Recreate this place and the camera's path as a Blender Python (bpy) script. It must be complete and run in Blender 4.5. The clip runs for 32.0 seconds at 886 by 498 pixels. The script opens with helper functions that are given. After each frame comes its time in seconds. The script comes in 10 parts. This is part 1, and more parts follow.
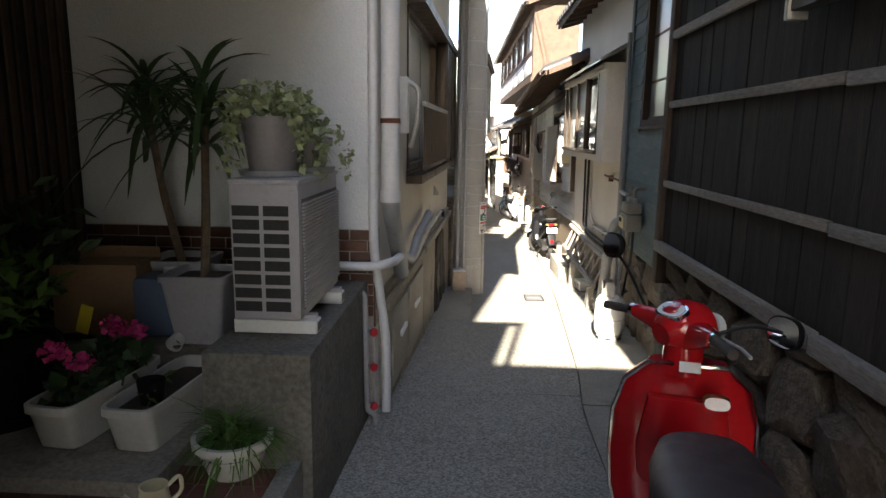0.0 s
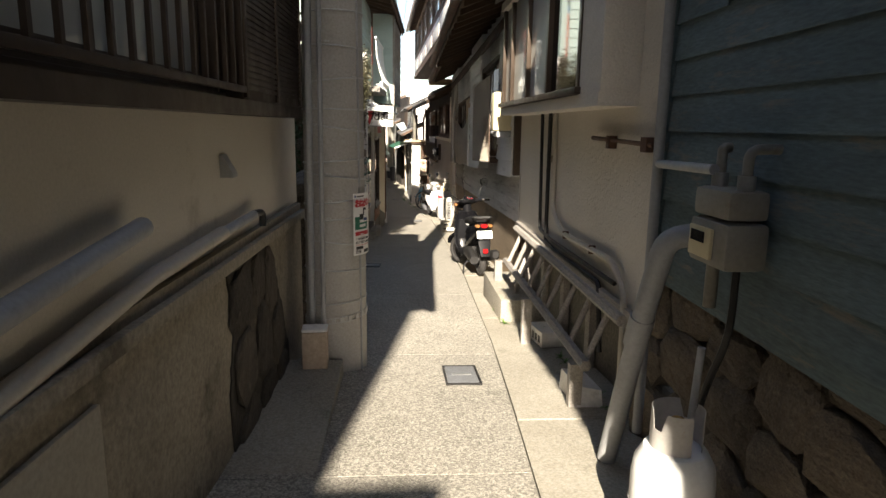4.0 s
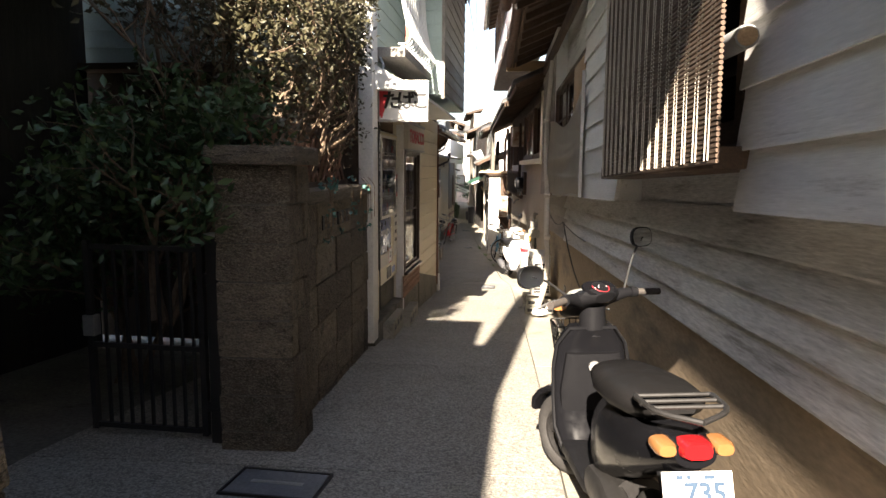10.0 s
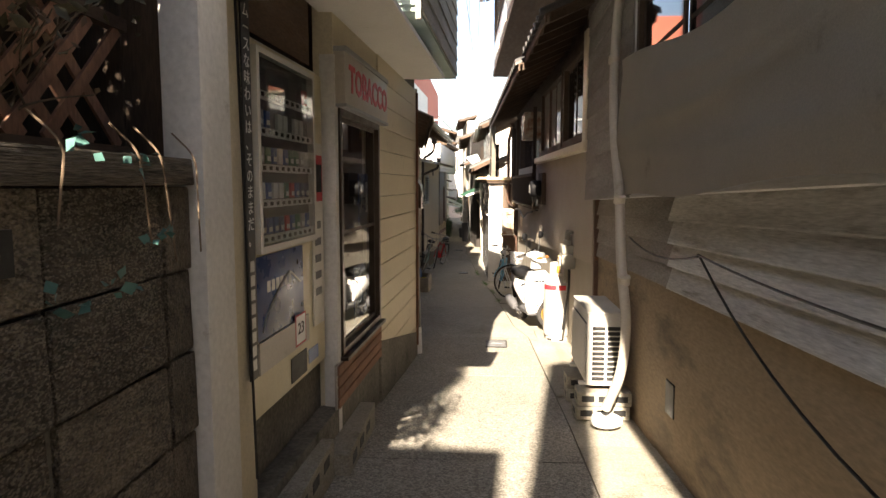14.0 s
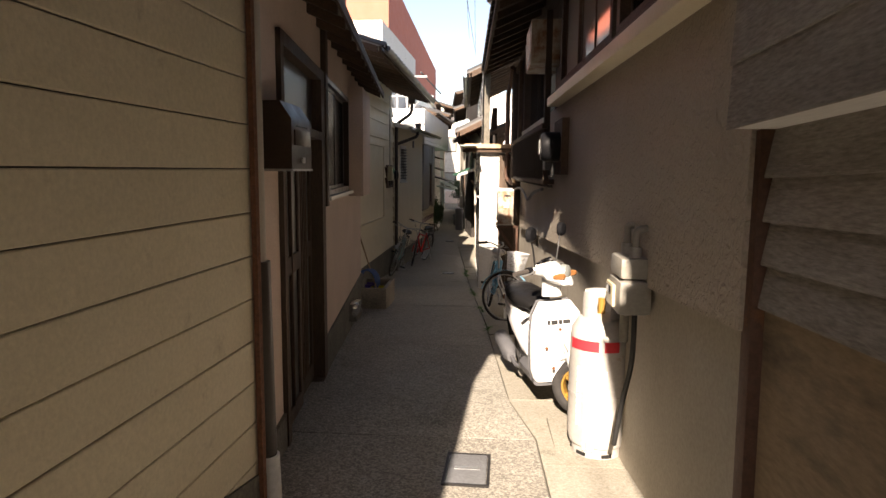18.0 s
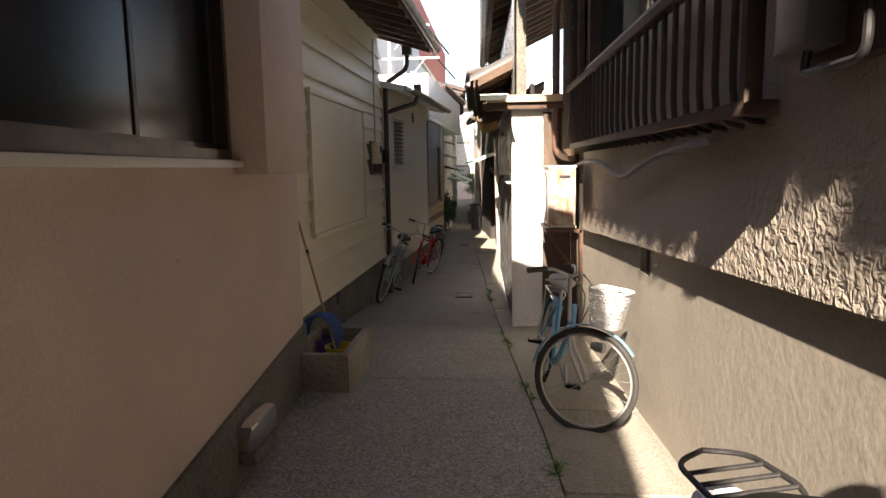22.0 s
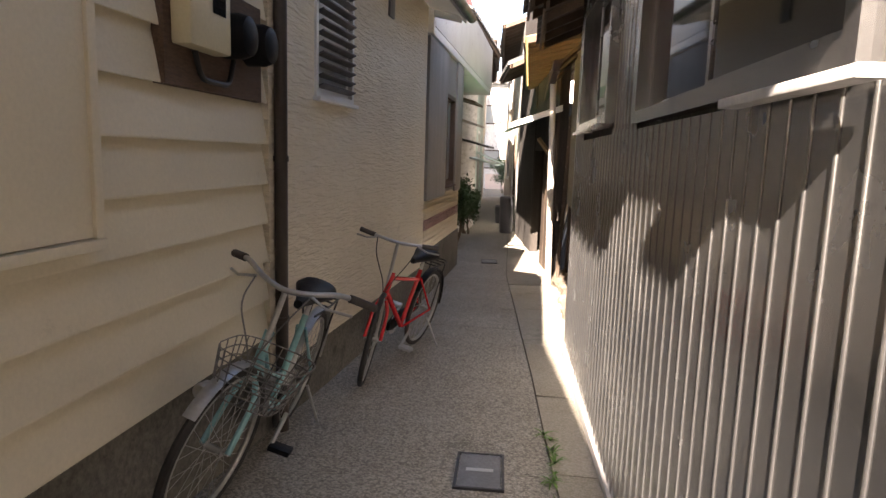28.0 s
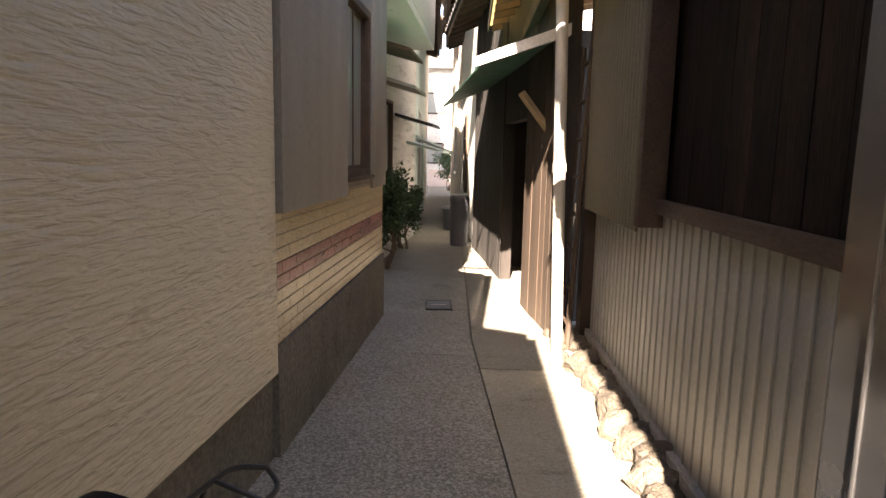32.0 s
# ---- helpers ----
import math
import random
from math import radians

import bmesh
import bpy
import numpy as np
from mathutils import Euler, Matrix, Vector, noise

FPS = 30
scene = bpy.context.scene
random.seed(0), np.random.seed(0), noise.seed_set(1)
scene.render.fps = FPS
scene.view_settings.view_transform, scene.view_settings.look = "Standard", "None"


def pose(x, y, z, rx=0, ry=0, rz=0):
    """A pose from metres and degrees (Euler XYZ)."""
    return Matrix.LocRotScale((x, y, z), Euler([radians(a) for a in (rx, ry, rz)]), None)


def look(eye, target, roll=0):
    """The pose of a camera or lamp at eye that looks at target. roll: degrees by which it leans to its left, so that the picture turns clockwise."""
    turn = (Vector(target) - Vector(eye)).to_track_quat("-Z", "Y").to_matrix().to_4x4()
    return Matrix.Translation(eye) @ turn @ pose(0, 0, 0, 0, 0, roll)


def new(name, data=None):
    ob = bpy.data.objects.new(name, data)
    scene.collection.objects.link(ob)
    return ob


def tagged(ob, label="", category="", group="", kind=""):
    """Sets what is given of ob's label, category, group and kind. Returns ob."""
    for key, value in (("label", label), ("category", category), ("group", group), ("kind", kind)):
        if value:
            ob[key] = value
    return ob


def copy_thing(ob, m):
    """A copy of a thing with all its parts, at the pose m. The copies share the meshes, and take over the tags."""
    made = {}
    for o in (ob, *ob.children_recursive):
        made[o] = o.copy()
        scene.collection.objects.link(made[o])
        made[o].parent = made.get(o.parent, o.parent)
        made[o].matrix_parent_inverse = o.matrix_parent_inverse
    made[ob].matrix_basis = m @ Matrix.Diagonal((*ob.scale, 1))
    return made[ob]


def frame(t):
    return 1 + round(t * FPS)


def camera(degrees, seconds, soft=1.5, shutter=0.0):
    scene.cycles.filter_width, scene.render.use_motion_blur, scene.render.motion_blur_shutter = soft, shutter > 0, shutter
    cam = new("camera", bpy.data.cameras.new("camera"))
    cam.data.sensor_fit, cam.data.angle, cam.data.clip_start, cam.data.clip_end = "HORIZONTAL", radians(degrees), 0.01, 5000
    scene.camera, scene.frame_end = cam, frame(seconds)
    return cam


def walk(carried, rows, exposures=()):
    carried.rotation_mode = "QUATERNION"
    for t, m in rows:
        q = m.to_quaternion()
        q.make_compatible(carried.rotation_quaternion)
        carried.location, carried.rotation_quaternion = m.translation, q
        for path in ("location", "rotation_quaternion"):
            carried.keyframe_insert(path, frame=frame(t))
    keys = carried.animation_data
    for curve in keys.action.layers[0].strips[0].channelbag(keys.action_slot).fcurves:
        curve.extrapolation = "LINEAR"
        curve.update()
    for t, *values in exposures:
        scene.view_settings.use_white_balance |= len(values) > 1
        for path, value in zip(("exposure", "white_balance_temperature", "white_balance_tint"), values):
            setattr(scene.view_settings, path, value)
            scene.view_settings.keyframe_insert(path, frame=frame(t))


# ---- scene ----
cam = camera(70.1, 32.0)
METRES, EYE, TILT, LEAN, TURN = 33.5, 1.5, 0.0, 0.0, 2.9
ROWS = [
    (0.0, 0.0, 0.0, 0.0, 0.15, -10.31, -0.82),
    (0.5, 0.0007, 0.0159, -0.0013, -2.48, -10.91, -1.2),
    (1.0, 0.0016, 0.0321, -0.0029, -2.16, -11.21, -0.87),
    (1.5, 0.0019, 0.0481, -0.0052, -4.88, -10.7, -1.41),
    (2.0, 0.0034, 0.0627, -0.0072, -7.02, -10.64, -1.4),
    (2.5, 0.0062, 0.0771, -0.0082, -7.41, -10.66, -0.81),
    (4.5, 0.0214, 0.1405, -0.0148, -6.63, -11.01, -0.8),
    (5.0, 0.0253, 0.1565, -0.0163, -5.6, -10.68, -0.54),
    (5.5, 0.0272, 0.1714, -0.0185, -3.38, -10.32, -1.16),
    (6.0, 0.0287, 0.1869, -0.0191, -3.24, -9.4, -1.63),
    (6.5, 0.0308, 0.2027, -0.0202, -1.76, -8.78, -1.37),
    (7.0, 0.0308, 0.2184, -0.0222, -2.17, -8.21, -1.84),
    (7.5, 0.0313, 0.2334, -0.0233, -3.14, -8.09, -1.4),
    (8.0, 0.0333, 0.2485, -0.0236, -2.23, -9.03, -0.79),
    (8.5, 0.0348, 0.2639, -0.0246, -1.58, -9.45, -0.68),
    (9.0, 0.0374, 0.2787, -0.0256, -1.33, -9.05, -0.1),
    (9.5, 0.0402, 0.2939, -0.0264, 0.27, -7.89, -0.12),
    (10.0, 0.0419, 0.3101, -0.0271, 1.13, -7.33, -0.58),
    (10.5, 0.0436, 0.3243, -0.0285, 1.79, -6.61, -0.25),
    (11.0, 0.0436, 0.338, -0.0293, 3.51, -5.86, -0.93),
    (11.5, 0.0421, 0.3535, -0.0293, 3.28, -5.62, -1.12),
    (12.0, 0.042, 0.3684, -0.0309, 3.17, -5.49, -0.86),
    (12.5, 0.0412, 0.3833, -0.0319, 3.51, -5.68, -0.97),
    (13.0, 0.0404, 0.3988, -0.0319, 0.97, -5.52, -0.25),
    (13.5, 0.0419, 0.414, -0.033, 0.45, -5.31, 0.36),
    (14.0, 0.0428, 0.4283, -0.0345, 0.43, -5.84, -0.07),
    (14.5, 0.0442, 0.443, -0.0347, -1.36, -5.72, -0.04),
    (16.5, 0.0546, 0.5073, -0.0397, 0.35, -5.36, -0.06),
    (17.0, 0.0555, 0.5229, -0.0414, 1.18, -5.68, -0.56),
    (17.5, 0.0566, 0.5376, -0.0426, 0.66, -6.52, -0.88),
    (18.0, 0.0574, 0.5525, -0.0427, 0.75, -7.11, -0.5),
    (18.5, 0.0577, 0.5685, -0.044, 0.05, -5.9, -0.5),
    (19.0, 0.0585, 0.5838, -0.0457, -0.44, -5.56, 0.23),
    (19.5, 0.0589, 0.599, -0.0461, 1.34, -5.5, 0.47),
    (20.0, 0.0583, 0.6146, -0.0468, 1.58, -4.89, 0.39),
    (20.5, 0.0586, 0.6292, -0.0485, 1.45, -4.68, 0.57),
    (21.0, 0.0578, 0.6435, -0.0495, 2.44, -6.18, 0.44),
    (21.5, 0.0562, 0.6594, -0.0498, 1.96, -6.88, 0.35),
    (22.0, 0.0568, 0.6757, -0.0512, 1.9, -7.36, 0.93),
    (22.5, 0.0565, 0.6911, -0.0522, 3.67, -7.68, 0.27),
    (23.0, 0.0556, 0.707, -0.0521, 2.54, -7.39, -0.26),
    (23.5, 0.0557, 0.7239, -0.0534, 2.59, -7.4, 0.01),
    (24.0, 0.0549, 0.7406, -0.0553, 2.96, -7.83, -0.62),
    (24.5, 0.0545, 0.7562, -0.056, 1.5, -8.31, -0.82),
    (25.0, 0.0547, 0.773, -0.0564, 1.92, -8.48, -0.36),
    (25.5, 0.0544, 0.7895, -0.0575, 2.08, -7.64, -0.72),
    (27.5, 0.0564, 0.8484, -0.0604, 4.14, -8.05, -1.55),
    (28.0, 0.0561, 0.8641, -0.0609, 4.44, -8.43, -1.78),
    (28.5, 0.0549, 0.8807, -0.0615, 2.6, -7.79, -2.06),
    (29.0, 0.0554, 0.8966, -0.0629, 2.39, -7.58, -1.25),
    (29.5, 0.0552, 0.9114, -0.064, 2.78, -7.5, -1.4),
    (30.0, 0.0545, 0.927, -0.0643, 1.61, -7.02, -1.95),
    (30.5, 0.0544, 0.9429, -0.0653, 1.6, -7.2, -1.8),
    (31.0, 0.0534, 0.9599, -0.067, 1.89, -7.78, -2.22),
    (31.5, 0.0537, 0.9754, -0.0679, 0.04, -8.28, -1.81),
    (32.0, 0.0547, 0.9916, -0.0682, -0.69, -8.46, -1.21),
]
EXPOSURES = [(0.0, 2.95, 6700, 10), (1.0, 2.65, 6700, 10), (2.5, 2.1, 6900, 10), (6.0, 1.95, 7000, 12), (9.0, 2.3, 7000, 14), (10.0, 2.6, 7100, 14), (11.0, 2.75, 7200, 14), (13.0, 2.65, 7300, 14), (14.0, 2.6, 7500, 14), (17.0, 2.0, 7400, 18), (18.0, 1.95, 7400, 18), (19.0, 1.5, 7400, 18), (20.0, 1.5, 7400, 18), (21.0, 2.15, 7400, 18), (22.0, 2.4, 7200, 18), (23.0, 2.55, 7300, 18), (24.0, 2.35, 7400, 16), (25.0, 2.2, 7400, 18), (28.0, 3.5, 7200, 20), (30.0, 3.8, 7200, 20), (32.0, 3.55, 7400, 20)]
walk(cam, [(t, pose(0, 0, EYE, TILT, LEAN, TURN) @ pose(METRES * x, METRES * y, METRES * z, 90 + pitch, roll, yaw)) for t, x, y, z, yaw, pitch, roll in ROWS], EXPOSURES)

# ---- light: a clear sky and a low sun that shines up the alley from behind ----
SUN_WAY = Vector((0.14, 1.0, -0.65)).normalized()
world = bpy.data.worlds.new("sky")
scene.world = world
world.use_nodes = True
sky = world.node_tree.nodes.new("ShaderNodeTexSky")
sky.sky_type, sky.sun_disc = "NISHITA", False
sky.sun_elevation = math.asin(-SUN_WAY.z)
sky.sun_rotation = math.atan2(-SUN_WAY.x, -SUN_WAY.y)
world.node_tree.links.new(sky.outputs[0], world.node_tree.nodes["Background"].inputs[0])
world.node_tree.nodes["Background"].inputs[1].default_value = 0.07
sun = new("sun", bpy.data.lights.new("sun", "SUN"))
sun.data.energy, sun.data.angle, sun.data.color = 5.0, radians(0.5), (1.0, 0.93, 0.82)
sun.matrix_world = look((-4, -30, 22), Vector((-4, -30, 22)) + SUN_WAY)

# ---- materials ----
def mat(name, c1, c2=None, rough=0.75, metal=0.0, big=1.5, fine=40.0, amt=0.6, grain=0.22, stretch=(1, 1, 1), bump=0.3, bscale=0.0,
        dist=0.004, rnd=0.0, dirt=None, dscale=3.0, dlow=0.58, spec=0.4, turn=0.0):
    """A surface whose colour drifts between c1 and c2, with fine grain, stains and relief."""
    m = bpy.data.materials.new(name)
    m.use_nodes = True
    nt = m.node_tree
    nd, ln = nt.nodes, nt.links.new
    b = nd["Principled BSDF"]
    b.inputs["Roughness"].default_value, b.inputs["Metallic"].default_value = rough, metal
    b.inputs["Specular IOR Level"].default_value = spec
    tc, mp = nd.new("ShaderNodeTexCoord"), nd.new("ShaderNodeMapping")
    mp.inputs["Scale"].default_value = stretch
    mp.inputs["Rotation"].default_value = (0, 0, turn)
    ln(tc.outputs["Object"], mp.inputs["Vector"])
    info = nd.new("ShaderNodeObjectInfo")
    if rnd:
        off = nd.new("ShaderNodeVectorMath")
        off.operation = "MULTIPLY_ADD"
        ln(info.outputs["Random"], off.inputs[0])
        off.inputs[1].default_value = (37, 51, 23)
        ln(tc.outputs["Object"], off.inputs[2])
        ln(off.outputs[0], mp.inputs["Vector"])

    def noise_node(scale, detail=5.0, r=0.6):
        n = nd.new("ShaderNodeTexNoise")
        n.inputs["Scale"].default_value, n.inputs["Detail"].default_value, n.inputs["Roughness"].default_value = scale, detail, r
        ln(mp.outputs["Vector"], n.inputs["Vector"])
        return n.outputs["Fac"]

    def rng(v, lo, hi, a, bb):
        n = nd.new("ShaderNodeMapRange")
        for i, val in zip((1, 2, 3, 4), (lo, hi, a, bb)):
            n.inputs[i].default_value = val
        ln(v, n.inputs[0])
        return n.outputs[0]

    def mix(fac, a, bb, kind="MIX"):
        n = nd.new("ShaderNodeMixRGB")
        n.blend_type = kind
        for sock, val in (("Fac", fac), ("Color1", a), ("Color2", bb)):
            if isinstance(val, (int, float)):
                n.inputs[sock].default_value = val
            elif isinstance(val, tuple):
                n.inputs[sock].default_value = (*val[:3], 1)
            else:
                ln(val, n.inputs[sock])
        return n.outputs["Color"]

    c2 = c2 or tuple(v * 0.75 for v in c1)
    col = mix(rng(noise_node(big), 0.5 - 0.5 * amt, 0.5 + 0.5 * amt, 0, 1), c1, c2)
    fine_fac = noise_node(fine, 3.0)
    col = mix(1.0, col, rng(fine_fac, 0.25, 0.75, 1 - grain, 1 + grain), "MULTIPLY")
    if rnd:
        col = mix(1.0, col, rng(info.outputs["Random"], 0, 1, 1 - rnd, 1 + rnd), "MULTIPLY")
    if dirt:
        col = mix(rng(noise_node(dscale, 8.0, 0.7), dlow, dlow + 0.12, 0, 0.85), col, dirt)
    ln(col, b.inputs["Base Color"])
    ln(rng(noise_node(big * 3), 0.3, 0.7, max(rough - 0.1, 0.03), min(rough + 0.1, 1)), b.inputs["Roughness"])
    if bump:
        bp = nd.new("ShaderNodeBump")
        bp.inputs["Strength"].default_value, bp.inputs["Distance"].default_value = bump, dist
        ln(noise_node(bscale, 4.0) if bscale else fine_fac, bp.inputs["Height"])
        ln(bp.outputs[0], b.inputs["Normal"])
    return m


def relief(m, kind, scale, strength, distance, stretch=(1, 1, 1), warp=0.0):
    """Gives a material a second, coarser relief: dabs of stucco or combed waves."""
    nt = m.node_tree
    nd, ln = nt.nodes, nt.links.new
    tc, mp = nd.new("ShaderNodeTexCoord"), nd.new("ShaderNodeMapping")
    mp.inputs["Scale"].default_value = stretch
    ln(tc.outputs["Object"], mp.inputs["Vector"])
    if kind == "wave":
        n = nd.new("ShaderNodeTexWave")
        n.bands_direction = "Z"
        n.inputs["Scale"].default_value, n.inputs["Distortion"].default_value = scale, warp
        n.inputs["Detail"].default_value, n.inputs["Detail Scale"].default_value = 3.0, 1.2
        out = n.outputs["Fac"]
    elif kind == "cells":
        n = nd.new("ShaderNodeTexVoronoi")
        n.inputs["Scale"].default_value = scale
        out = n.outputs["Distance"]
    else:
        n = nd.new("ShaderNodeTexNoise")
        n.inputs["Scale"].default_value, n.inputs["Detail"].default_value, n.inputs["Distortion"].default_value = scale, 2.0, warp
        out = n.outputs["Fac"]
    ln(mp.outputs["Vector"], n.inputs["Vector"])
    bp = nd.new("ShaderNodeBump")
    bp.inputs["Strength"].default_value, bp.inputs["Distance"].default_value = strength, distance
    ln(out, bp.inputs["Height"])
    first = nd["Principled BSDF"].inputs["Normal"]
    if first.links:
        ln(first.links[0].from_socket, bp.inputs["Normal"])
    ln(bp.outputs[0], first)
    return m


def speckle(m, scale, c, amount):
    """Scatters specks of colour c over a material: grit, and painted relief highlights on BLOCK."""
    nt = m.node_tree
    nd, ln = nt.nodes, nt.links.new
    tc, n, r, mx = nd.new("ShaderNodeTexCoord"), nd.new("ShaderNodeTexVoronoi"), nd.new("ShaderNodeMapRange"), nd.new("ShaderNodeMixRGB")
    n.inputs["Scale"].default_value = scale
    ln(tc.outputs["Object"], n.inputs["Vector"])
    sep = nd.new("ShaderNodeSeparateColor")
    ln(n.outputs["Color"], sep.inputs[0])
    r.inputs[1].default_value, r.inputs[2].default_value, r.inputs[4].default_value = 0.55, 0.75, amount
    ln(sep.outputs[0], r.inputs[0])
    base = nd["Principled BSDF"].inputs["Base Color"]
    ln(r.outputs[0], mx.inputs["Fac"])
    ln(base.links[0].from_socket, mx.inputs["Color1"])
    mx.inputs["Color2"].default_value = (*c, 1)
    ln(mx.outputs[0], base)
    return m


def glass(name, tint, rough=0.05):
    m = bpy.data.materials.new(name)
    m.use_nodes = True
    b = m.node_tree.nodes["Principled BSDF"]
    b.inputs["Base Color"].default_value = (*tint, 1)
    b.inputs["Roughness"].default_value = rough
    b.inputs["Specular IOR Level"].default_value = 0.8
    return m


def clear_glass(name, tint=(0.9, 0.95, 0.95), rough=0.0):
    m = bpy.data.materials.new(name)
    m.use_nodes = True
    b = m.node_tree.nodes["Principled BSDF"]
    b.inputs["Base Color"].default_value = (*tint, 1)
    b.inputs["Roughness"].default_value = rough
    b.inputs["Transmission Weight"].default_value = 1.0
    b.inputs["IOR"].default_value = 1.45
    return m


CONCRETE = speckle(speckle(mat("alley concrete", (0.33, 0.305, 0.26), (0.21, 0.195, 0.165), 0.85, big=0.9, fine=45, grain=0.42, bump=0.9, bscale=80, dist=0.006, rnd=0.07,
               dirt=(0.13, 0.125, 0.10), dscale=1.3, dlow=0.58), 125, (0.48, 0.45, 0.39), 0.55), 95, (0.09, 0.085, 0.075), 0.55)
STRIP = speckle(mat("gutter cover concrete", (0.31, 0.285, 0.235), (0.20, 0.18, 0.14), 0.85, big=1.4, fine=50, grain=0.25, bump=0.5, bscale=90, rnd=0.1,
            dirt=(0.13, 0.125, 0.09), dscale=2.5, dlow=0.57), 140, (0.45, 0.43, 0.39), 0.3)
SOIL = mat("dark soil", (0.06, 0.045, 0.03), (0.03, 0.025, 0.02), 0.95, big=6, fine=60, grain=0.5, bump=1, dist=0.01)
MORTAR = mat("old mortar footing", (0.33, 0.29, 0.23), (0.20, 0.175, 0.14), 0.9, big=1.6, fine=45, grain=0.3, bump=0.6, bscale=25, dist=0.012, dirt=(0.09, 0.075, 0.055), dscale=2.2, dlow=0.56)
MORTAR_BROWN = mat("brown stained mortar footing", (0.30, 0.225, 0.145), (0.18, 0.135, 0.09), 0.9, big=1.1, fine=45, grain=0.2, stretch=(1, 0.35, 1.3), bump=0.4, bscale=25, dist=0.008, dirt=(0.10, 0.078, 0.055), dscale=2.0, dlow=0.52)
MORTAR_DARK = mat("mossy dark mortar", (0.17, 0.155, 0.13), (0.09, 0.085, 0.07), 0.95, big=2, fine=40, grain=0.4, bump=0.8, bscale=22, dist=0.012, dirt=(0.05, 0.055, 0.035), dscale=3)
FOOTING = mat("smooth pale footing render", (0.38, 0.345, 0.285), (0.29, 0.26, 0.21), 0.85, big=1.2, fine=60, grain=0.14, bump=0.4, bscale=18, dist=0.006, dirt=(0.22, 0.19, 0.15), dscale=1.4, dlow=0.6)
DARK_STONE = relief(mat("soot-dark stone", (0.075, 0.062, 0.048), (0.035, 0.03, 0.025), 0.9, big=3, fine=35, grain=0.4, bump=0.7, dist=0.01, rnd=0.3, dirt=(0.13, 0.11, 0.085), dscale=4), "noise", 9, 0.8, 0.03)
WHITE_STUCCO = relief(mat("white sprayed stucco", (0.66, 0.67, 0.68), (0.58, 0.59, 0.60), 0.8, big=1, fine=120, grain=0.08, bump=0.2), "noise", 55, 0.6, 0.008)
PLASTER_B = mat("cream plaster", (0.60, 0.56, 0.49), (0.50, 0.46, 0.40), 0.8, big=0.8, fine=90, grain=0.08, bump=0.25, bscale=60, dirt=(0.33, 0.29, 0.24), dscale=1.1, dlow=0.62)
PLASTER_C = relief(mat("scraped grey-cream plaster", (0.66, 0.615, 0.545), (0.545, 0.51, 0.45), 0.85, big=1.1, fine=90, grain=0.12, bump=0.3, dirt=(0.28, 0.25, 0.21), dscale=1.6, dlow=0.62), "noise", 26, 0.8, 0.012, warp=1.0)
STUCCO_E = relief(mat("rough beige stucco", (0.42, 0.365, 0.295), (0.34, 0.295, 0.24), 0.75, big=1, fine=80, grain=0.12, bump=0.3, spec=0.5), "noise", 26, 1.0, 0.022, warp=0.8)
CREAM_STUCCO = relief(mat("combed cream stucco", (0.70, 0.62, 0.47), (0.62, 0.545, 0.41), 0.6, big=0.7, fine=80, grain=0.06, bump=0.15, spec=0.5, dirt=(0.35, 0.29, 0.2), dscale=1.2, dlow=0.66), "noise", 46, 1.0, 0.024, stretch=(0.15, 0.15, 1.0), warp=0.7)
PINK_PLASTER = mat("faded pink plaster", (0.65, 0.515, 0.435), (0.53, 0.42, 0.355), 0.85, big=1.6, fine=70, grain=0.12, bump=0.4, bscale=30, dist=0.005, dirt=(0.26, 0.21, 0.175), dscale=9, dlow=0.64)
# charred boards; also carries painted shade on the yard house and barn room
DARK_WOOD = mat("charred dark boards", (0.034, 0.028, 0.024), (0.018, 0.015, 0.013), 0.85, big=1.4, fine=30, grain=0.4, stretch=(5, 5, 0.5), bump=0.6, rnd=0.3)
OLD_WOOD = mat("weathered grey wood", (0.34, 0.315, 0.285), (0.19, 0.17, 0.15), 0.85, big=2, fine=40, grain=0.35, stretch=(3, 0.5, 3), bump=0.5, rnd=0.15)
BROWN_WOOD = mat("brown timber", (0.10, 0.062, 0.04), (0.055, 0.035, 0.024), 0.75, big=2, fine=35, grain=0.35, stretch=(3, 0.6, 3), bump=0.4, rnd=0.2)
BROWN_WOOD_UP = mat("brown upright timber", (0.085, 0.055, 0.036), (0.04, 0.028, 0.02), 0.75, big=2, fine=35, grain=0.35, stretch=(4, 4, 0.5), bump=0.4, rnd=0.25)
RAW_WOOD = mat("pale raw timber", (0.46, 0.33, 0.20), (0.33, 0.23, 0.14), 0.75, big=2, fine=40, grain=0.25, stretch=(3, 0.6, 3), bump=0.3, rnd=0.15)
TEAL_BOARD = mat("flaking teal paint boards", (0.13, 0.185, 0.20), (0.085, 0.12, 0.135), 0.75, big=2, fine=35, grain=0.3, stretch=(3, 0.5, 3), bump=0.4, rnd=0.12, dirt=(0.22, 0.20, 0.17), dscale=5, dlow=0.56)
WHITE_BOARD = mat("white painted clapboard", (0.76, 0.75, 0.73), (0.65, 0.64, 0.62), 0.7, big=2, fine=30, grain=0.1, stretch=(4, 0.4, 4), bump=0.5, rnd=0.06, dirt=(0.27, 0.25, 0.22), dscale=3.5, dlow=0.6)
GREY_BOARD = mat("worn white clapboard", (0.70, 0.685, 0.655), (0.46, 0.44, 0.405), 0.8, big=3, fine=30, grain=0.28, stretch=(4, 0.4, 4), bump=0.7, rnd=0.08, dirt=(0.22, 0.195, 0.165), dscale=3, dlow=0.56)
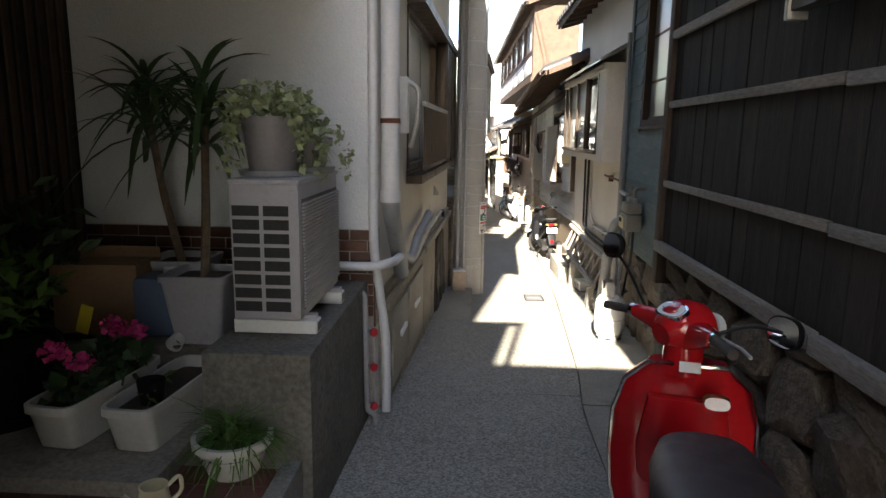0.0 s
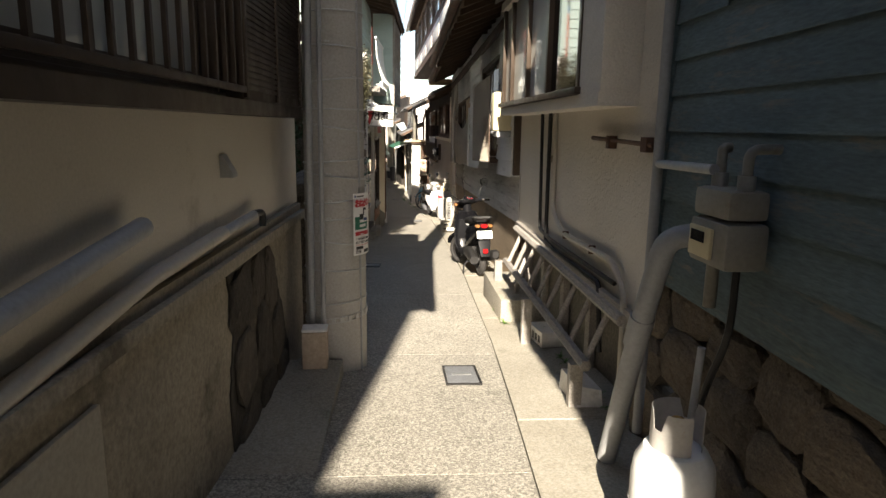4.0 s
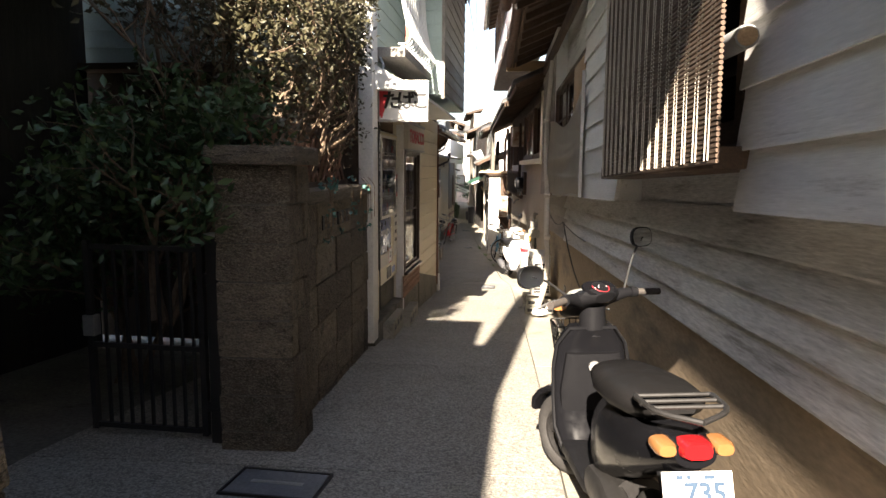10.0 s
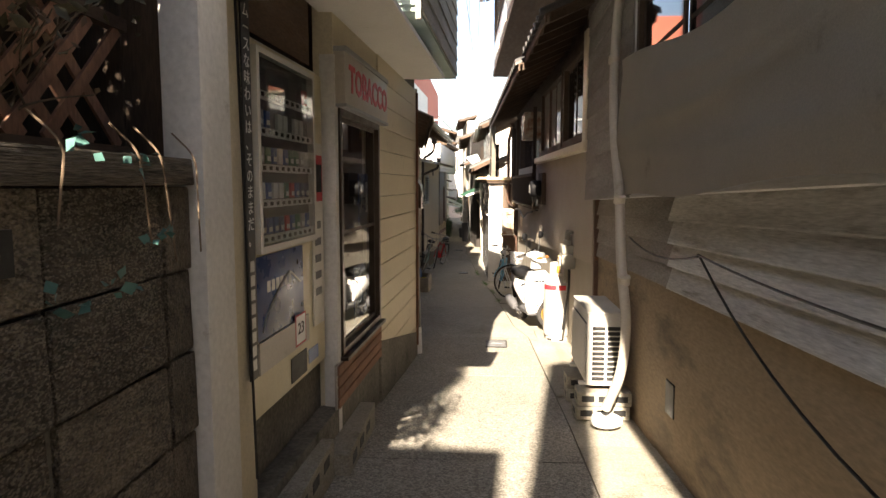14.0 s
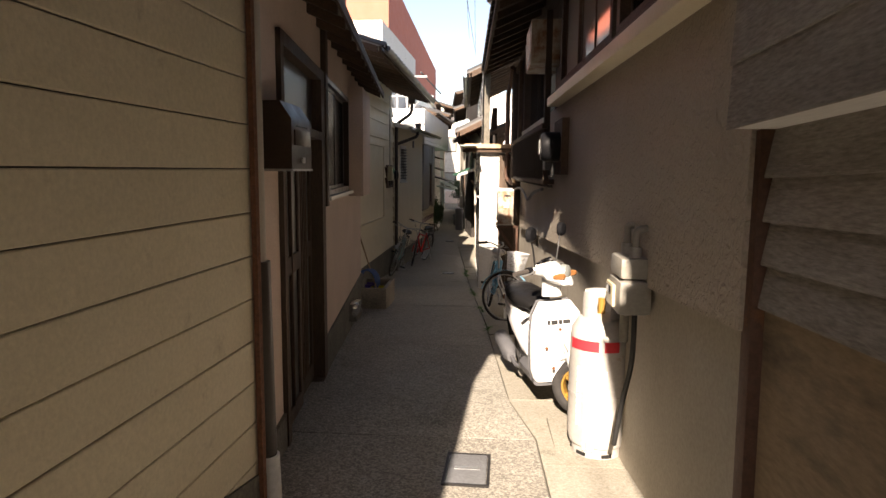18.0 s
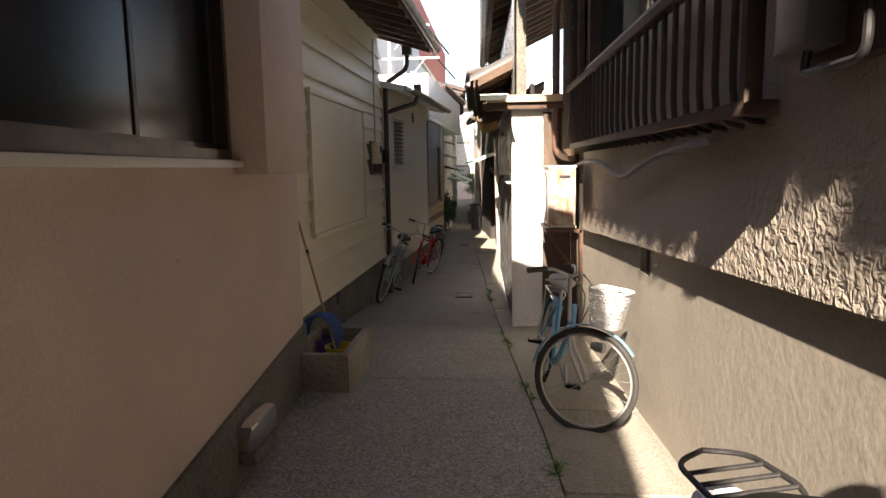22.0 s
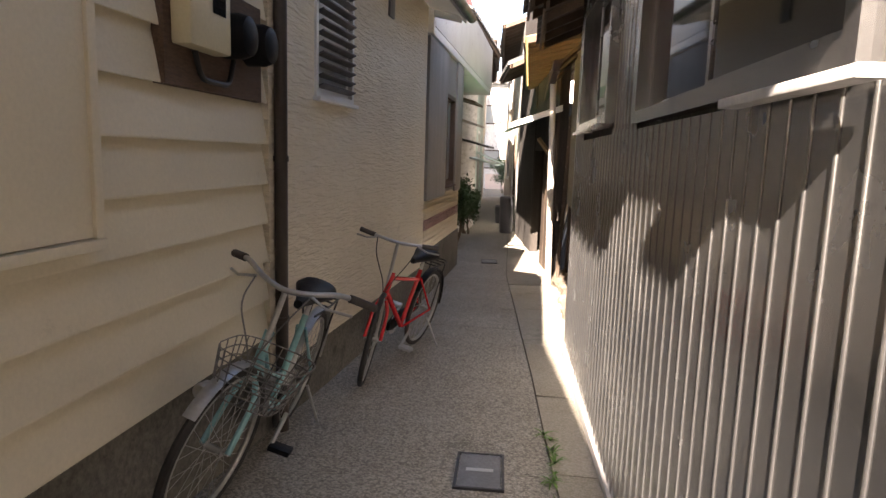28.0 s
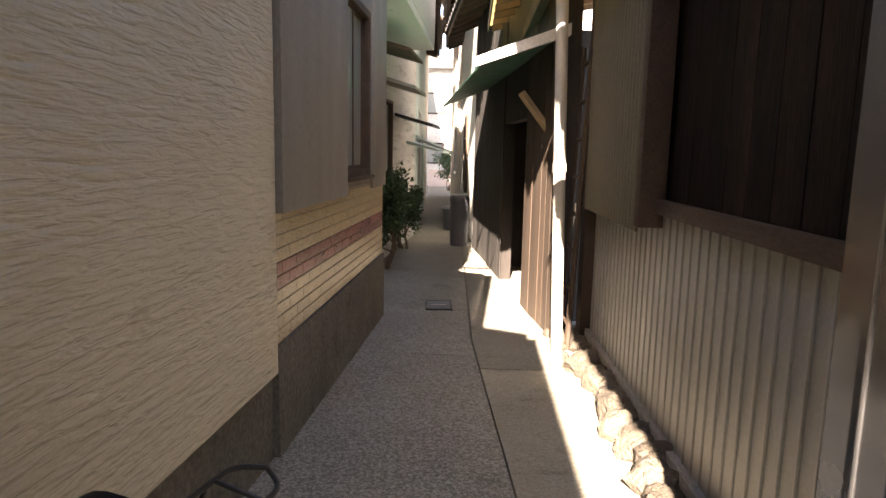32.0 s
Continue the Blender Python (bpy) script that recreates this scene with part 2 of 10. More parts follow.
CREAM_BOARD = mat("cream metal lap siding", (0.69, 0.62, 0.47), (0.62, 0.555, 0.42), 0.5, big=1, fine=60, grain=0.05, bump=0.15, rnd=0.03, spec=0.5, dirt=(0.36, 0.31, 0.21), dscale=2.0, dlow=0.64)
SHOP_BOARD = relief(mat("cream embossed siding", (0.64, 0.57, 0.42), (0.57, 0.505, 0.37), 0.7, big=1.2, fine=60, grain=0.1, bump=0.3, rnd=0.03, dirt=(0.40, 0.34, 0.24), dscale=5, dlow=0.62), "noise", 30, 0.5, 0.006)
MINT_BOARD = mat("pale mint siding", (0.42, 0.52, 0.49), (0.35, 0.44, 0.42), 0.6, big=1.5, fine=50, grain=0.08, bump=0.2, rnd=0.04)
SHED_WOOD = mat("near-black brown shed boards", (0.034, 0.021, 0.014), (0.013, 0.009, 0.007), 0.9, spec=0.12, big=2.5, fine=35, grain=0.4, stretch=(3, 3, 0.4), bump=0.6, rnd=0.3, dirt=(0.09, 0.06, 0.04), dscale=3, dlow=0.64)
LATTICE_WOOD = mat("red-brown stained lattice wood", (0.27, 0.145, 0.095), (0.17, 0.09, 0.06), 0.8, big=3, fine=40, grain=0.3, stretch=(2, 2, 0.6), bump=0.3, rnd=0.2)
GREY_METAL = mat("grey coated corrugated steel", (0.40, 0.395, 0.39), (0.34, 0.335, 0.33), 0.22, metal=0.92, big=1, fine=60, grain=0.1, bump=0.04, spec=0.5)
OLIVE_METAL = mat("olive-brown ribbed metal", (0.175, 0.155, 0.10), (0.13, 0.115, 0.075), 0.5, big=1.5, fine=50, grain=0.12, bump=0.1, spec=0.5)
PALE_METAL = mat("pale ribbed metal", (0.31, 0.295, 0.26), (0.25, 0.235, 0.205), 0.45, big=1.5, fine=50, grain=0.1, bump=0.1, spec=0.5, dirt=(0.2, 0.15, 0.1), dscale=3, dlow=0.62)
# pale specks paint the worn spots and the highlights of the rough relief
BLOCK = relief(speckle(mat("brown tuff block", (0.185, 0.152, 0.112), (0.062, 0.052, 0.04), 0.95, big=4.5, fine=30, grain=0.5, bump=1.0, dist=0.016, rnd=0.45, dirt=(0.05, 0.048, 0.034), dscale=3, dlow=0.52), 60, (0.33, 0.285, 0.23), 0.4), "noise", 16, 1.0, 0.03)
RUBBLE = relief(mat("field stone", (0.155, 0.124, 0.092), (0.085, 0.07, 0.054), 0.9, big=2.5, fine=35, grain=0.35, bump=0.7, dist=0.01, rnd=0.25, dirt=(0.08, 0.068, 0.05), dscale=3), "noise", 9, 0.8, 0.03)
BRICK = mat("dark brown glazed brick", (0.10, 0.042, 0.026), (0.065, 0.03, 0.02), 0.35, big=4, fine=40, grain=0.2, bump=0.2, rnd=0.25)
RED_BRICK = mat("rough red-brown brick", (0.25, 0.13, 0.085), (0.17, 0.09, 0.06), 0.85, big=6, fine=50, grain=0.25, bump=0.5, rnd=0.2)
QUARRY = mat("red-brown quarry tile", (0.155, 0.058, 0.042), (0.10, 0.042, 0.032), 0.5, big=5, fine=40, grain=0.2, bump=0.2, rnd=0.2)
GROUT = mat("pale grout", (0.45, 0.42, 0.37), (0.33, 0.3, 0.26), 0.9, big=5, fine=60)
TILE_CREAM = mat("cream glazed wall tile", (0.56, 0.46, 0.29), (0.48, 0.39, 0.25), 0.3, big=3, fine=40, grain=0.05, bump=0.05, rnd=0.07, spec=0.5)
TILE_MAROON = mat("maroon glazed wall tile", (0.26, 0.09, 0.08), (0.20, 0.07, 0.065), 0.3, big=3, fine=40, grain=0.1, bump=0.05, rnd=0.2, spec=0.5)
GREY_RENDER = mat("stained grey render", (0.30, 0.275, 0.245), (0.19, 0.175, 0.16), 0.85, big=1.3, fine=50, grain=0.18, stretch=(2, 2, 0.5), bump=0.35, bscale=30)
POLE = mat("utility pole concrete", (0.40, 0.385, 0.355), (0.32, 0.305, 0.28), 0.85, big=1.5, fine=70, grain=0.14, bump=0.35, bscale=60, dirt=(0.22, 0.21, 0.19), dscale=2, dlow=0.62)
ROOF_TILE = mat("dark clay roof tile", (0.075, 0.072, 0.07), (0.045, 0.043, 0.042), 0.55, big=4, fine=40, grain=0.25, bump=0.2, rnd=0.25)
BROWN_ALU = mat("bronze aluminium", (0.06, 0.042, 0.03), (0.045, 0.032, 0.024), 0.4, metal=0.5, big=3, fine=60, grain=0.1, bump=0.05)
BLACK_METAL = mat("black painted steel", (0.022, 0.021, 0.02), (0.014, 0.013, 0.013), 0.45, big=3, fine=60, grain=0.2, bump=0.1)
RUST = mat("rusted steel", (0.17, 0.07, 0.032), (0.09, 0.04, 0.024), 0.9, big=5, fine=50, grain=0.4, bump=0.6, dist=0.004)
RUSTY_PAINT = mat("brown painted rusty steel", (0.11, 0.055, 0.035), (0.075, 0.042, 0.03), 0.7, big=4, fine=50, grain=0.3, bump=0.3, dirt=(0.22, 0.10, 0.045), dscale=6, dlow=0.58)
SILVER = mat("worn galvanised steel", (0.48, 0.48, 0.47), (0.36, 0.36, 0.35), 0.42, metal=0.75, big=3, fine=60, grain=0.12, bump=0.1)
CHROME = mat("chrome", (0.75, 0.75, 0.75), (0.66, 0.66, 0.66), 0.12, metal=1.0, big=4, fine=60, grain=0.03, bump=0.0)
PVC_WHITE = mat("white vinyl pipe", (0.66, 0.66, 0.67), (0.58, 0.58, 0.59), 0.45, big=2, fine=50, grain=0.06, bump=0.06, dirt=(0.42, 0.39, 0.34), dscale=3, dlow=0.64)
PVC_GREY = mat("grey vinyl pipe", (0.34, 0.345, 0.35), (0.27, 0.275, 0.28), 0.5, big=2, fine=50, grain=0.1, bump=0.06, dirt=(0.2, 0.18, 0.15), dscale=3, dlow=0.62)
PVC_BEIGE = mat("beige vinyl pipe", (0.50, 0.46, 0.40), (0.42, 0.385, 0.33), 0.5, big=2, fine=50, grain=0.08, bump=0.06, dirt=(0.3, 0.26, 0.21), dscale=3, dlow=0.62)
PVC_BROWN = mat("dark brown drainpipe", (0.055, 0.042, 0.034), (0.04, 0.03, 0.025), 0.4, big=2, fine=50, grain=0.12, bump=0.06)
CABLE = mat("grey cable", (0.17, 0.165, 0.16), (0.12, 0.115, 0.11), 0.6, big=3, fine=40, grain=0.1, bump=0.05)
BLACK_CABLE = mat("black cable", (0.02, 0.02, 0.02), (0.015, 0.015, 0.015), 0.5, big=3, fine=40, bump=0.05)
AC_WHITE = mat("ivory appliance paint", (0.60, 0.575, 0.52), (0.54, 0.52, 0.47), 0.45, big=2, fine=50, grain=0.05, bump=0.04, dirt=(0.36, 0.33, 0.28), dscale=4, dlow=0.64)
AC_RUSTY = mat("ivory paint with rust blooms", (0.44, 0.40, 0.33), (0.36, 0.31, 0.25), 0.6, big=2, fine=50, grain=0.1, bump=0.1, dirt=(0.20, 0.075, 0.025), dscale=4.5, dlow=0.45)
# coil colour, also painted on flat plates as the shade inside hollows
COIL_HOLLOW = mat("dark fin coil and painted hollows", (0.035, 0.035, 0.035), (0.022, 0.022, 0.022), 0.5, metal=0.4, big=3, fine=60, bump=0.1)
WHITE_PAINT = mat("white paint", (0.72, 0.72, 0.70), (0.64, 0.64, 0.62), 0.5, big=2, fine=50, grain=0.05, bump=0.08, dirt=(0.42, 0.39, 0.34), dscale=3, dlow=0.66)
WORN_WHITE = mat("flaking white paint", (0.68, 0.67, 0.64), (0.6, 0.58, 0.55), 0.7, big=2, fine=40, grain=0.12, bump=0.4, bscale=24, dirt=(0.22, 0.18, 0.14), dscale=4, dlow=0.62)
RED_PAINT = mat("glossy red scooter paint", (0.50, 0.012, 0.018), (0.44, 0.01, 0.015), 0.14, big=2, fine=40, grain=0.03, bump=0.0, spec=0.6)
BLACK_PLASTIC = mat("black plastic", (0.010, 0.010, 0.011), (0.007, 0.007, 0.008), 0.45, big=4, fine=80, grain=0.1, bump=0.05, spec=0.08)
GLOSS_BLACK = mat("glossy black paint", (0.007, 0.007, 0.008), (0.005, 0.005, 0.006), 0.2, big=4, fine=80, grain=0.05, bump=0.0, spec=0.1)
GREY_PLASTIC = mat("mid grey plastic", (0.10, 0.10, 0.105), (0.075, 0.075, 0.08), 0.5, big=4, fine=80, grain=0.1, bump=0.05)
SEAT = mat("black vinyl seat", (0.012, 0.011, 0.011), (0.008, 0.008, 0.008), 0.5, big=4, fine=120, grain=0.15, bump=0.2, spec=0.12)
SEAT_BROWN = mat("dark brown vinyl seat", (0.05, 0.033, 0.03), (0.04, 0.026, 0.024), 0.5, big=4, fine=120, grain=0.15, bump=0.2)
RUBBER = mat("tyre rubber", (0.022, 0.021, 0.02), (0.035, 0.032, 0.03), 0.8, big=6, fine=60, grain=0.2, bump=0.2)
GOLD = mat("gold wheel paint", (0.50, 0.29, 0.07), (0.42, 0.24, 0.06), 0.35, metal=0.5, big=4, fine=60, grain=0.08, bump=0.03)
WHITE_GLOSS = mat("glossy white scooter paint", (0.78, 0.78, 0.78), (0.74, 0.74, 0.74), 0.2, big=2, fine=40, grain=0.02, bump=0.0, spec=0.5)
RED_LENS = mat("red lens", (0.30, 0.01, 0.012), (0.2, 0.008, 0.01), 0.1, big=4, fine=60, grain=0.05, bump=0.0, spec=0.6)
AMBER_LENS = mat("amber lens", (0.26, 0.12, 0.045), (0.2, 0.085, 0.03), 0.1, big=4, fine=60, grain=0.05, bump=0.0, spec=0.6)
MIRROR = mat("mirror glass", (0.86, 0.87, 0.88), (0.84, 0.85, 0.86), 0.02, metal=1.0, big=4, fine=40, grain=0.0, bump=0.0)
CHALK = mat("plate white", (0.80, 0.80, 0.78), (0.76, 0.76, 0.74), 0.5, big=4, fine=60, grain=0.03, bump=0.0)
PLATE_INK = mat("blue-green ink", (0.03, 0.06, 0.10), (0.025, 0.05, 0.09), 0.5, big=4, fine=60, grain=0.03, bump=0.0)
INK = mat("black ink", (0.02, 0.02, 0.02), (0.03, 0.03, 0.03), 0.5, big=4, fine=60, grain=0.03, bump=0.0)
RED_INK = mat("red ink", (0.52, 0.03, 0.04), (0.45, 0.03, 0.04), 0.5, big=4, fine=60, grain=0.05, bump=0.0)
GREEN_INK = mat("green ink", (0.02, 0.17, 0.11), (0.02, 0.14, 0.09), 0.5, big=4, fine=60, grain=0.05, bump=0.0)
BLUE_INK = mat("deep blue print", (0.012, 0.03, 0.12), (0.02, 0.07, 0.22), 0.3, big=2.5, fine=60, grain=0.05, bump=0.0)
DOOR_GLASS = glass("dim ribbed door glass", (0.02, 0.018, 0.015), 0.4)
DARK_GLASS = glass("dark window glass", (0.015, 0.018, 0.02), 0.04)
DIM_GLASS = glass("dim window glass", (0.012, 0.014, 0.016), 0.18)
DIM_GLASS.node_tree.nodes["Principled BSDF"].inputs["Specular IOR Level"].default_value = 0.12
# greyed and darkened colours put the porch shade into appliance and pots
SHADE_PAINT = mat("appliance paint with porch shade in its colour", (0.36, 0.345, 0.355), (0.30, 0.287, 0.297), 0.5, big=2, fine=50, grain=0.07, bump=0.05, dirt=(0.2, 0.185, 0.175), dscale=4, dlow=0.6)
TAUPE_POT = mat("taupe plastic pot darkened for porch shade", (0.21, 0.195, 0.195), (0.16, 0.148, 0.148), 0.5, big=3, fine=50, grain=0.1, bump=0.06)
FROST_GLASS = glass("frosted glass", (0.22, 0.23, 0.22), 0.3)
PANE = clear_glass("clear glass")
# opaque pale colour puts the sky's reflection into the pane
SKY_PANE = glass("pale pane with sky sheen in its colour", (0.52, 0.52, 0.48), 0.06)
CANVAS = mat("weathered canvas sheet", (0.60, 0.545, 0.46), (0.52, 0.47, 0.39), 0.9, big=1.5, fine=140, grain=0.1, bump=0.3, dirt=(0.3, 0.25, 0.19), dscale=1.5, dlow=0.62)
REED = mat("brown reed", (0.17, 0.115, 0.08), (0.10, 0.065, 0.045), 0.75, big=6, fine=40, grain=0.3, stretch=(4, 0.4, 4), bump=0.3, rnd=0.25)
LEAF = mat("dark green leaf", (0.045, 0.085, 0.028), (0.025, 0.055, 0.018), 0.5, big=3, fine=30, grain=0.25, bump=0.1, rnd=0.1)
LEAF_LIGHT = mat("variegated leaf", (0.16, 0.21, 0.08), (0.30, 0.31, 0.18), 0.5, big=14, fine=40, grain=0.2, bump=0.1)
LEAF_GRASS = mat("grassy green leaf", (0.10, 0.19, 0.035), (0.06, 0.13, 0.025), 0.5, big=6, fine=40, grain=0.2, bump=0.05)
LEAF_DRY = mat("dry brown twig", (0.20, 0.145, 0.10), (0.13, 0.09, 0.06), 0.85, big=6, fine=40, grain=0.3, bump=0.2)
LEAF_OLIVE = mat("olive shrub leaf", (0.085, 0.078, 0.04), (0.05, 0.045, 0.024), 0.55, big=6, fine=40, grain=0.3, bump=0.05)
BARK = mat("grey-brown bark", (0.17, 0.125, 0.085), (0.10, 0.075, 0.05), 0.9, big=5, fine=30, grain=0.35, bump=0.7, dist=0.01)
PETAL = mat("magenta petal", (0.62, 0.05, 0.22), (0.5, 0.03, 0.16), 0.6, big=8, fine=40, grain=0.15, bump=0.05)
CARDBOARD = mat("brown cardboard", (0.24, 0.155, 0.09), (0.2, 0.13, 0.075), 0.85, big=2, fine=50, grain=0.1, bump=0.1)
BLUE_PLASTIC = mat("blue plastic", (0.03, 0.10, 0.33), (0.025, 0.08, 0.27), 0.4, big=3, fine=50, grain=0.08, bump=0.04)
DULL_BLUE = mat("dull blue plastic", (0.10, 0.135, 0.2), (0.08, 0.11, 0.165), 0.5, big=3, fine=50, grain=0.08, bump=0.04)
YELLOW_PLASTIC = mat("yellow plastic", (0.55, 0.45, 0.03), (0.47, 0.38, 0.03), 0.4, big=3, fine=50, grain=0.06, bump=0.04)
PURPLE_PLASTIC = mat("purple plastic", (0.12, 0.07, 0.30), (0.1, 0.06, 0.25), 0.4, big=3, fine=50, grain=0.06, bump=0.04)
CREAM_PLASTIC = mat("cream plastic", (0.60, 0.53, 0.35), (0.53, 0.47, 0.31), 0.4, big=3, fine=50, grain=0.06, bump=0.04)
IVORY_PLASTIC = mat("ivory plastic planter", (0.58, 0.56, 0.50), (0.5, 0.48, 0.43), 0.5, big=3, fine=50, grain=0.08, bump=0.05, dirt=(0.3, 0.26, 0.2), dscale=5, dlow=0.62)
BLUE_FRAME = mat("light blue bicycle paint", (0.16, 0.38, 0.55), (0.14, 0.33, 0.48), 0.25, big=3, fine=50, grain=0.05, bump=0.02)
TEAL_FRAME = mat("pale teal bicycle paint", (0.20, 0.40, 0.42), (0.16, 0.33, 0.35), 0.3, big=3, fine=50, grain=0.1, bump=0.03)
RED_FRAME = mat("red bicycle paint", (0.55, 0.015, 0.02), (0.48, 0.012, 0.018), 0.2, big=3, fine=50, grain=0.04, bump=0.01, spec=0.6)
GREEN_SHEET = mat("green corrugated sheet", (0.03, 0.12, 0.075), (0.025, 0.085, 0.055), 0.5, big=3, fine=50, grain=0.15, bump=0.05)
CLEAR_SHEET = mat("weathered translucent roofing sheet", (0.62, 0.55, 0.36), (0.5, 0.43, 0.27), 0.45, big=2, fine=50, grain=0.1, bump=0.05, dirt=(0.3, 0.22, 0.13), dscale=2.5, dlow=0.6)
_nt = CLEAR_SHEET.node_tree
_mix, _tr = _nt.nodes.new("ShaderNodeMixShader"), _nt.nodes.new("ShaderNodeBsdfTranslucent")
_mix.inputs[0].default_value = 0.6
_tr.inputs[0].default_value = (0.75, 0.66, 0.42, 1)
_nt.links.new(_nt.nodes["Principled BSDF"].outputs[0], _mix.inputs[1])
_nt.links.new(_tr.outputs[0], _mix.inputs[2])
_nt.links.new(_mix.outputs[0], _nt.nodes["Material Output"].inputs[0])
TARP = mat("pale translucent awning sheet", (0.62, 0.72, 0.69), (0.55, 0.65, 0.62), 0.5, big=3, fine=50, grain=0.05, bump=0.05)
RED_WALL = mat("terracotta painted wall", (0.45, 0.135, 0.09), (0.39, 0.115, 0.08), 0.8, big=1, fine=50, grain=0.05, bump=0.1)
GREY_BIN = mat("dark grey plastic bin", (0.085, 0.085, 0.095), (0.065, 0.065, 0.075), 0.5, big=3, fine=50, grain=0.1, bump=0.05)
METER_GREY = mat("grey enamel meter case", (0.27, 0.255, 0.225), (0.2, 0.19, 0.165), 0.5, big=4, fine=50, grain=0.12, bump=0.1, dirt=(0.18, 0.14, 0.1), dscale=8, dlow=0.6)
CYLINDER = mat("grey gas bottle paint", (0.42, 0.40, 0.375), (0.35, 0.335, 0.315), 0.5, big=3, fine=50, grain=0.1, bump=0.1, dirt=(0.26, 0.19, 0.13), dscale=9, dlow=0.62)
MARKER = mat("pale concrete marker", (0.42, 0.33, 0.25), (0.33, 0.26, 0.2), 0.9, big=5, fine=50, grain=0.2, bump=0.5)
COVER = mat("cast grey cover", (0.22, 0.225, 0.235), (0.15, 0.155, 0.16), 0.6, metal=0.3, big=5, fine=70, grain=0.2, bump=0.5, bscale=90)
RUBBER_GRIP = mat("grey-brown rubber grip", (0.06, 0.05, 0.045), (0.045, 0.04, 0.035), 0.7, big=5, fine=70, grain=0.2, bump=0.3)

# ---- building blocks ----
PY = (-40, -6, 0, 1.08, 2.1, 5.28, 9.39, 13.41, 17.6, 21.6, 25.96, 29, 32.2, 33.27, 44, 60, 100)
PZ = (1.6, 0.4, 0.1, 0.003, -0.14, -0.446, -0.758, -0.969, -1.287, -1.558, -1.79, -1.94, -2.145, -2.185, -2.33, -2.45, -2.6)


def ground_at(y):
    """The height of the sloping alley at y."""
    return float(np.interp(y, PY, PZ))


def part(name, bm, material, parent=None, label="", smooth=True, angle=38):
    me = bpy.data.meshes.new(name)
    bmesh.ops.recalc_face_normals(bm, faces=bm.faces)
    bm.to_mesh(me)
    bm.free()
    me.materials.append(material)
    if smooth:
        me.shade_smooth()
        me.set_sharp_from_angle(angle=radians(angle))
    ob = new(name, me)
    if parent is not None:
        ob.parent = parent
    if label:
        ob["label"] = label
    return ob


def thing(name, label, category, m=None, group="", kind=""):
    ob = new(name)
    ob.empty_display_size = 0.1
    if m is not None:
        ob.matrix_basis = m
    return tagged(ob, label, category, group, kind)


def bx(bm, x0, x1, y0, y1, z0, z1, bev=0.0, m=None):
    vs = [bm.verts.new((x, y, z)) for z in (z0, z1) for y in (y0, y1) for x in (x0, x1)]
    fs = [bm.faces.new([vs[i] for i in q]) for q in ((0, 2, 3, 1), (4, 5, 7, 6), (0, 1, 5, 4), (2, 6, 7, 3), (0, 4, 6, 2), (1, 3, 7, 5))]
    if m is not None:
        for v in vs:
            v.co = m @ v.co
    if bev:
        es = list({e for f in fs for e in f.edges})
        bmesh.ops.bevel(bm, geom=es, offset=bev, segments=2, affect="EDGES", profile=0.6)
    return bm


def box(*a, **k):
    return bx(bmesh.new(), *a, **k)


def frame_axes(d):
    d = d.normalized()
    up = Vector((0, 0, 1)) if abs(d.z) < 0.95 else Vector((0, 1, 0))
    s = d.cross(up).normalized()
    return s, s.cross(d).normalized()


def loft(bm, rings, closed=False, caps=True):
    rows = [[bm.verts.new(p) for p in r] for r in rings]
    n = len(rows[0])
    for i in range(len(rows) - (0 if closed else 1)):
        a, b = rows[i], rows[(i + 1) % len(rows)]
        for j in range(n):
            bm.faces.new((a[j], a[(j + 1) % n], b[(j + 1) % n], b[j]))
    if caps and not closed:
        bm.faces.new(rows[0][::-1])
        bm.faces.new(rows[-1])
    return bm


def oval(c, u, v, ru, rv, n=12, e=2.0):
    """A ring round c in the plane of u and v; e over 2 squares it off."""
    out = []
    for i in range(n):
        a = 2 * math.pi * i / n
        ca, sa = math.cos(a), math.sin(a)
        out.append(Vector(c) + Vector(u) * (ru * math.copysign(abs(ca) ** (2 / e), ca)) + Vector(v) * (rv * math.copysign(abs(sa) ** (2 / e), sa)))
    return out


def tube(bm, pts, r, n=8, r2=None, closed=False):
    pts = [Vector(p) for p in pts]
    rings, last = [], None
    k = len(pts)
    for i, p in enumerate(pts):
        if closed:
            d = pts[(i + 1) % k] - pts[i - 1]
        else:
            d = pts[min(i + 1, k - 1)] - pts[max(i - 1, 0)]
        if last is None:
            s, t = frame_axes(d)
        else:
            dd = d.normalized()
            s = (last - dd * last.dot(dd)).normalized()
            t = s.cross(dd).normalized()
        last = s
        rr = r if r2 is None else r + (r2 - r) * i / (k - 1)
        rings.append(oval(p, s, t, rr, rr, n))
    return loft(bm, rings, closed)


def pipe(pts, r, n=10, r2=None):
    return tube(bmesh.new(), pts, r, n, r2)


def lathe(bm, prof, n=24, m=None, caps=True):
    rings = []
    for r, z in prof:
        rings.append([(m or Matrix()) @ Vector((max(r, 0.0005) * math.cos(2 * math.pi * i / n), max(r, 0.0005) * math.sin(2 * math.pi * i / n), z)) for i in range(n)])
    return loft(bm, rings, caps=caps)


def bend(pts, r=0.06, n=4):
    """Rounds the corners of a line."""
    pts = [Vector(p) for p in pts]
    out = [pts[0]]
    for a, b, c in zip(pts, pts[1:], pts[2:]):
        k = min(r, (a - b).length * 0.45, (c - b).length * 0.45)
        p, q = b + (a - b).normalized() * k, b + (c - b).normalized() * k
        for i in range(n + 1):
            t = i / n
            out.append(p * (1 - t) ** 2 + b * 2 * t * (1 - t) + q * t ** 2)
    out.append(pts[-1])
    return out


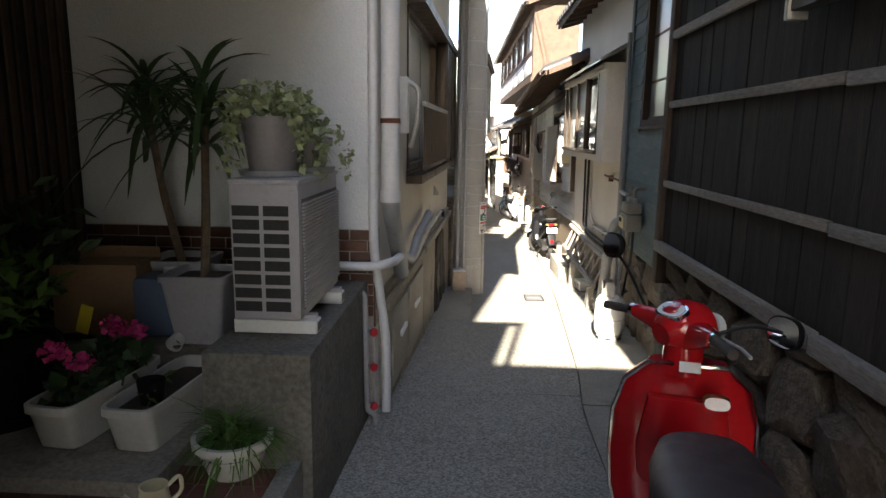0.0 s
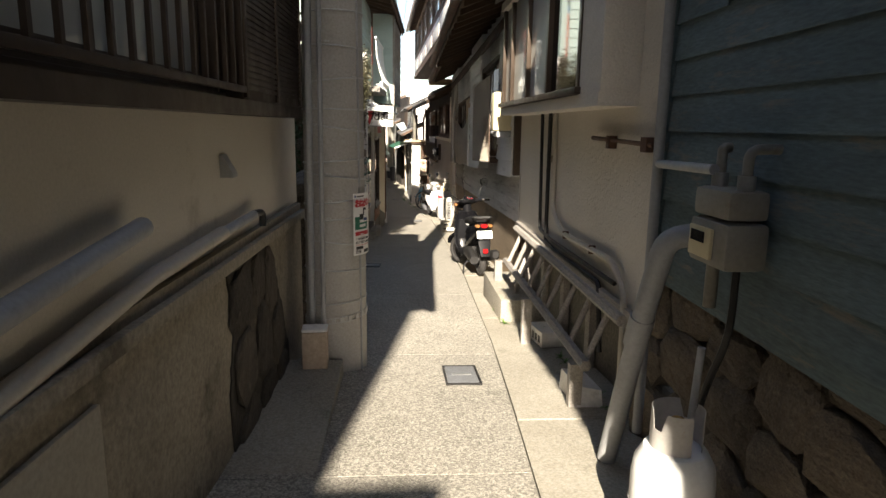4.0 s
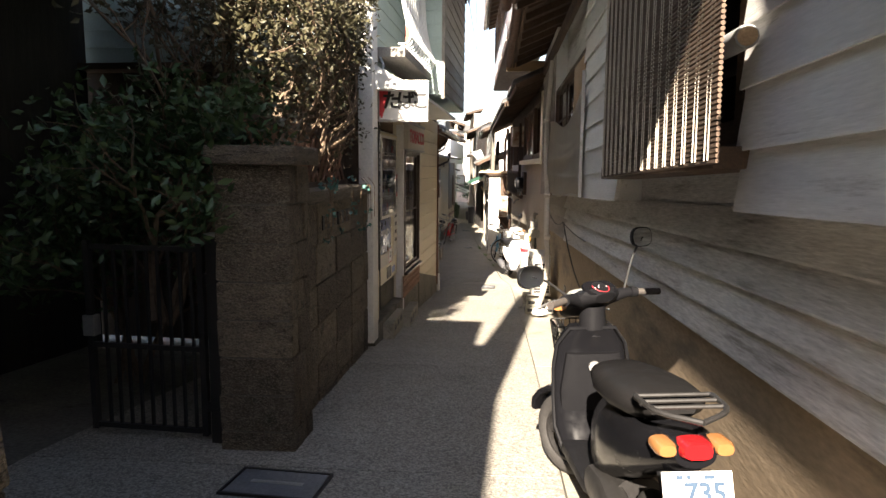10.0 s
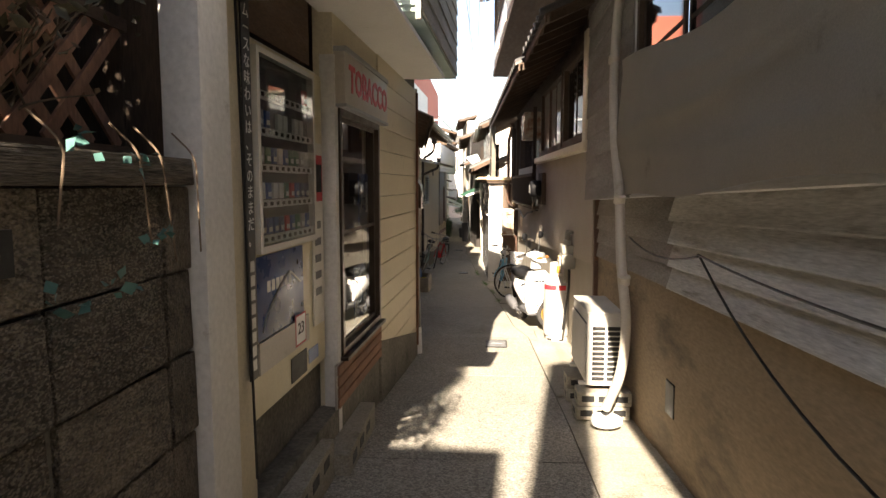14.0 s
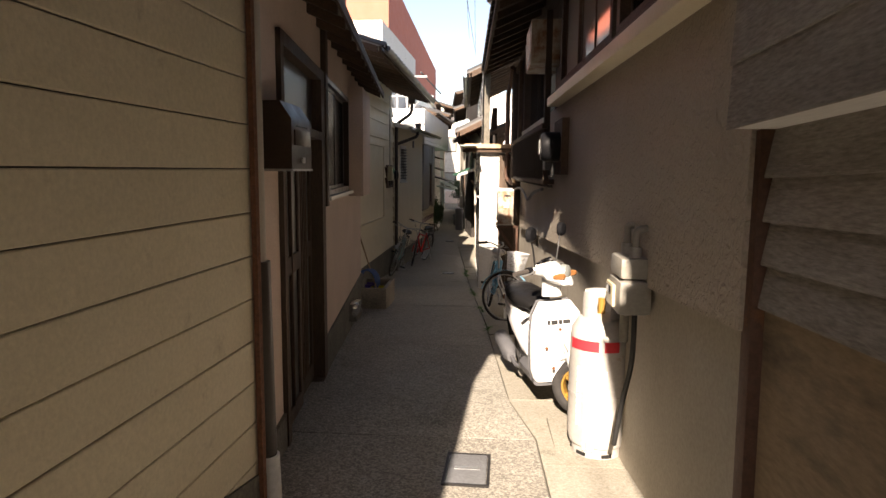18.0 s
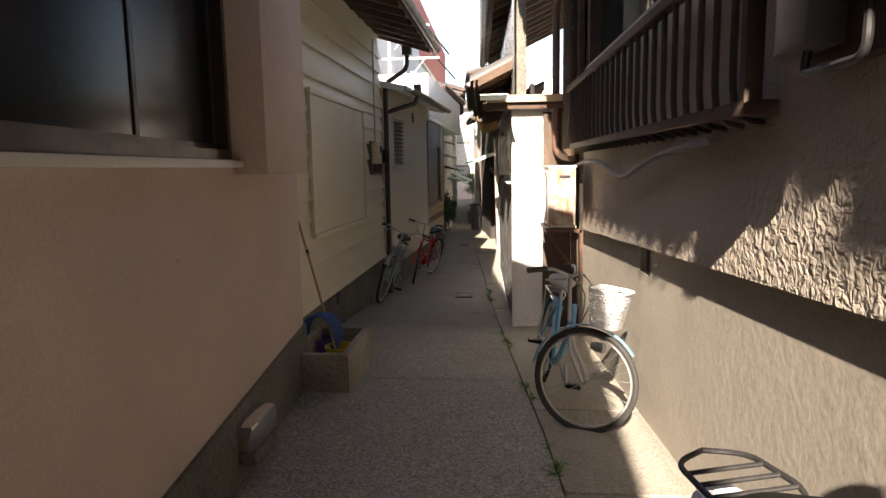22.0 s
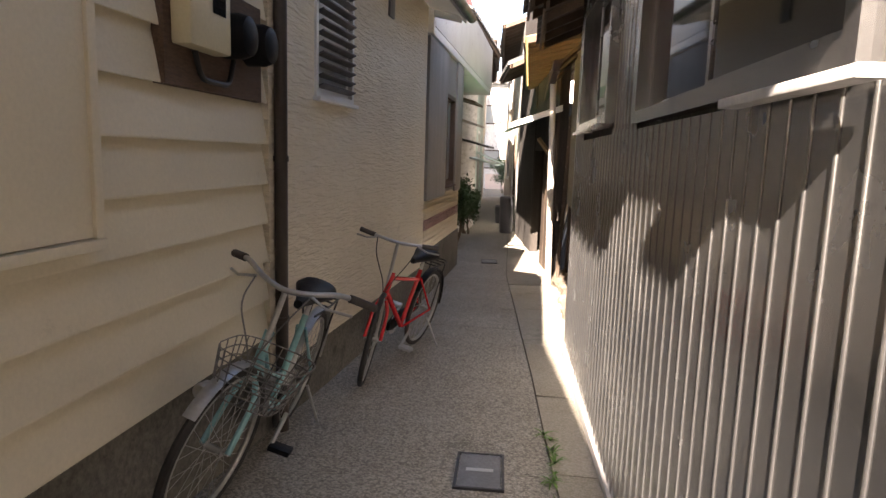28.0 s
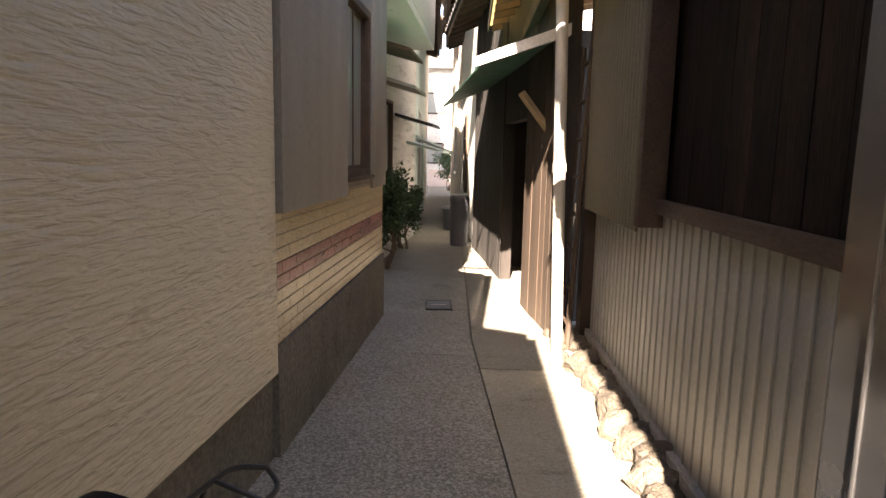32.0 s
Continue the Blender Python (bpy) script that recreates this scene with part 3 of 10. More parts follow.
def sag(a, b, drop, n=10):
    a, b = Vector(a), Vector(b)
    return [a.lerp(b, i / n) - Vector((0, 0, drop * 4 * (i / n) * (1 - i / n))) for i in range(n + 1)]


def prism(bm, poly, axis, a, b):
    """A flat outline pushed along an axis (0 x, 1 y, 2 z) from a to b."""
    def put(p, w):
        q = list(p)
        q.insert(axis, w)
        return bm.verts.new(q)
    lo, hi = [put(p, a) for p in poly], [put(p, b) for p in poly]
    n = len(poly)
    for i in range(n):
        bm.faces.new((lo[i], lo[(i + 1) % n], hi[(i + 1) % n], hi[i]))
    bm.faces.new(lo[::-1])
    bm.faces.new(hi)
    return bm


def lettering(name, words, size, material, parent, m, depth=0.001, label="", align="CENTER", squeeze=1.0, bold=0.0):
    """Words in the built-in font as a mesh; it lies in the x-y plane of m."""
    cu = bpy.data.curves.new(name, "FONT")
    cu.body, cu.size, cu.extrude, cu.resolution_u = words, size, depth, 2
    cu.offset = bold
    cu.align_x, cu.align_y = align, "CENTER"
    tmp = new("tmp", cu)
    bpy.context.view_layer.update()
    me = bpy.data.meshes.new_from_object(tmp.evaluated_get(bpy.context.evaluated_depsgraph_get()))
    bpy.data.objects.remove(tmp)
    me.name = name
    me.transform(m @ Matrix.Diagonal((squeeze, 1, 1, 1)))
    me.materials.clear()
    me.materials.append(material)
    ob = new(name, me)
    ob.parent = parent
    if label:
        ob["label"] = label
    return ob


class Facade:
    """A house front between two points of the plan. Inside it x points out to the alley; ends and heights are given as in the world."""

    def __init__(self, name, p0, p1, side, label, category="house", kind="", drop=0.0):
        p0, p1 = Vector(p0), Vector(p1)
        d = (p1 - p0).normalized()
        self.side, self.y0, self.y1, self.dy = side, p0.y, p1.y, d.y
        n = Vector((d.y, -d.x)) * side
        o = p0 if side > 0 else p1
        self.zb = ground_at(o.y) - 0.3
        self.ob = thing(name, label, category, Matrix.Translation((o.x, o.y, self.zb)) @ Matrix.Rotation(math.atan2(n.y, n.x), 4, "Z") @ Matrix.Rotation(-side * math.atan(drop), 4, "X"), kind=kind)

    def u(self, y):
        return (y - self.y0) / self.dy if self.side > 0 else (self.y1 - y) / self.dy

    def p(self, y, x, z):
        return Vector((x, self.u(y), z - self.zb))

    def b(self, bm, ya, yb, xa, xb, za, zb, bev=0.0):
        u0, u1 = sorted((self.u(ya), self.u(yb)))
        return bx(bm, xa, xb, u0, u1, za - self.zb, zb - self.zb, bev)

    def box(self, name, material, ya, yb, xa, xb, za, zb, parent=None, label="", bev=0.004):
        return part(name, self.b(bmesh.new(), ya, yb, xa, xb, za, zb, bev), material, parent or self.ob, label)

    def pipe(self, name, material, pts, r, parent=None, label="", n=10, rnd=0.0):
        q = [self.p(*a) for a in pts]
        return part(name, pipe(bend(q, rnd) if rnd else q, r, n), material, parent or self.ob, label)

    def wall(self, name, material, ya, yb, za, zb, holes=(), x=0.0, thick=0.14, parent=None, label=""):
        """A wall with real openings, each hole a (ya, yb, za, zb)."""
        hs = [(*sorted((self.u(a), self.u(b))), c - self.zb, d - self.zb) for a, b, c, d in holes]
        u0, u1 = sorted((self.u(ya), self.u(yb)))
        us = sorted({u0, u1, *(v for h in hs for v in h[:2] if u0 < v < u1)})
        zs = sorted({za - self.zb, zb - self.zb, *(v for h in hs for v in h[2:] if za - self.zb < v < zb - self.zb)})
        full = [[not any(h[0] < (us[i] + us[i + 1]) / 2 < h[1] and h[2] < (zs[j] + zs[j + 1]) / 2 < h[3] for h in hs)
                 for j in range(len(zs) - 1)] for i in range(len(us) - 1)]
        bm = bmesh.new()
        at = {}

        def v(i, j, k):
            if (i, j, k) not in at:
                at[i, j, k] = bm.verts.new((x if k else x - thick, us[i], zs[j]))
            return at[i, j, k]

        def is_full(i, j):
            return 0 <= i < len(us) - 1 and 0 <= j < len(zs) - 1 and full[i][j]
        for i in range(len(us) - 1):
            for j in range(len(zs) - 1):
                if not full[i][j]:
                    continue
                for k in (0, 1):
                    bm.faces.new((v(i, j, k), v(i + 1, j, k), v(i + 1, j + 1, k), v(i, j + 1, k)))
                for di, dj, a, c in ((-1, 0, (i, j), (i, j + 1)), (1, 0, (i + 1, j), (i + 1, j + 1)), (0, -1, (i, j), (i + 1, j)), (0, 1, (i, j + 1), (i + 1, j + 1))):
                    if not is_full(i + di, j + dj):
                        bm.faces.new((v(*a, 0), v(*c, 0), v(*c, 1), v(*a, 1)))
        return part(name, bm, material, parent or self.ob, label, smooth=False)

    def window(self, ya, yb, za, zb, frame_mat, pane_mat, x=0.0, depth=0.06, fw=0.04, sashes=2, label="", bars=0, sill=True, name="window"):
        """A framed window in an opening: frame, sashes with panes, sill."""
        bm = bmesh.new()
        w = fw / self.dy
        for a, b, c, d in ((ya, ya + w, za, zb), (yb - w, yb, za, zb), (ya + w, yb - w, za, za + fw), (ya + w, yb - w, zb - fw, zb)):
            self.b(bm, a, b, x - depth, x + 0.015, c, d)
        win = part(name, bm, frame_mat, self.ob, label)
        n = sashes
        step = (yb - ya - 2 * w) / n
        for i in range(n):
            a, b = ya + w + i * step, ya + w + (i + 1) * step
            xo = x - 0.02 - 0.022 * (i % 2)
            bm = bmesh.new()
            k = 0.028
            for q in ((a, a + k, za + fw, zb - fw), (b - k, b, za + fw, zb - fw), (a + k, b - k, za + fw, za + fw + k), (a + k, b - k, zb - fw - k, zb - fw)):
                self.b(bm, q[0], q[1], xo - 0.02, xo, q[2], q[3])
            for j in range(bars):
                zz = za + (zb - za) * (j + 1) / (bars + 1)
                self.b(bm, a + k, b - k, xo - 0.018, xo - 0.002, zz - 0.012, zz + 0.012)
            part("sash", bm, frame_mat, win)
            self.box("pane", pane_mat, a + k, b - k, xo - 0.012, xo - 0.007, za + fw + k, zb - fw - k, win, bev=0)
        if sill:
            self.box("sill", frame_mat, ya - 0.02, yb + 0.02, x - 0.02, x + 0.05, za - 0.025, za - 0.001, win)
        return win

    def boards(self, material, ya, yb, za, zb, h, x=0.0, parent=None, proud=0.02, ragged=0.0, name="board", gap=0.0):
        """Overlapping clapboards, each an object of its own on one shared mesh."""
        u0, u1 = sorted((self.u(ya), self.u(yb)))
        n = max(1, round((zb - za) / h))
        h = (zb - za) / n
        me = None
        for i in range(n):
            if me is None:
                bm = bmesh.new()
                prism(bm, [(x, 0.012), (x + proud * 0.55, 0.012), (x + proud - 0.008, -0.004), (x + proud, -0.004), (x + proud, 0.004), (x + 0.005, h + 0.012), (x, h + 0.012)] if not gap else [(x, 0), (x + proud - 0.003, 0), (x + proud, 0.004), (x + proud, h - gap - 0.004), (x + proud - 0.003, h - gap), (x, h - gap)], 1, u0, u1)
                bmesh.ops.recalc_face_normals(bm, faces=bm.faces)
                me = bpy.data.meshes.new(name)
                bm.to_mesh(me)
                bm.free()
                me.materials.append(material)
            ob = new(name, me)
            ob.parent = parent or self.ob
            ob.location = (random.uniform(-0.002, 0.002), random.uniform(-ragged, ragged), za - self.zb + i * h)

    def planks(self, material, ya, yb, za, zb, w, x=0.0, parent=None, thick=0.016, name="plank", gap=0.004):
        """Upright boards side by side."""
        u0, u1 = sorted((self.u(ya), self.u(yb)))
        n = max(1, round((u1 - u0) / w))
        w = (u1 - u0) / n
        me = box(x, x + thick, gap / 2, w - gap / 2, 0, zb - za, bev=0.003)
        mesh = bpy.data.meshes.new(name)
        me.to_mesh(mesh)
        me.free()
        mesh.materials.append(material)
        for i in range(n):
            ob = new(name, mesh)
            ob.parent = parent or self.ob
            ob.location = (random.uniform(-0.003, 0.003), u0 + i * w, za - self.zb)

    def ribs(self, name, material, ya, yb, za, zb, pitch=0.1, deep=0.022, x=0.0, parent=None, label="", wide=0.3, thick=0.004):
        """Ribbed sheet metal with flat pans and narrow raised ribs."""
        u0, u1 = sorted((self.u(ya), self.u(yb)))
        poly, back = [], []
        n = max(1, round((u1 - u0) / pitch))
        st = (u1 - u0) / n
        line = [(x, u0)]
        for i in range(n):
            a = u0 + i * st
            r = st * wide
            line += [(x + deep * math.sin(q * math.pi / 6), a + st - r * (0.5 + 0.5 * math.cos(q * math.pi / 6)) - 0.001) for q in range(7)]
        line.append((x, u1))
        poly = line + [(px - thick, py) for px, py in reversed(line)]
        bm = bmesh.new()
        rows = [[bm.verts.new((px, py, z - self.zb)) for px, py in poly] for z in (za, zb)]
        k = len(poly)
        for i in range(k):
            bm.faces.new((rows[0][i], rows[0][(i + 1) % k], rows[1][(i + 1) % k], rows[1][i]))
        return part(name, bm, material, parent or self.ob, label, smooth=False)

    def eave(self, ya, yb, x_in, z_in, x_out, z_out, sheath, rafter, tile, step=0.45, gutter=None, tiles=True, label="", thick=0.02):
        """An overhanging roof edge: boards, rafters beneath, tiles above, gutter at the edge."""
        u0, u1 = sorted((self.u(ya), self.u(yb)))
        slope = (z_out - z_in) / (x_out - x_in)
        roof = part("roof", self._slab(u0, u1, x_in, z_in, x_out, z_out, thick), sheath, self.ob, label)
        n = max(2, round((u1 - u0) / step))
        bm = self._slab(0, 0.05, x_in, z_in - 0.075, x_out - 0.05, z_out - 0.075 - 0.05 * slope, 0.074)
        bmesh.ops.recalc_face_normals(bm, faces=bm.faces)
        me = bpy.data.meshes.new("rafter")
        bm.to_mesh(me)
        bm.free()
        me.materials.append(rafter)
        for i in range(n + 1):
            ob = new("rafter", me)
            ob.parent, ob.location = roof, (0, u0 + (u1 - u0 - 0.05) * i / n, 0)
        part("fascia", bx(bmesh.new(), x_out - 0.02, x_out, u0, u1, z_out - self.zb - 0.06, z_out - self.zb + 0.015), rafter, roof)
        if tiles:
            k = max(2, round((u1 - u0) / 0.27))
            w = (u1 - u0) / k
            bm = bmesh.new()
            run = Vector((x_out + 0.04 - x_in, 0, (x_out + 0.04 - x_in) * slope))
            rows = []
            for s in (0.0, 1.0):
                base = Vector((x_in, 0, z_in - self.zb + thick + 0.012)) + run * s
                line = [base + Vector((0, w * q, 0.07 * math.sin(math.pi * max(0, (q - 0.35) / 0.65)))) for q in (0, 0.2, 0.35, 0.45, 0.55, 0.675, 0.8, 0.9, 1.0)]
                rows.append(line + [p - Vector((0, 0, 0.018)) for p in reversed(line)])
            loft(bm, rows)
            bmesh.ops.recalc_face_normals(bm, faces=bm.faces)
            me = bpy.data.meshes.new("roof_tile")
            bm.to_mesh(me)
            bm.free()
            me.materials.append(tile)
            me.shade_smooth()
            me.set_sharp_from_angle(angle=radians(50))
            for i in range(k):
                ob = new("roof_tile", me)
                ob.parent, ob.location = roof, (0, u0 + i * w, random.uniform(0, 0.006))
        if gutter:
            bm = bmesh.new()
            prof = [(0.055 * math.cos(a), 0.055 * math.sin(a)) for a in np.linspace(math.pi, 2 * math.pi, 9)]
            prof += [(0.05 * math.cos(a), 0.05 * math.sin(a)) for a in np.linspace(2 * math.pi, math.pi, 9)]
            prism(bm, [(x_out + 0.06 + float(a), z_out - self.zb - 0.01 + float(b)) for a, b in prof], 1, u0, u1)
            part("gutter", bm, gutter, roof)
        return roof

    def _slab(self, u0, u1, x_in, z_in, x_out, z_out, thick):
        zb = self.zb
        return prism(bmesh.new(), [(x_in, z_in - zb), (x_out, z_out - zb), (x_out, z_out - zb + thick), (x_in, z_in - zb + thick)], 1, u0, u1)


def rough_block(seed, amount=0.03, cuts=3):
    """A unit block with worn, uneven faces."""
    rs = random.Random(seed)
    bm = bmesh.new()
    bmesh.ops.create_cube(bm, size=1.0)
    bmesh.ops.bevel(bm, geom=list(bm.edges), offset=0.05, segments=2, affect="EDGES", profile=0.7)
    off = Vector((rs.uniform(0, 90), rs.uniform(0, 90), rs.uniform(0, 90)))
    for v in bm.verts:
        v.co += Vector((noise.noise(v.co * 2.3 + off), noise.noise(v.co * 2.3 + off * 1.7), noise.noise(v.co * 2.3 + off * 0.6))) * amount
    return bm


def boulder(seed):
    """A rounded field stone of unit size with a flattish face."""
    rs = random.Random(seed)
    bm = bmesh.new()
    bmesh.ops.create_icosphere(bm, subdivisions=2, radius=0.5)
    off = Vector((rs.uniform(0, 90), rs.uniform(0, 90), rs.uniform(0, 90)))
    for v in bm.verts:
        c = v.co
        k = 0.5 / max(abs(c.x), abs(c.y), abs(c.z), 1e-6)
        c2 = c.lerp(c * k, 0.85)
        v.co = c2 + Vector((noise.noise(c * 3 + off), noise.noise(c * 3 + off * 1.3), noise.noise(c * 3 + off * 0.7))) * 0.16
    return bm


def mesh_of(name, bm, material, smooth=True, angle=50):
    me = bpy.data.meshes.new(name)
    bmesh.ops.recalc_face_normals(bm, faces=bm.faces)
    bm.to_mesh(me)
    bm.free()
    me.materials.append(material)
    if smooth:
        me.shade_smooth()
        me.set_sharp_from_angle(angle=radians(angle))
    return me


def piece(name, me, parent, loc, size=(1, 1, 1), turn=(0, 0, 0)):
    ob = new(name, me)
    ob.parent = parent
    ob.location, ob.scale, ob.rotation_euler = loc, size, turn
    return ob


def leaf_cloud(bm, n, centre, radius, size, rs, flat=1.0, droop=0.0, aspect=0.5):
    """Many small pointed leaves, bent along the midrib, about a centre."""
    for _ in range(n):
        d = Vector((rs.gauss(0, 1), rs.gauss(0, 1), rs.gauss(0, 1) * flat))
        d = d.normalized() * (rs.random() ** 0.45)
        p = Vector(centre) + Vector((d.x * radius[0], d.y * radius[1], d.z * radius[2]))
        a = Vector((rs.uniform(-1, 1), rs.uniform(-1, 1), rs.uniform(-0.7, 0.9) - droop)).normalized()
        s = a.cross(Vector((rs.uniform(-1, 1), rs.uniform(-1, 1), rs.uniform(-1, 1)))).normalized()
        k = size * rs.uniform(0.6, 1.3)
        q = a.cross(s) * k * 0.12
        v = [bm.verts.new(x) for x in (p, p + a * k * 0.45 + s * k * aspect * 0.5 + q, p + a * k, p + a * k * 0.45 - s * k * aspect * 0.5 + q)]
        bm.faces.new((v[0], v[1], v[2]))
        bm.faces.new((v[0], v[2], v[3]))


def twig(bm, rs, p, d, length, r, depth, tips=None):
    """A forked, crooked branch."""
    p, d = Vector(p), Vector(d).normalized()
    pts = [p.copy()]
    for _ in range(4):
        d = (d + Vector((rs.uniform(-1, 1), rs.uniform(-1, 1), rs.uniform(-0.6, 0.8))) * 0.28).normalized()
        p = p + d * length / 4
        pts.append(p.copy())
    tube(bm, pts, r, 5, r * 0.55)
    if tips is not None:
        tips.append(p.copy())
    if depth:
        for i in (2, 3, 4):
            for _ in range(1 if i < 4 else 2):
                dd = (d + Vector((rs.uniform(-1, 1), rs.uniform(-1, 1), rs.uniform(-0.5, 0.9))) * 0.9).normalized()
                twig(bm, rs, pts[i], dd, length * 0.68, r * 0.5, depth - 1, tips)

# ---- ground: one sheet to the horizon, with concrete slabs laid along the alley ----
def joint_x(y):
    return float(np.interp(y, (-8, 4.07, 5, 7.8, 9.4, 12.6, 16.1, 18.9, 22.4, 23.2, 26.4, 28.8, 32, 33.6, 36, 38.2, 44, 60), (0.3, 0.76, 0.88, 1.08, 1.18, 1.27, 1.33, 1.36, 1.34, 1.2, 1.03, 0.84, 0.64, 0.55, 0.38, 0.22, 0.1, 0.1)))


def left_x(y):
    return float(np.interp(y, (-8, 3.5, 9.2, 9.3, 13.6, 22, 27.5, 27.6, 36, 42, 60), (-0.9, -0.72, -0.6, -1.6, -1.6, -0.7, -1.2, -1.5, -1.3, -1.4, -2.5)))


bm = bmesh.new()
ys = [-40, -20, -8, *np.arange(-6, 46, 1.0), 50, 60, 100, 400]
xs = [-400, -60, -12, -3, 0, 3, 12, 60, 400]
grid = [[bm.verts.new((x, float(y), ground_at(float(y)) - 0.035)) for x in xs] for y in ys]
for i in range(len(ys) - 1):
    for j in range(len(xs) - 1):
        bm.faces.new((grid[i][j], grid[i][j + 1], grid[i + 1][j + 1], grid[i + 1][j]))
ground = tagged(part("ground", bm, MORTAR_DARK), "sloping ground of packed earth and old mortar", "ground", kind="structure")
road = tagged(thing("road", "narrow alley paved with worn speckled concrete slabs", "alley", kind="structure"))
pavement = tagged(thing("pavement", "strip of pale concrete gutter covers along the alley", "gutter cover", kind="structure"))


def slab(parent, material, ya, yb, fa, fb, lift=0.0):
    """A concrete slab between two side lines, following the slope, with softly worn edges."""
    bm = bmesh.new()
    n = max(2, int((yb - ya) / 0.35))
    rows = []
    for i in range(n + 1):
        y = ya + 0.004 + (yb - ya - 0.008) * i / n
        x0, x1 = fa(y) + 0.005, fb(y) - 0.005
        z = ground_at(y) + lift
        k = 0.006 if i in (0, n) else 0.0
        row = []
        for j in range(7):
            t = j / 6
            e = 0.006 if j in (0, 6) else 0.0
            x = x0 + (x1 - x0) * t
            row.append(bm.verts.new((x, y, z - max(k, e) + 0.006 * noise.noise(Vector((x * 1.5, y * 1.1, 3 + lift * 90))))))
        rows.append(row)
    for a, b in zip(rows, rows[1:]):
        for j in range(6):
            bm.faces.new((a[j], a[j + 1], b[j + 1], b[j]))
    edge = [e for e in bm.edges if e.is_boundary]
    low = bmesh.ops.extrude_edge_only(bm, edges=edge)["geom"]
    for v in low:
        if isinstance(v, bmesh.types.BMVert):
            v.co.z -= 0.06
    part("slab", bm, material, parent, angle=60)


cuts = [-8, -4, 0.6, 4.39, 6.94, 8.98, 11.3, 13.55, 15.9, 18.1, 20.3, 22.4, 25.0, 27.5, 29.8, 32.05, 35.1, 37.8, 41, 45, 52, 60]
for ya, yb in zip(cuts, cuts[1:]):
    slab(road, CONCRETE, ya, yb, left_x, joint_x)
cuts = [-8, -3, 0, 2.2, 4.2, 6.0, 7.6, 9.0, 10.2, 11.4, 12.5, 13.7, 14.9, 16.0, 17.2, 18.4, 19.6, 20.8, 22.0, 23.2, 24.4, 25.6, 26.8, 28.0, 28.9, 29.8, 30.9, 32.1, 33.3, 34.6, 36, 37.5, 39, 42, 46, 52, 60]
for ya, yb in zip(cuts, cuts[1:]):
    slab(pavement, STRIP, ya, yb, joint_x, lambda y: joint_x(y) + (1.3 if y < 36 else 2.5), random.uniform(-0.008, 0.006))
# a level slab of finer concrete before the pole
part("slab", bx(bmesh.new(), -0.62, -0.02, 6.98, 8.5, ground_at(7.7) - 0.2, ground_at(7.7) + 0.05, 0.012, pose(0, 0, 0)), STRIP, road)

# ---- left: porch and white house ----
porch = Facade("house", (-2.45, -4.0), (-2.45, 3.82), 1, "dark entrance porch with wooden lattice beside a white stuccoed house wall")
porch.wall("wall", DARK_WOOD, -4, 3.82, -0.3, 3.2, thick=0.2)
porch.planks(BROWN_WOOD_UP, -3.5, 3.75, 0.1, 2.5, 0.09, x=0.02, gap=0.045)
bm = bmesh.new()
bx(bm, -4.5, -0.62, 3.82, 3.98, -0.3, 4.6)
white_wall = tagged(part("wall_south", bm, WHITE_STUCCO, smooth=False), "white sprayed stucco wall over a band of dark bricks", "wall", kind="structure")
porch.box("porch_ceiling", BROWN_WOOD, -4.0, 3.81, -2.15, 1.66, 2.64, 3.05, bev=0)
# storey added out of view; its edge shapes the shade on the alley
porch.box("upper_storey", WHITE_STUCCO, -4.0, 3.81, -2.15, 0.80, 3.052, 7.2, bev=0)
# added behind the view to keep light out of the porch
porch.box("porch_side_wall", DARK_WOOD, -0.75, -0.6, 0.0, 1.66, -0.3, 2.638, bev=0)
# unseen wall added to close off the light from behind
back = tagged(part("wall_behind", box(-4.6, -1.0, -9.2, -9.0, -0.3, 5.5), GREY_RENDER), "plain rendered wall added out of view behind the start of the alley", "wall", kind="structure")
# the balcony over the start of the alley, whose edge and railing shade the ground
BAL_Y, BAL_Z = -3.0, 4.88
over = thing("balcony", "concrete balcony with a steel railing across the alley", "balcony", pose(0, BAL_Y, BAL_Z))
part("deck", box(-5, 2.6, -4.0, 0.0, -0.3, 0.0), GREY_RENDER, over)
part("rail", box(-1.40, -0.80, -0.06, 0.0, 0.88, 0.96), SILVER, over)
part("post", box(-0.88, -0.82, -0.05, 0.0, 0.0, 0.88), SILVER, over)
part("screen", box(-5, -0.95, -0.04, -0.03, 0.0, 0.9), GREY_RENDER, over)
part("side_screen", box(-5, -1.36, -0.04, -0.03, 0.96, 3.2), GREY_RENDER, over)
part("support_wall", box(2.3, 2.6, -4.0, 0.0, -5.6, -0.302), GREY_RENDER, over)
part("support_wall", box(-5.0, -4.7, -4.0, 0.0, -5.6, -0.302), GREY_RENDER, over)

hb = Facade("house", (-0.62, 3.98), (-0.42, 9.15), 1, "cream plastered house with bronze window shutters on a stained mortar base")
hb.wall("wall", PLASTER_B, 3.98, 9.15, 0.47, 4.6, [(5.2, 7.3, 1.2, 2.5)], thick=0.16)
base = hb.wall("foundation", MORTAR, 3.98, 9.1, -1.1, 0.466, x=0.035, thick=0.2)
hb.box("wall_end", PLASTER_B, 9.0, 9.16, -4.0, -0.161, -1.1, 4.6, bev=0)
hb.box("ledge", MORTAR, 3.98, 9.1, 0.035, 0.075, 0.36, 0.42, base, bev=0.008)
for a, b in ((4.25, 4.95), (5.05, 5.95)):
    d = hb.box("hatch", FOOTING, a, b, 0.036, 0.055, -0.28 - (a - 4.2) * 0.08, 0.26, label="cream painted hatch panel")
    hb.box("handle", WHITE_PAINT, a + 0.28, a + 0.55, 0.056, 0.075, 0.0, 0.04, d)
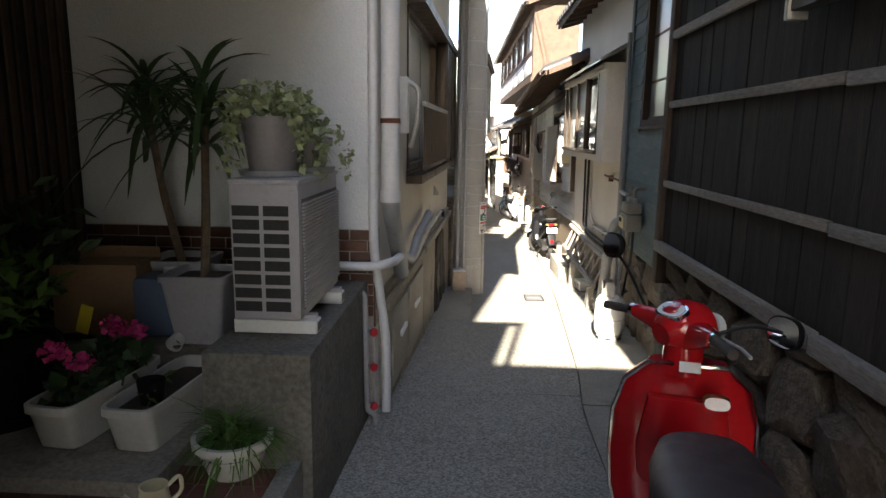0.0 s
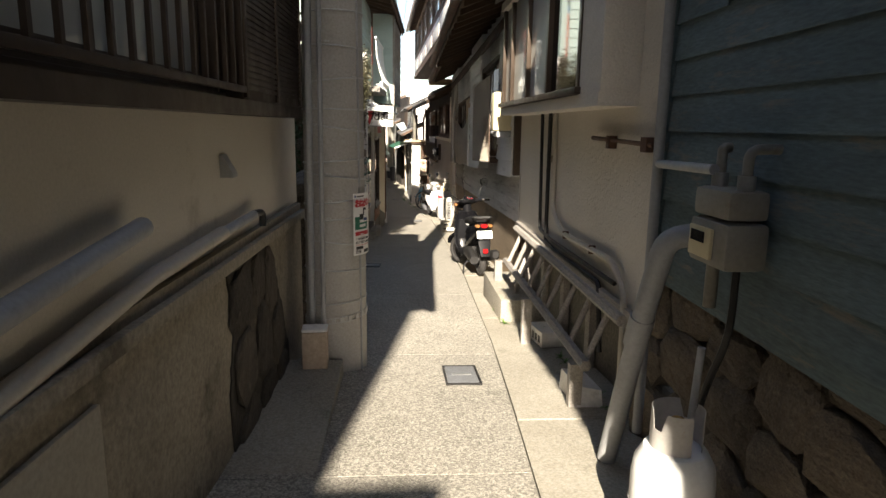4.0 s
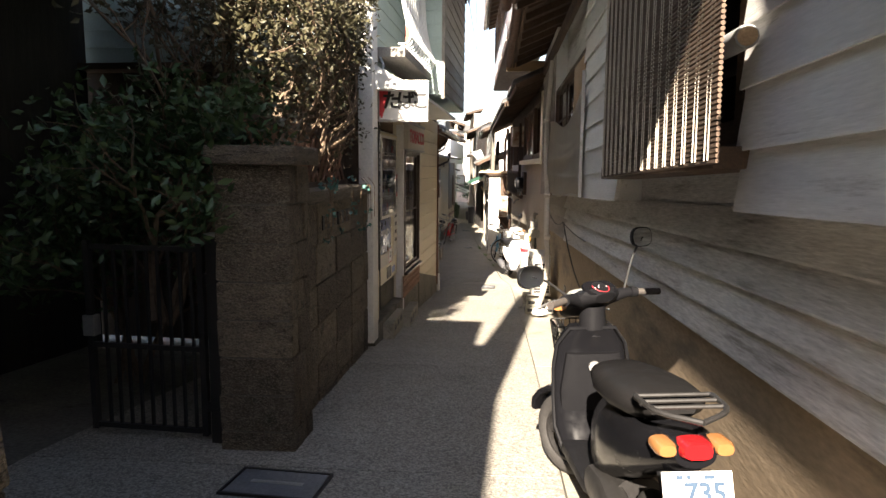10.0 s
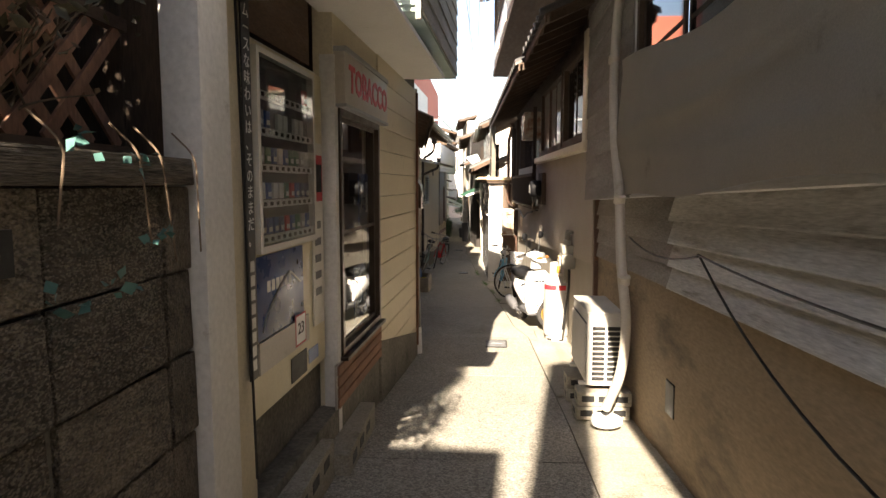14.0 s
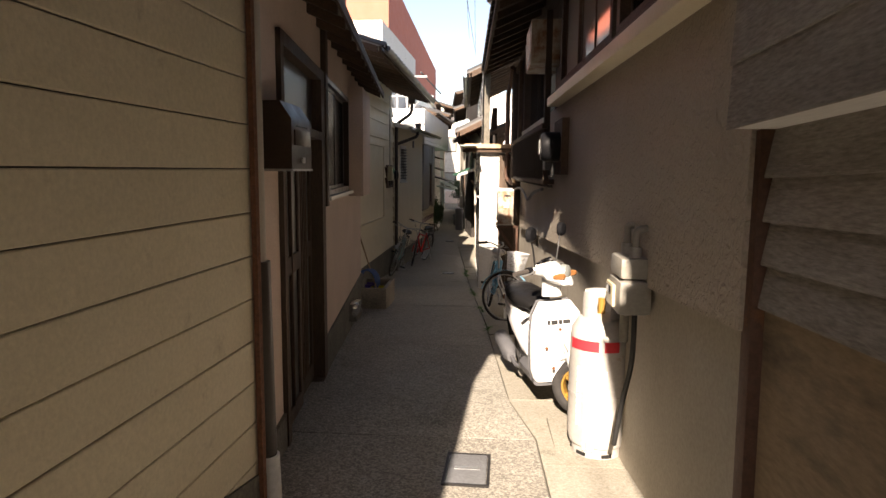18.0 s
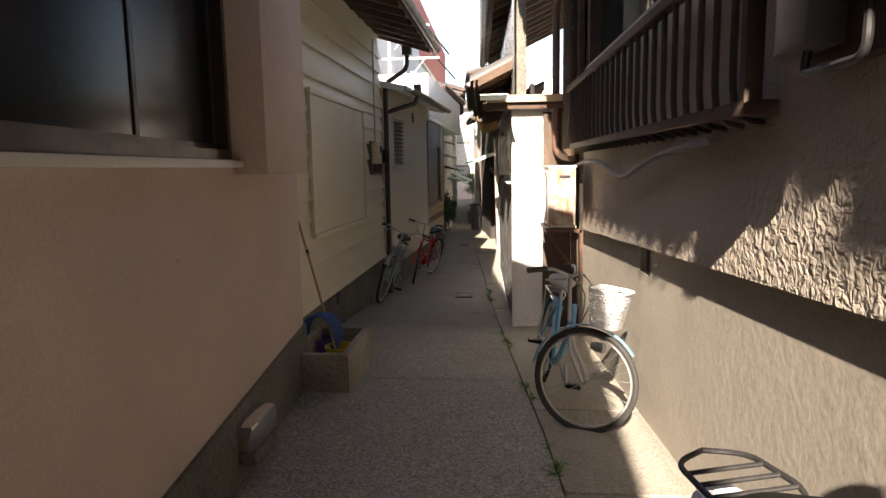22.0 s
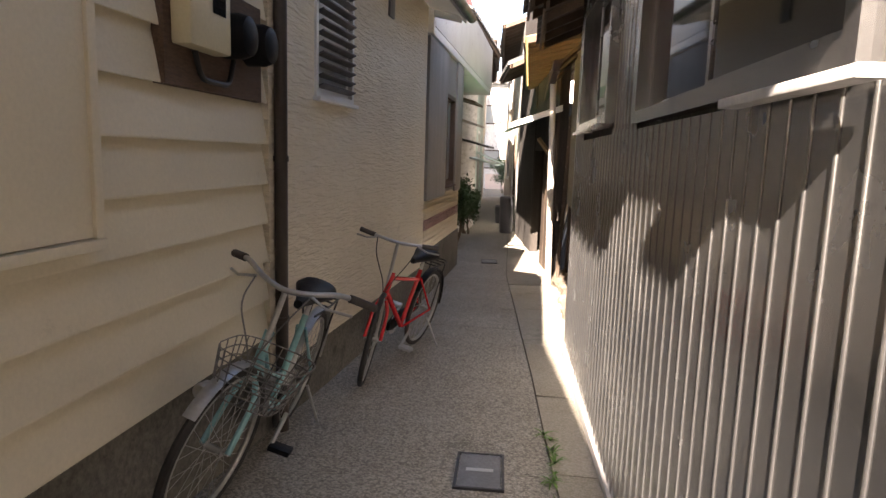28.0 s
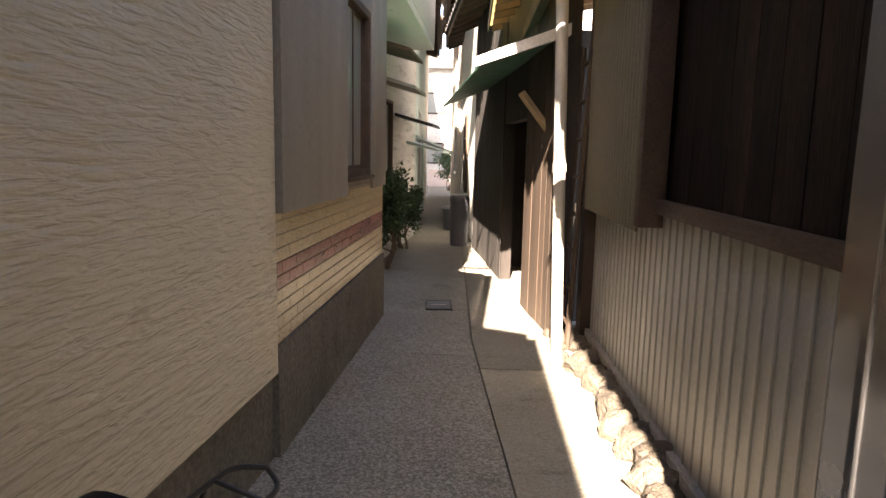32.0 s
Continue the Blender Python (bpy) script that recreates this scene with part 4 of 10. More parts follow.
win = hb.window(5.2, 7.3, 1.2, 2.5, BROWN_ALU, SKY_PANE, fw=0.05, sashes=2, label="bronze sliding window with pale panes")
for a, z in ((5.15, 1.16),):
    bm = bmesh.new()
    hb.b(bm, 5.12, 8.72, 0.01, 0.14, 1.1, 1.17)
    hb.b(bm, 5.12, 8.72, 0.01, 0.16, 2.5, 2.58)
    rail = part("window_surround", bm, BROWN_ALU, hb.ob)
hb.box("top_rail", SILVER, 5.2, 7.3, 0.125, 0.155, 1.72, 1.76)
hb.box("bottom_rail", BROWN_ALU, 5.2, 7.3, 0.125, 0.15, 1.2, 1.23)
for i in range(17):
    y = 5.26 + i * 0.125
    hb.box("baluster", BROWN_ALU, y, y + 0.018, 0.13, 0.146, 1.23, 1.72, bev=0)
sh = hb.box("shutter", BROWN_ALU, 7.3, 8.7, 0.02, 0.13, 1.17, 2.5, label="bronze louvred shutter box")
for i in range(42):
    z = 1.22 + i * 0.03
    hb.box("slat", BROWN_ALU, 7.36, 8.64, 0.13, 0.142, z, z + 0.018, sh, bev=0)
for y in (7.32, 7.98, 8.66):
    hb.box("stile", BROWN_ALU, y - 0.02, y + 0.02, 0.131, 0.15, 1.18, 2.49, sh)
hb.eave(3.9, 9.4, -0.6, 3.85, 0.35, 3.5, BROWN_WOOD, BROWN_WOOD, ROOF_TILE, gutter=PVC_WHITE)

# ---- left: walled garden with its gate, and the house inside ----
garden = tagged(thing("wall_garden", "low garden wall of mossy brown tuff blocks with gate pillars", "wall", kind="structure"))
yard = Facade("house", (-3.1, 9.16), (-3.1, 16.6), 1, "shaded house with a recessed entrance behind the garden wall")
# near-black boards put the yard's shade into the wall colour
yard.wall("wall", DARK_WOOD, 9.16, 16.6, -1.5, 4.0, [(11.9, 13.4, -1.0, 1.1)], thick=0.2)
yard.box("door", BROWN_WOOD_UP, 11.9, 13.4, -0.18, -0.12, -1.0, 1.1, label="dark wooden entrance door")
yard.box("corner_post", PLASTER_B, 11.2, 11.5, 0.0, 1.35, -1.0, 2.2, label="white plastered porch pier")
yard.box("entrance_roof", BROWN_WOOD, 9.2, 16.4, 0.0, 1.9, 2.2, 2.3)
yard.box("upper_floor", GREY_RENDER, 9.2, 16.5, -1.0, 0.9, 2.9, 5.2)
yard.box("letterbox", BLACK_METAL, 10.75, 11.1, 0.9, 1.2, 0.5, 0.85, label="black metal letterbox")
yard.eave(9.2, 14.2, 0.0, 2.75, 2.1, 2.35, BROWN_WOOD, BROWN_WOOD, ROOF_TILE)

# ---- left: tobacco shop ----
shop = Facade("house", (-0.22, 16.62), (0.06, 21.85), 1, "tobacco shop with cream embossed siding and a white canopy", "shop")
shop.box("siding", SHOP_BOARD, 16.73, 16.99, -0.3, -0.055, -1.1, 1.3, bev=0.003)
shop.box("plinth", MORTAR_DARK, 16.72, 18.2, -0.5, -0.13, -1.3, -0.725)
shop.wall("wall", SHOP_BOARD, 18.14, 19.32, -1.7, 1.45, [(18.2, 19.31, -0.72, 0.8)], x=-0.02, thick=0.12)
# dark mortar backing puts groove shade into the gaps between the boards
shop.wall("wall", MORTAR_DARK, 19.321, 21.2, -1.7, 1.45, x=-0.02, thick=0.12)
shop.boards(SHOP_BOARD, 19.32, 21.18, -1.38, 1.34, 0.18, x=-0.018, proud=0.014, gap=0.0045)
shop.wall("wall", BROWN_WOOD, 16.62, 17.95, 1.0, 1.45, x=-0.1, thick=0.1)
shop.box("side_board", BROWN_WOOD_UP, 16.56, 16.72, -0.31, -0.142, -1.15, 2.4)
shop.box("corner_board", WORN_WHITE, 16.5, 16.72, -0.14, 0.0, -1.15, 2.4, label="flaking white painted corner boards")
shop.box("door_post", WORN_WHITE, 18.13, 18.2, -0.1, -0.01, -1.25, 1.1, label="flaking white wooden post")
# brown boards carry the dark of the recess beside the shop in their colour
shop.box("end_wall", BROWN_WOOD_UP, 16.55, 16.62, -3.0, -0.31, -1.2, 3.8, bev=0)
shop.box("pent_roof", BROWN_WOOD, 16.3, 16.55, -3.0, -0.2, 1.5, 1.56)
for i in range(13):
    z = 1.57 + i * 0.17
    bm = prism(bmesh.new(), [(shop.u(16.55), z - shop.zb), (shop.u(16.525), z - shop.zb), (shop.u(16.543), z + 0.175 - shop.zb), (shop.u(16.55), z + 0.175 - shop.zb)], 0, -3.0, -0.3)
    part("end_board", bm, MINT_BOARD, shop.ob, smooth=False)
shop.window(18.2, 19.31, -0.72, 0.8, BROWN_ALU, PANE, x=-0.01, depth=0.09, fw=0.04, sashes=1, bars=1, label="bronze framed shop window")
bm = bmesh.new()
shop.b(bm, 17.9, 21.18, -2.2, -2.1, -1.6, 1.5)
shop.b(bm, 17.9, 21.18, -2.1, -0.2, -1.5, -1.4)
shop.b(bm, 17.8, 17.9, -2.1, -0.4, -1.6, 1.5)
shop.b(bm, 17.8, 21.2, -2.2, -0.14, 1.40, 1.5)
shop.b(bm, 21.1, 21.2, -2.1, -0.145, -1.4, 1.4)
part("room", bm, BROWN_WOOD, shop.ob)
shop.box("counter", BROWN_WOOD, 18.1, 19.35, -0.6, -0.14, -1.4, -0.02)
top = shop.box("foundation", MORTAR_DARK, 16.62, 21.2, -0.3, -0.012, -1.9, -1.02)
bm = prism(bmesh.new(), [(shop.u(19.3), -2.0 - shop.zb), (shop.u(21.2), -2.0 - shop.zb), (shop.u(21.2), -1.27 - shop.zb), (shop.u(19.3), -0.90 - shop.zb)], 0, -0.2, 0.006)
part("footing", bm, MORTAR_DARK, shop.ob, smooth=False)
# canopy over the shop front
bm = bmesh.new()
prism(bm, [(-0.1, 1.62 - shop.zb), (0.38, 1.36 - shop.zb), (0.38, 1.33 - shop.zb), (-0.1, 1.34 - shop.zb)], 1, shop.u(16.6), shop.u(20.5))
part("canopy", bm, WHITE_PAINT, shop.ob, "white sheet-metal canopy")
shop.wall("upper_wall", MINT_BOARD, 16.62, 19.0, 1.6, 3.6, x=-0.16, thick=0.12)
shop.box("bay", MINT_BOARD, 19.0, 21.9, -0.1, 0.36, 1.56, 3.5, bev=0, label="pale mint jetty of the upper floor")
shop.boards(MINT_BOARD, 16.7, 19.0, 1.62, 3.5, 0.17, x=-0.158, name="board")
shop.boards(OLD_WOOD, 19.02, 21.88, 1.58, 3.45, 0.17, x=0.361, name="board")
shop.box("corner_strip", OLD_WOOD, 18.97, 19.01, 0.34, 0.38, 1.5, 3.5)
for i in range(11):
    z = 1.6 + i * 0.17
    bm = bmesh.new()
    prism(bm, [(shop.u(18.998), z - shop.zb), (shop.u(18.975), z - shop.zb), (shop.u(18.993), z + 0.175 - shop.zb), (shop.u(18.998), z + 0.175 - shop.zb)], 0, -0.1, 0.36)
    part("end_board", bm, MINT_BOARD, shop.ob, smooth=False)
# balcony rail of bowed white bars
shop.box("balcony_floor", OLD_WOOD, 17.1, 18.95, -0.16, 0.2, 1.72, 1.82)
for i in range(13):
    y = 17.15 + i * 0.145
    q = [(y, 0.12, 2.75), (y, 0.14, 2.4), (y, 0.2, 2.1), (y, 0.26, 1.95), (y, 0.22, 1.86), (y, 0.12, 1.86)]
    shop.pipe("baluster", WHITE_PAINT, q, 0.011, n=6, rnd=0.06)
shop.box("handrail", WHITE_PAINT, 17.1, 18.95, 0.1, 0.14, 2.73, 2.77)
shop.eave(16.6, 22.0, -1.2, 3.95, 0.44, 3.5, BROWN_WOOD, BROWN_WOOD, ROOF_TILE)

# ---- left: pink house with the dark sliding door ----
pink = Facade("house", (-0.16, 21.9), (-0.72, 27.3), 1, "faded pink plastered house with a dark sliding door")
pink.wall("wall", PINK_PLASTER, 21.21, 27.3, -1.38, 1.25, [(22.14, 23.78, -1.7, 0.85), (23.95, 25.75, -0.16, 0.86)], thick=0.16)
pink.wall("foundation", MORTAR_DARK, 23.78, 27.32, -2.1, -1.38, x=0.02, thick=0.2)
pink.wall("foundation", MORTAR_DARK, 21.21, 22.14, -2.0, -1.38, x=0.02, thick=0.2)
pink.box("wall_end", PINK_PLASTER, 27.14, 27.3, -2.6, -0.16, -2.1, 1.25, bev=0)
pink.box("end_wall", PINK_PLASTER, 21.21, 22.0, -0.5, 0.0, 1.251, 2.6, bev=0)
pink.wall("upper_wall", RED_WALL, 22.01, 26.2, 1.25, 3.7, x=-0.05, thick=0.12, label="terracotta painted upper wall")
bm = bmesh.new()
for a, b, c, d in ((22.14, 22.22, -1.7, 0.85), (23.62, 23.78, -1.7, 0.85), (22.14, 23.78, 0.77, 0.85), (22.14, 23.78, -1.75, -1.66), (22.14, 23.78, 0.3, 0.36)):
    pink.b(bm, a, b, -0.1, 0.03, c, d)
door = part("door_frame", bm, BROWN_WOOD_UP, pink.ob)
for k, (a, b, xo) in enumerate(((22.22, 22.95, -0.03), (22.89, 23.62, -0.065))):
    bm = bmesh.new()
    for q in ((a, a + 0.07, -1.66, 0.3), (b - 0.07, b, -1.66, 0.3), (a, b, -1.66, -1.52), (a, b, 0.2, 0.3), (a, b, -0.62, -0.5)):
        pink.b(bm, q[0], q[1], xo - 0.03, xo, q[2], q[3], 0.003)
    leaf = part("sliding_door", bm, BROWN_WOOD_UP, pink.ob, "dark brown sliding door leaf with slender bars")
    pink.box("pane", DOOR_GLASS, a + 0.07, b - 0.07, xo - 0.022, xo - 0.018, -1.52, 0.2, leaf, bev=0)
    for i in range(6 if k else 2):
        y = a + 0.13 + i * (0.065 if k else 0.27)
        pink.box("bar", BROWN_WOOD, y, y + 0.022, xo - 0.016, xo + 0.006, -1.52, 0.2, leaf, bev=0)
pink.box("transom", DOOR_GLASS, 22.22, 23.62, -0.06, -0.05, 0.36, 0.77, bev=0)
pink.window(23.95, 25.75, -0.16, 0.86, BROWN_ALU, DIM_GLASS, fw=0.045, sashes=2, label="bronze sliding window")
pink.box("sill", AC_WHITE, 23.92, 25.78, -0.02, 0.06, -0.2, -0.165)
pink.box("post", BROWN_WOOD_UP, 23.79, 23.91, 0.0, 0.045, -0.24, 1.2)
pink.box("shutter_box", PINK_PLASTER, 25.82, 26.85, 0.0, 0.17, -0.235, 1.0, label="pale painted shutter box", bev=0.008)
pink.eave(21.9, 27.5, -0.4, 1.42, 0.32, 1.12, GREY_RENDER, BROWN_WOOD, ROOF_TILE, label="rusty sheet eave", tiles=False)

# ---- left: cream clapboard house ----
clap = Facade("house", (-1.06, 27.32), (-0.97, 32.28), 1, "house clad in cream lap siding with a boarded window")
clap.wall("wall", CREAM_BOARD, 27.32, 32.28, -2.3, 1.75, x=-0.03, thick=0.14)
clap.wall("foundation", MORTAR_DARK, 27.32, 32.28, -2.4, -1.56, x=-0.012, thick=0.15)
clap.boards(CREAM_BOARD, 27.34, 32.27, -1.56, 1.6, 0.205, x=-0.028, proud=0.044)
bm = bmesh.new()
clap.b(bm, 28.70, 30.88, 0.0, 0.03, -0.84, 0.5)
pan = part("shutter_panel", bm, CREAM_BOARD, clap.ob, "cream boarded-up window panel")
for q in ((28.66, 28.70, -0.84, 0.5, 0.045), (30.88, 30.92, -0.86, 0.5, 0.045), (28.66, 30.92, -0.88, -0.845, 0.055), (28.66, 30.92, 0.505, 0.56, 0.05)):
    clap.box("trim", CREAM_BOARD, q[0], q[1], 0.0, q[4], q[2], q[3], pan)
clap.box("head_trim", CREAM_BOARD, 27.4, 32.2, 0.0, 0.04, 0.66, 0.78)
clap.box("vent", BLACK_METAL, 29.5, 29.75, -0.01, 0.0, -1.72, -1.56, label="dark floor vent")
clap.eave(26.5, 32.5, -0.5, 1.95, 0.78, 1.56, GREY_RENDER, BROWN_WOOD, ROOF_TILE, gutter=PVC_BROWN)

# ---- left: combed cream stucco house ----
stuc = Facade("house", (-0.95, 32.28), (-0.70, 36.05), 1, "house with combed cream stucco and a louvred window")
stuc.wall("wall", CREAM_STUCCO, 32.28, 36.05, -1.80, 1.05, [(32.9, 33.6, -0.2, 0.62)], thick=0.16)
stuc.wall("foundation", MORTAR_DARK, 32.28, 36.05, -2.6, -1.80, x=-0.03, thick=0.16)
stuc.box("wall_end", CREAM_STUCCO, 35.9, 36.05, -3.0, -0.161, -2.6, 1.05, bev=0)
lou = stuc.window(32.9, 33.6, -0.2, 0.62, WHITE_PAINT, FROST_GLASS, fw=0.035, sashes=1, label="white framed glass louvre window")
for i in range(11):
    z = -0.14 + i * 0.065
    bm = prism(bmesh.new(), [(0.0, z - stuc.zb), (0.045, z + 0.02 - stuc.zb), (0.045, z + 0.028 - stuc.zb), (0.0, z + 0.008 - stuc.zb)], 1, stuc.u(32.94), stuc.u(33.56))
    part("louvre", bm, GREY_PLASTIC, lou)
stuc.box("vent_cover", GREY_PLASTIC, 34.5, 34.65, 0.0, 0.02, 0.62, 0.8, bev=0.004)
stuc.eave(32.3, 36.3, -0.5, 1.18, 0.38, 0.98, WHITE_PAINT, WHITE_PAINT, GREY_METAL, tiles=False, gutter=PVC_BROWN, step=9)

# ---- left: tiled grey house with balcony ----
tileh = Facade("house", (-0.72, 36.06), (-0.61, 38.95), 1, "grey rendered house with a cream tile dado and a maroon stripe")
tileh.wall("wall", GREY_RENDER, 36.06, 38.95, -1.02, 0.80, [(37.4, 38.3, -0.95, 0.28)], thick=0.16)
dado = tileh.wall("dado", GROUT, 36.06, 38.95, -1.68, -1.02, x=-0.004, thick=0.15)
tileh.wall("foundation", MORTAR_DARK, 36.06, 38.95, -2.7, -1.68, x=0.02, thick=0.2)
tileh.window(37.4, 38.3, -0.95, 0.28, BROWN_WOOD, FROST_GLASS, fw=0.05, sashes=2, label="brown window with frosted panes")
tileh.box("shutter_box", GREY_RENDER, 36.07, 37.36, 0.0, 0.05, -1.06, 0.75, label="grey shutter box")
tileh.box("pilaster", GREY_RENDER, 38.36, 38.95, 0.0, 0.03, -1.06, 0.79)
tileh.box("wall_end", GREY_RENDER, 38.8, 38.951, -1.4, -0.161, -2.6, 0.8, bev=0)
tileh.box("balcony", WORN_WHITE, 36.32, 43.3, -1.2, 0.04, 0.802, 0.90, label="white concrete balcony")
tileh.box("parapet", WORN_WHITE, 36.32, 43.3, -0.05, 0.045, 0.905, 1.75)
tileh.box("parapet", WORN_WHITE, 36.22, 36.318, -1.6, 0.05, 0.802, 1.75)
tileh.box("upper_wall", WORN_WHITE, 36.6, 43.0, -2.5, -1.2, 0.92, 4.2, bev=0)

# ---- right: dark boarded house on a field stone wall ----
wood = Facade("house", (1.25, -5.0), (1.29, 4.4), -1, "house of charred dark boards with pale battens")
# blank storey added above the view; it only blocks light
wood.wall("upper_storey", DARK_WOOD, -5, 4.4, 4.4, 7.2, x=-0.3, thick=0.2)
wood.wall("wall", DARK_WOOD, -5, 4.4, 0.72, 4.4, x=-0.02, thick=0.12)
wood.planks(DARK_WOOD, -5, 4.4, 0.76, 4.3, 0.17, x=-0.018, thick=0.016)
for z, h, x in ((0.72, 0.075, 0.05), (1.16, 0.05, 0.025), (1.68, 0.05, 0.025), (2.12, 0.06, 0.03), (2.8, 0.05, 0.025)):
    wood.box("batten", OLD_WOOD, -5, 2.3, 0.0, x, z, z + h, bev=0.008)
    wood.box("batten", OLD_WOOD, 2.31, 4.4, 0.0, x, z + 0.01, z + h + 0.005, bev=0.008)
wood.box("corner_post", BROWN_WOOD_UP, 4.36, 4.46, -0.12, 0.03, 0.5, 4.3)
wood.box("end_wall", DARK_WOOD, 4.3, 4.4, -1.5, -0.14, 0.3, 4.4, bev=0)
frame_ob = wood.box("hung_frame", BLACK_METAL, 2.0, 2.6, 0.03, 0.1, 1.98, 2.5, label="dark wall box with a silver edge")
wood.box("edge", SILVER, 2.6, 2.63, 0.03, 0.11, 1.95, 2.5, frame_ob)
wood.eave(-5, 4.7, -0.8, 3.6, 0.62, 3.15, BROWN_WOOD, BROWN_WOOD, ROOF_TILE)
rubble = tagged(thing("wall_stone", "retaining wall of rough brown field stones", "wall", kind="structure"))

teal = Facade("house", (1.62, 4.4), (1.7, 7.3), -1, "small house with flaking teal clapboards and an old glazed window")
# added storey out of view, blocking light from above
teal.wall("upper_storey", TEAL_BOARD, 4.4, 7.3, 4.2, 6.4, x=-0.3, thick=0.2)
teal.wall("wall", TEAL_BOARD, 4.4, 7.3, 0.3, 4.2, [(5.2, 6.7, 1.6, 2.9)], thick=0.14)
teal.boards(TEAL_BOARD, 4.42, 7.28, 0.4, 1.55, 0.165, x=0.002)
teal.boards(TEAL_BOARD, 6.72, 7.28, 1.55, 3.0, 0.165, x=0.002)
teal.boards(TEAL_BOARD, 4.42, 5.18, 1.55, 3.0, 0.165, x=0.002)
teal.window(5.2, 6.7, 1.6, 2.9, BROWN_WOOD, FROST_GLASS, fw=0.07, sashes=2, bars=2, label="brown wooden window with frosted panes")
teal.box("corner_board", TEAL_BOARD, 7.22, 7.34, -0.1, 0.035, 0.3, 3.6, label="flaking blue corner board")
teal.box("post", BROWN_WOOD_UP, 5.0, 5.12, 0.0, 0.05, 0.4, 3.3)
teal.eave(4.3, 7.5, -0.5, 3.4, 0.55, 3.1, BROWN_WOOD, BROWN_WOOD, ROOF_TILE)

# ---- right: plastered house with the bay window ----
hc = Facade("house", (1.74, 7.32), (1.74, 11.28), -1, "house of scraped grey-cream plaster with a projecting bay window")
# unseen storey added over the eave to block light
hc.wall("upper_storey", PLASTER_C, 7.32, 11.28, 3.6, 6.0, x=-0.3, thick=0.2)
hc.wall("wall", PLASTER_C, 7.32, 11.28, 0.02, 3.6, thick=0.16)
hc.wall("wall_low", MORTAR_DARK, 7.32, 11.28, -1.2, 0.02, x=-0.1, thick=0.1)
hc.box("wall_edge", PLASTER_C, 7.3, 7.42, -0.16, 0.03, 0.03, 3.6)
hc.box("sill_beam", OLD_WOOD, 7.5, 11.2, -0.04, 0.04, -0.06, 0.02)
for i in range(5):
    hc.box("stud", OLD_WOOD, 7.8 + i * 0.75, 7.9 + i * 0.75, -0.09, -0.03, -1.1, -0.06)
bay_bm = bmesh.new()
hc.b(bay_bm, 7.8, 11.28, 0.0, 0.24, 1.19, 1.27)
hc.b(bay_bm, 7.8, 11.28, 0.0, 0.26, 2.28, 2.36)
hc.b(bay_bm, 7.8, 8.25, 0.0, 0.23, 1.27, 2.28)
bay = part("bay_window", bay_bm, PLASTER_C, hc.ob, "cream plastered bay window", smooth=False)
hc.box("bay_sill", BROWN_ALU, 8.2, 11.29, 0.12, 0.27, 1.275, 1.32, bay)
for y in (8.26, 9.15, 9.95, 10.75, 11.24):
    hc.box("mullion", BROWN_ALU, y - 0.03, y + 0.03, 0.18, 0.24, 1.32, 2.28, bay)
for a, b, m in ((8.29, 9.12, DARK_GLASS), (9.18, 9.92, SKY_PANE), (9.98, 10.72, SKY_PANE), (10.78, 11.21, SKY_PANE)):
    hc.box("pane", m, a, b, 0.19, 0.20, 1.32, 2.28, bay, bev=0)
hc.box("bay_end", DARK_GLASS, 11.245, 11.255, 0.0, 0.18, 1.32, 2.28, bay, bev=0)
bm = prism(bmesh.new(), [(-0.05, 2.56 - hc.zb), (0.33, 2.365 - hc.zb), (0.33, 2.4 - hc.zb), (-0.05, 2.62 - hc.zb)], 1, hc.u(11.34), hc.u(7.7))
part("bay_roof", bm, PALE_METAL, hc.ob, "pale sheet roof of the bay")
hc.eave(7.2, 11.4, -0.5, 3.6, 0.4, 3.35, BROWN_WOOD, BROWN_WOOD, ROOF_TILE)

# ---- right: long clapboarded house ----
hd = Facade("house", (1.785, 11.25), (1.835, 20.55), -1, "long old house of white over grey clapboards on a mortar footing", drop=0.033)
hd.wall("wall", GREY_BOARD, 11.29, 20.55, -0.33, 2.6, [(12.5, 14.35, 0.42, 1.75), (16.0, 18.6, 0.7, 1.5)], x=-0.03, thick=0.13)
hd.wall("footing", MORTAR_BROWN, 11.26, 20.55, -2.0, -0.335, x=-0.02, thick=0.14, label="stained mortar footing")
hd.boards(GREY_BOARD, 11.3, 18.1, -0.34, 0.19, 0.132, x=-0.028, proud=0.044)
hd.boards(OLD_WOOD, 18.11, 20.5, -0.34, 0.19, 0.132, x=-0.028, proud=0.03)
bm = bmesh.new()
hd.b(bm, 11.32, 12.48, -0.029, 0.105, 0.2, 2.3)
hd.b(bm, 14.38, 20.5, -0.029, 0.105, 0.2, 0.68)
hd.b(bm, 14.38, 15.98, -0.029, 0.105, 0.68, 2.3)
hd.b(bm, 18.62, 20.5, -0.029, 0.105, 0.68, 2.3)
up = part("upper_cladding", bm, WHITE_BOARD, hd.ob, smooth=False)
hd.boards(WHITE_BOARD, 11.32, 12.45, 0.2, 2.1, 0.19, x=0.106, parent=up, proud=0.028)
hd.boards(WHITE_BOARD, 14.4, 15.95, 0.2, 2.1, 0.19, x=0.106, parent=up, proud=0.028)
hd.boards(OLD_WOOD, 18.65, 20.5, 0.2, 2.1, 0.19, x=0.106, parent=up, proud=0.016)
hd.box("corner_post", BROWN_WOOD_UP, 11.22, 11.29, -0.1, 0.115, 0.22, 2.4)
hd.box("corner_post", RUSTY_PAINT, 20.5, 20.57, -0.12, 0.02, -1.9, 0.2)
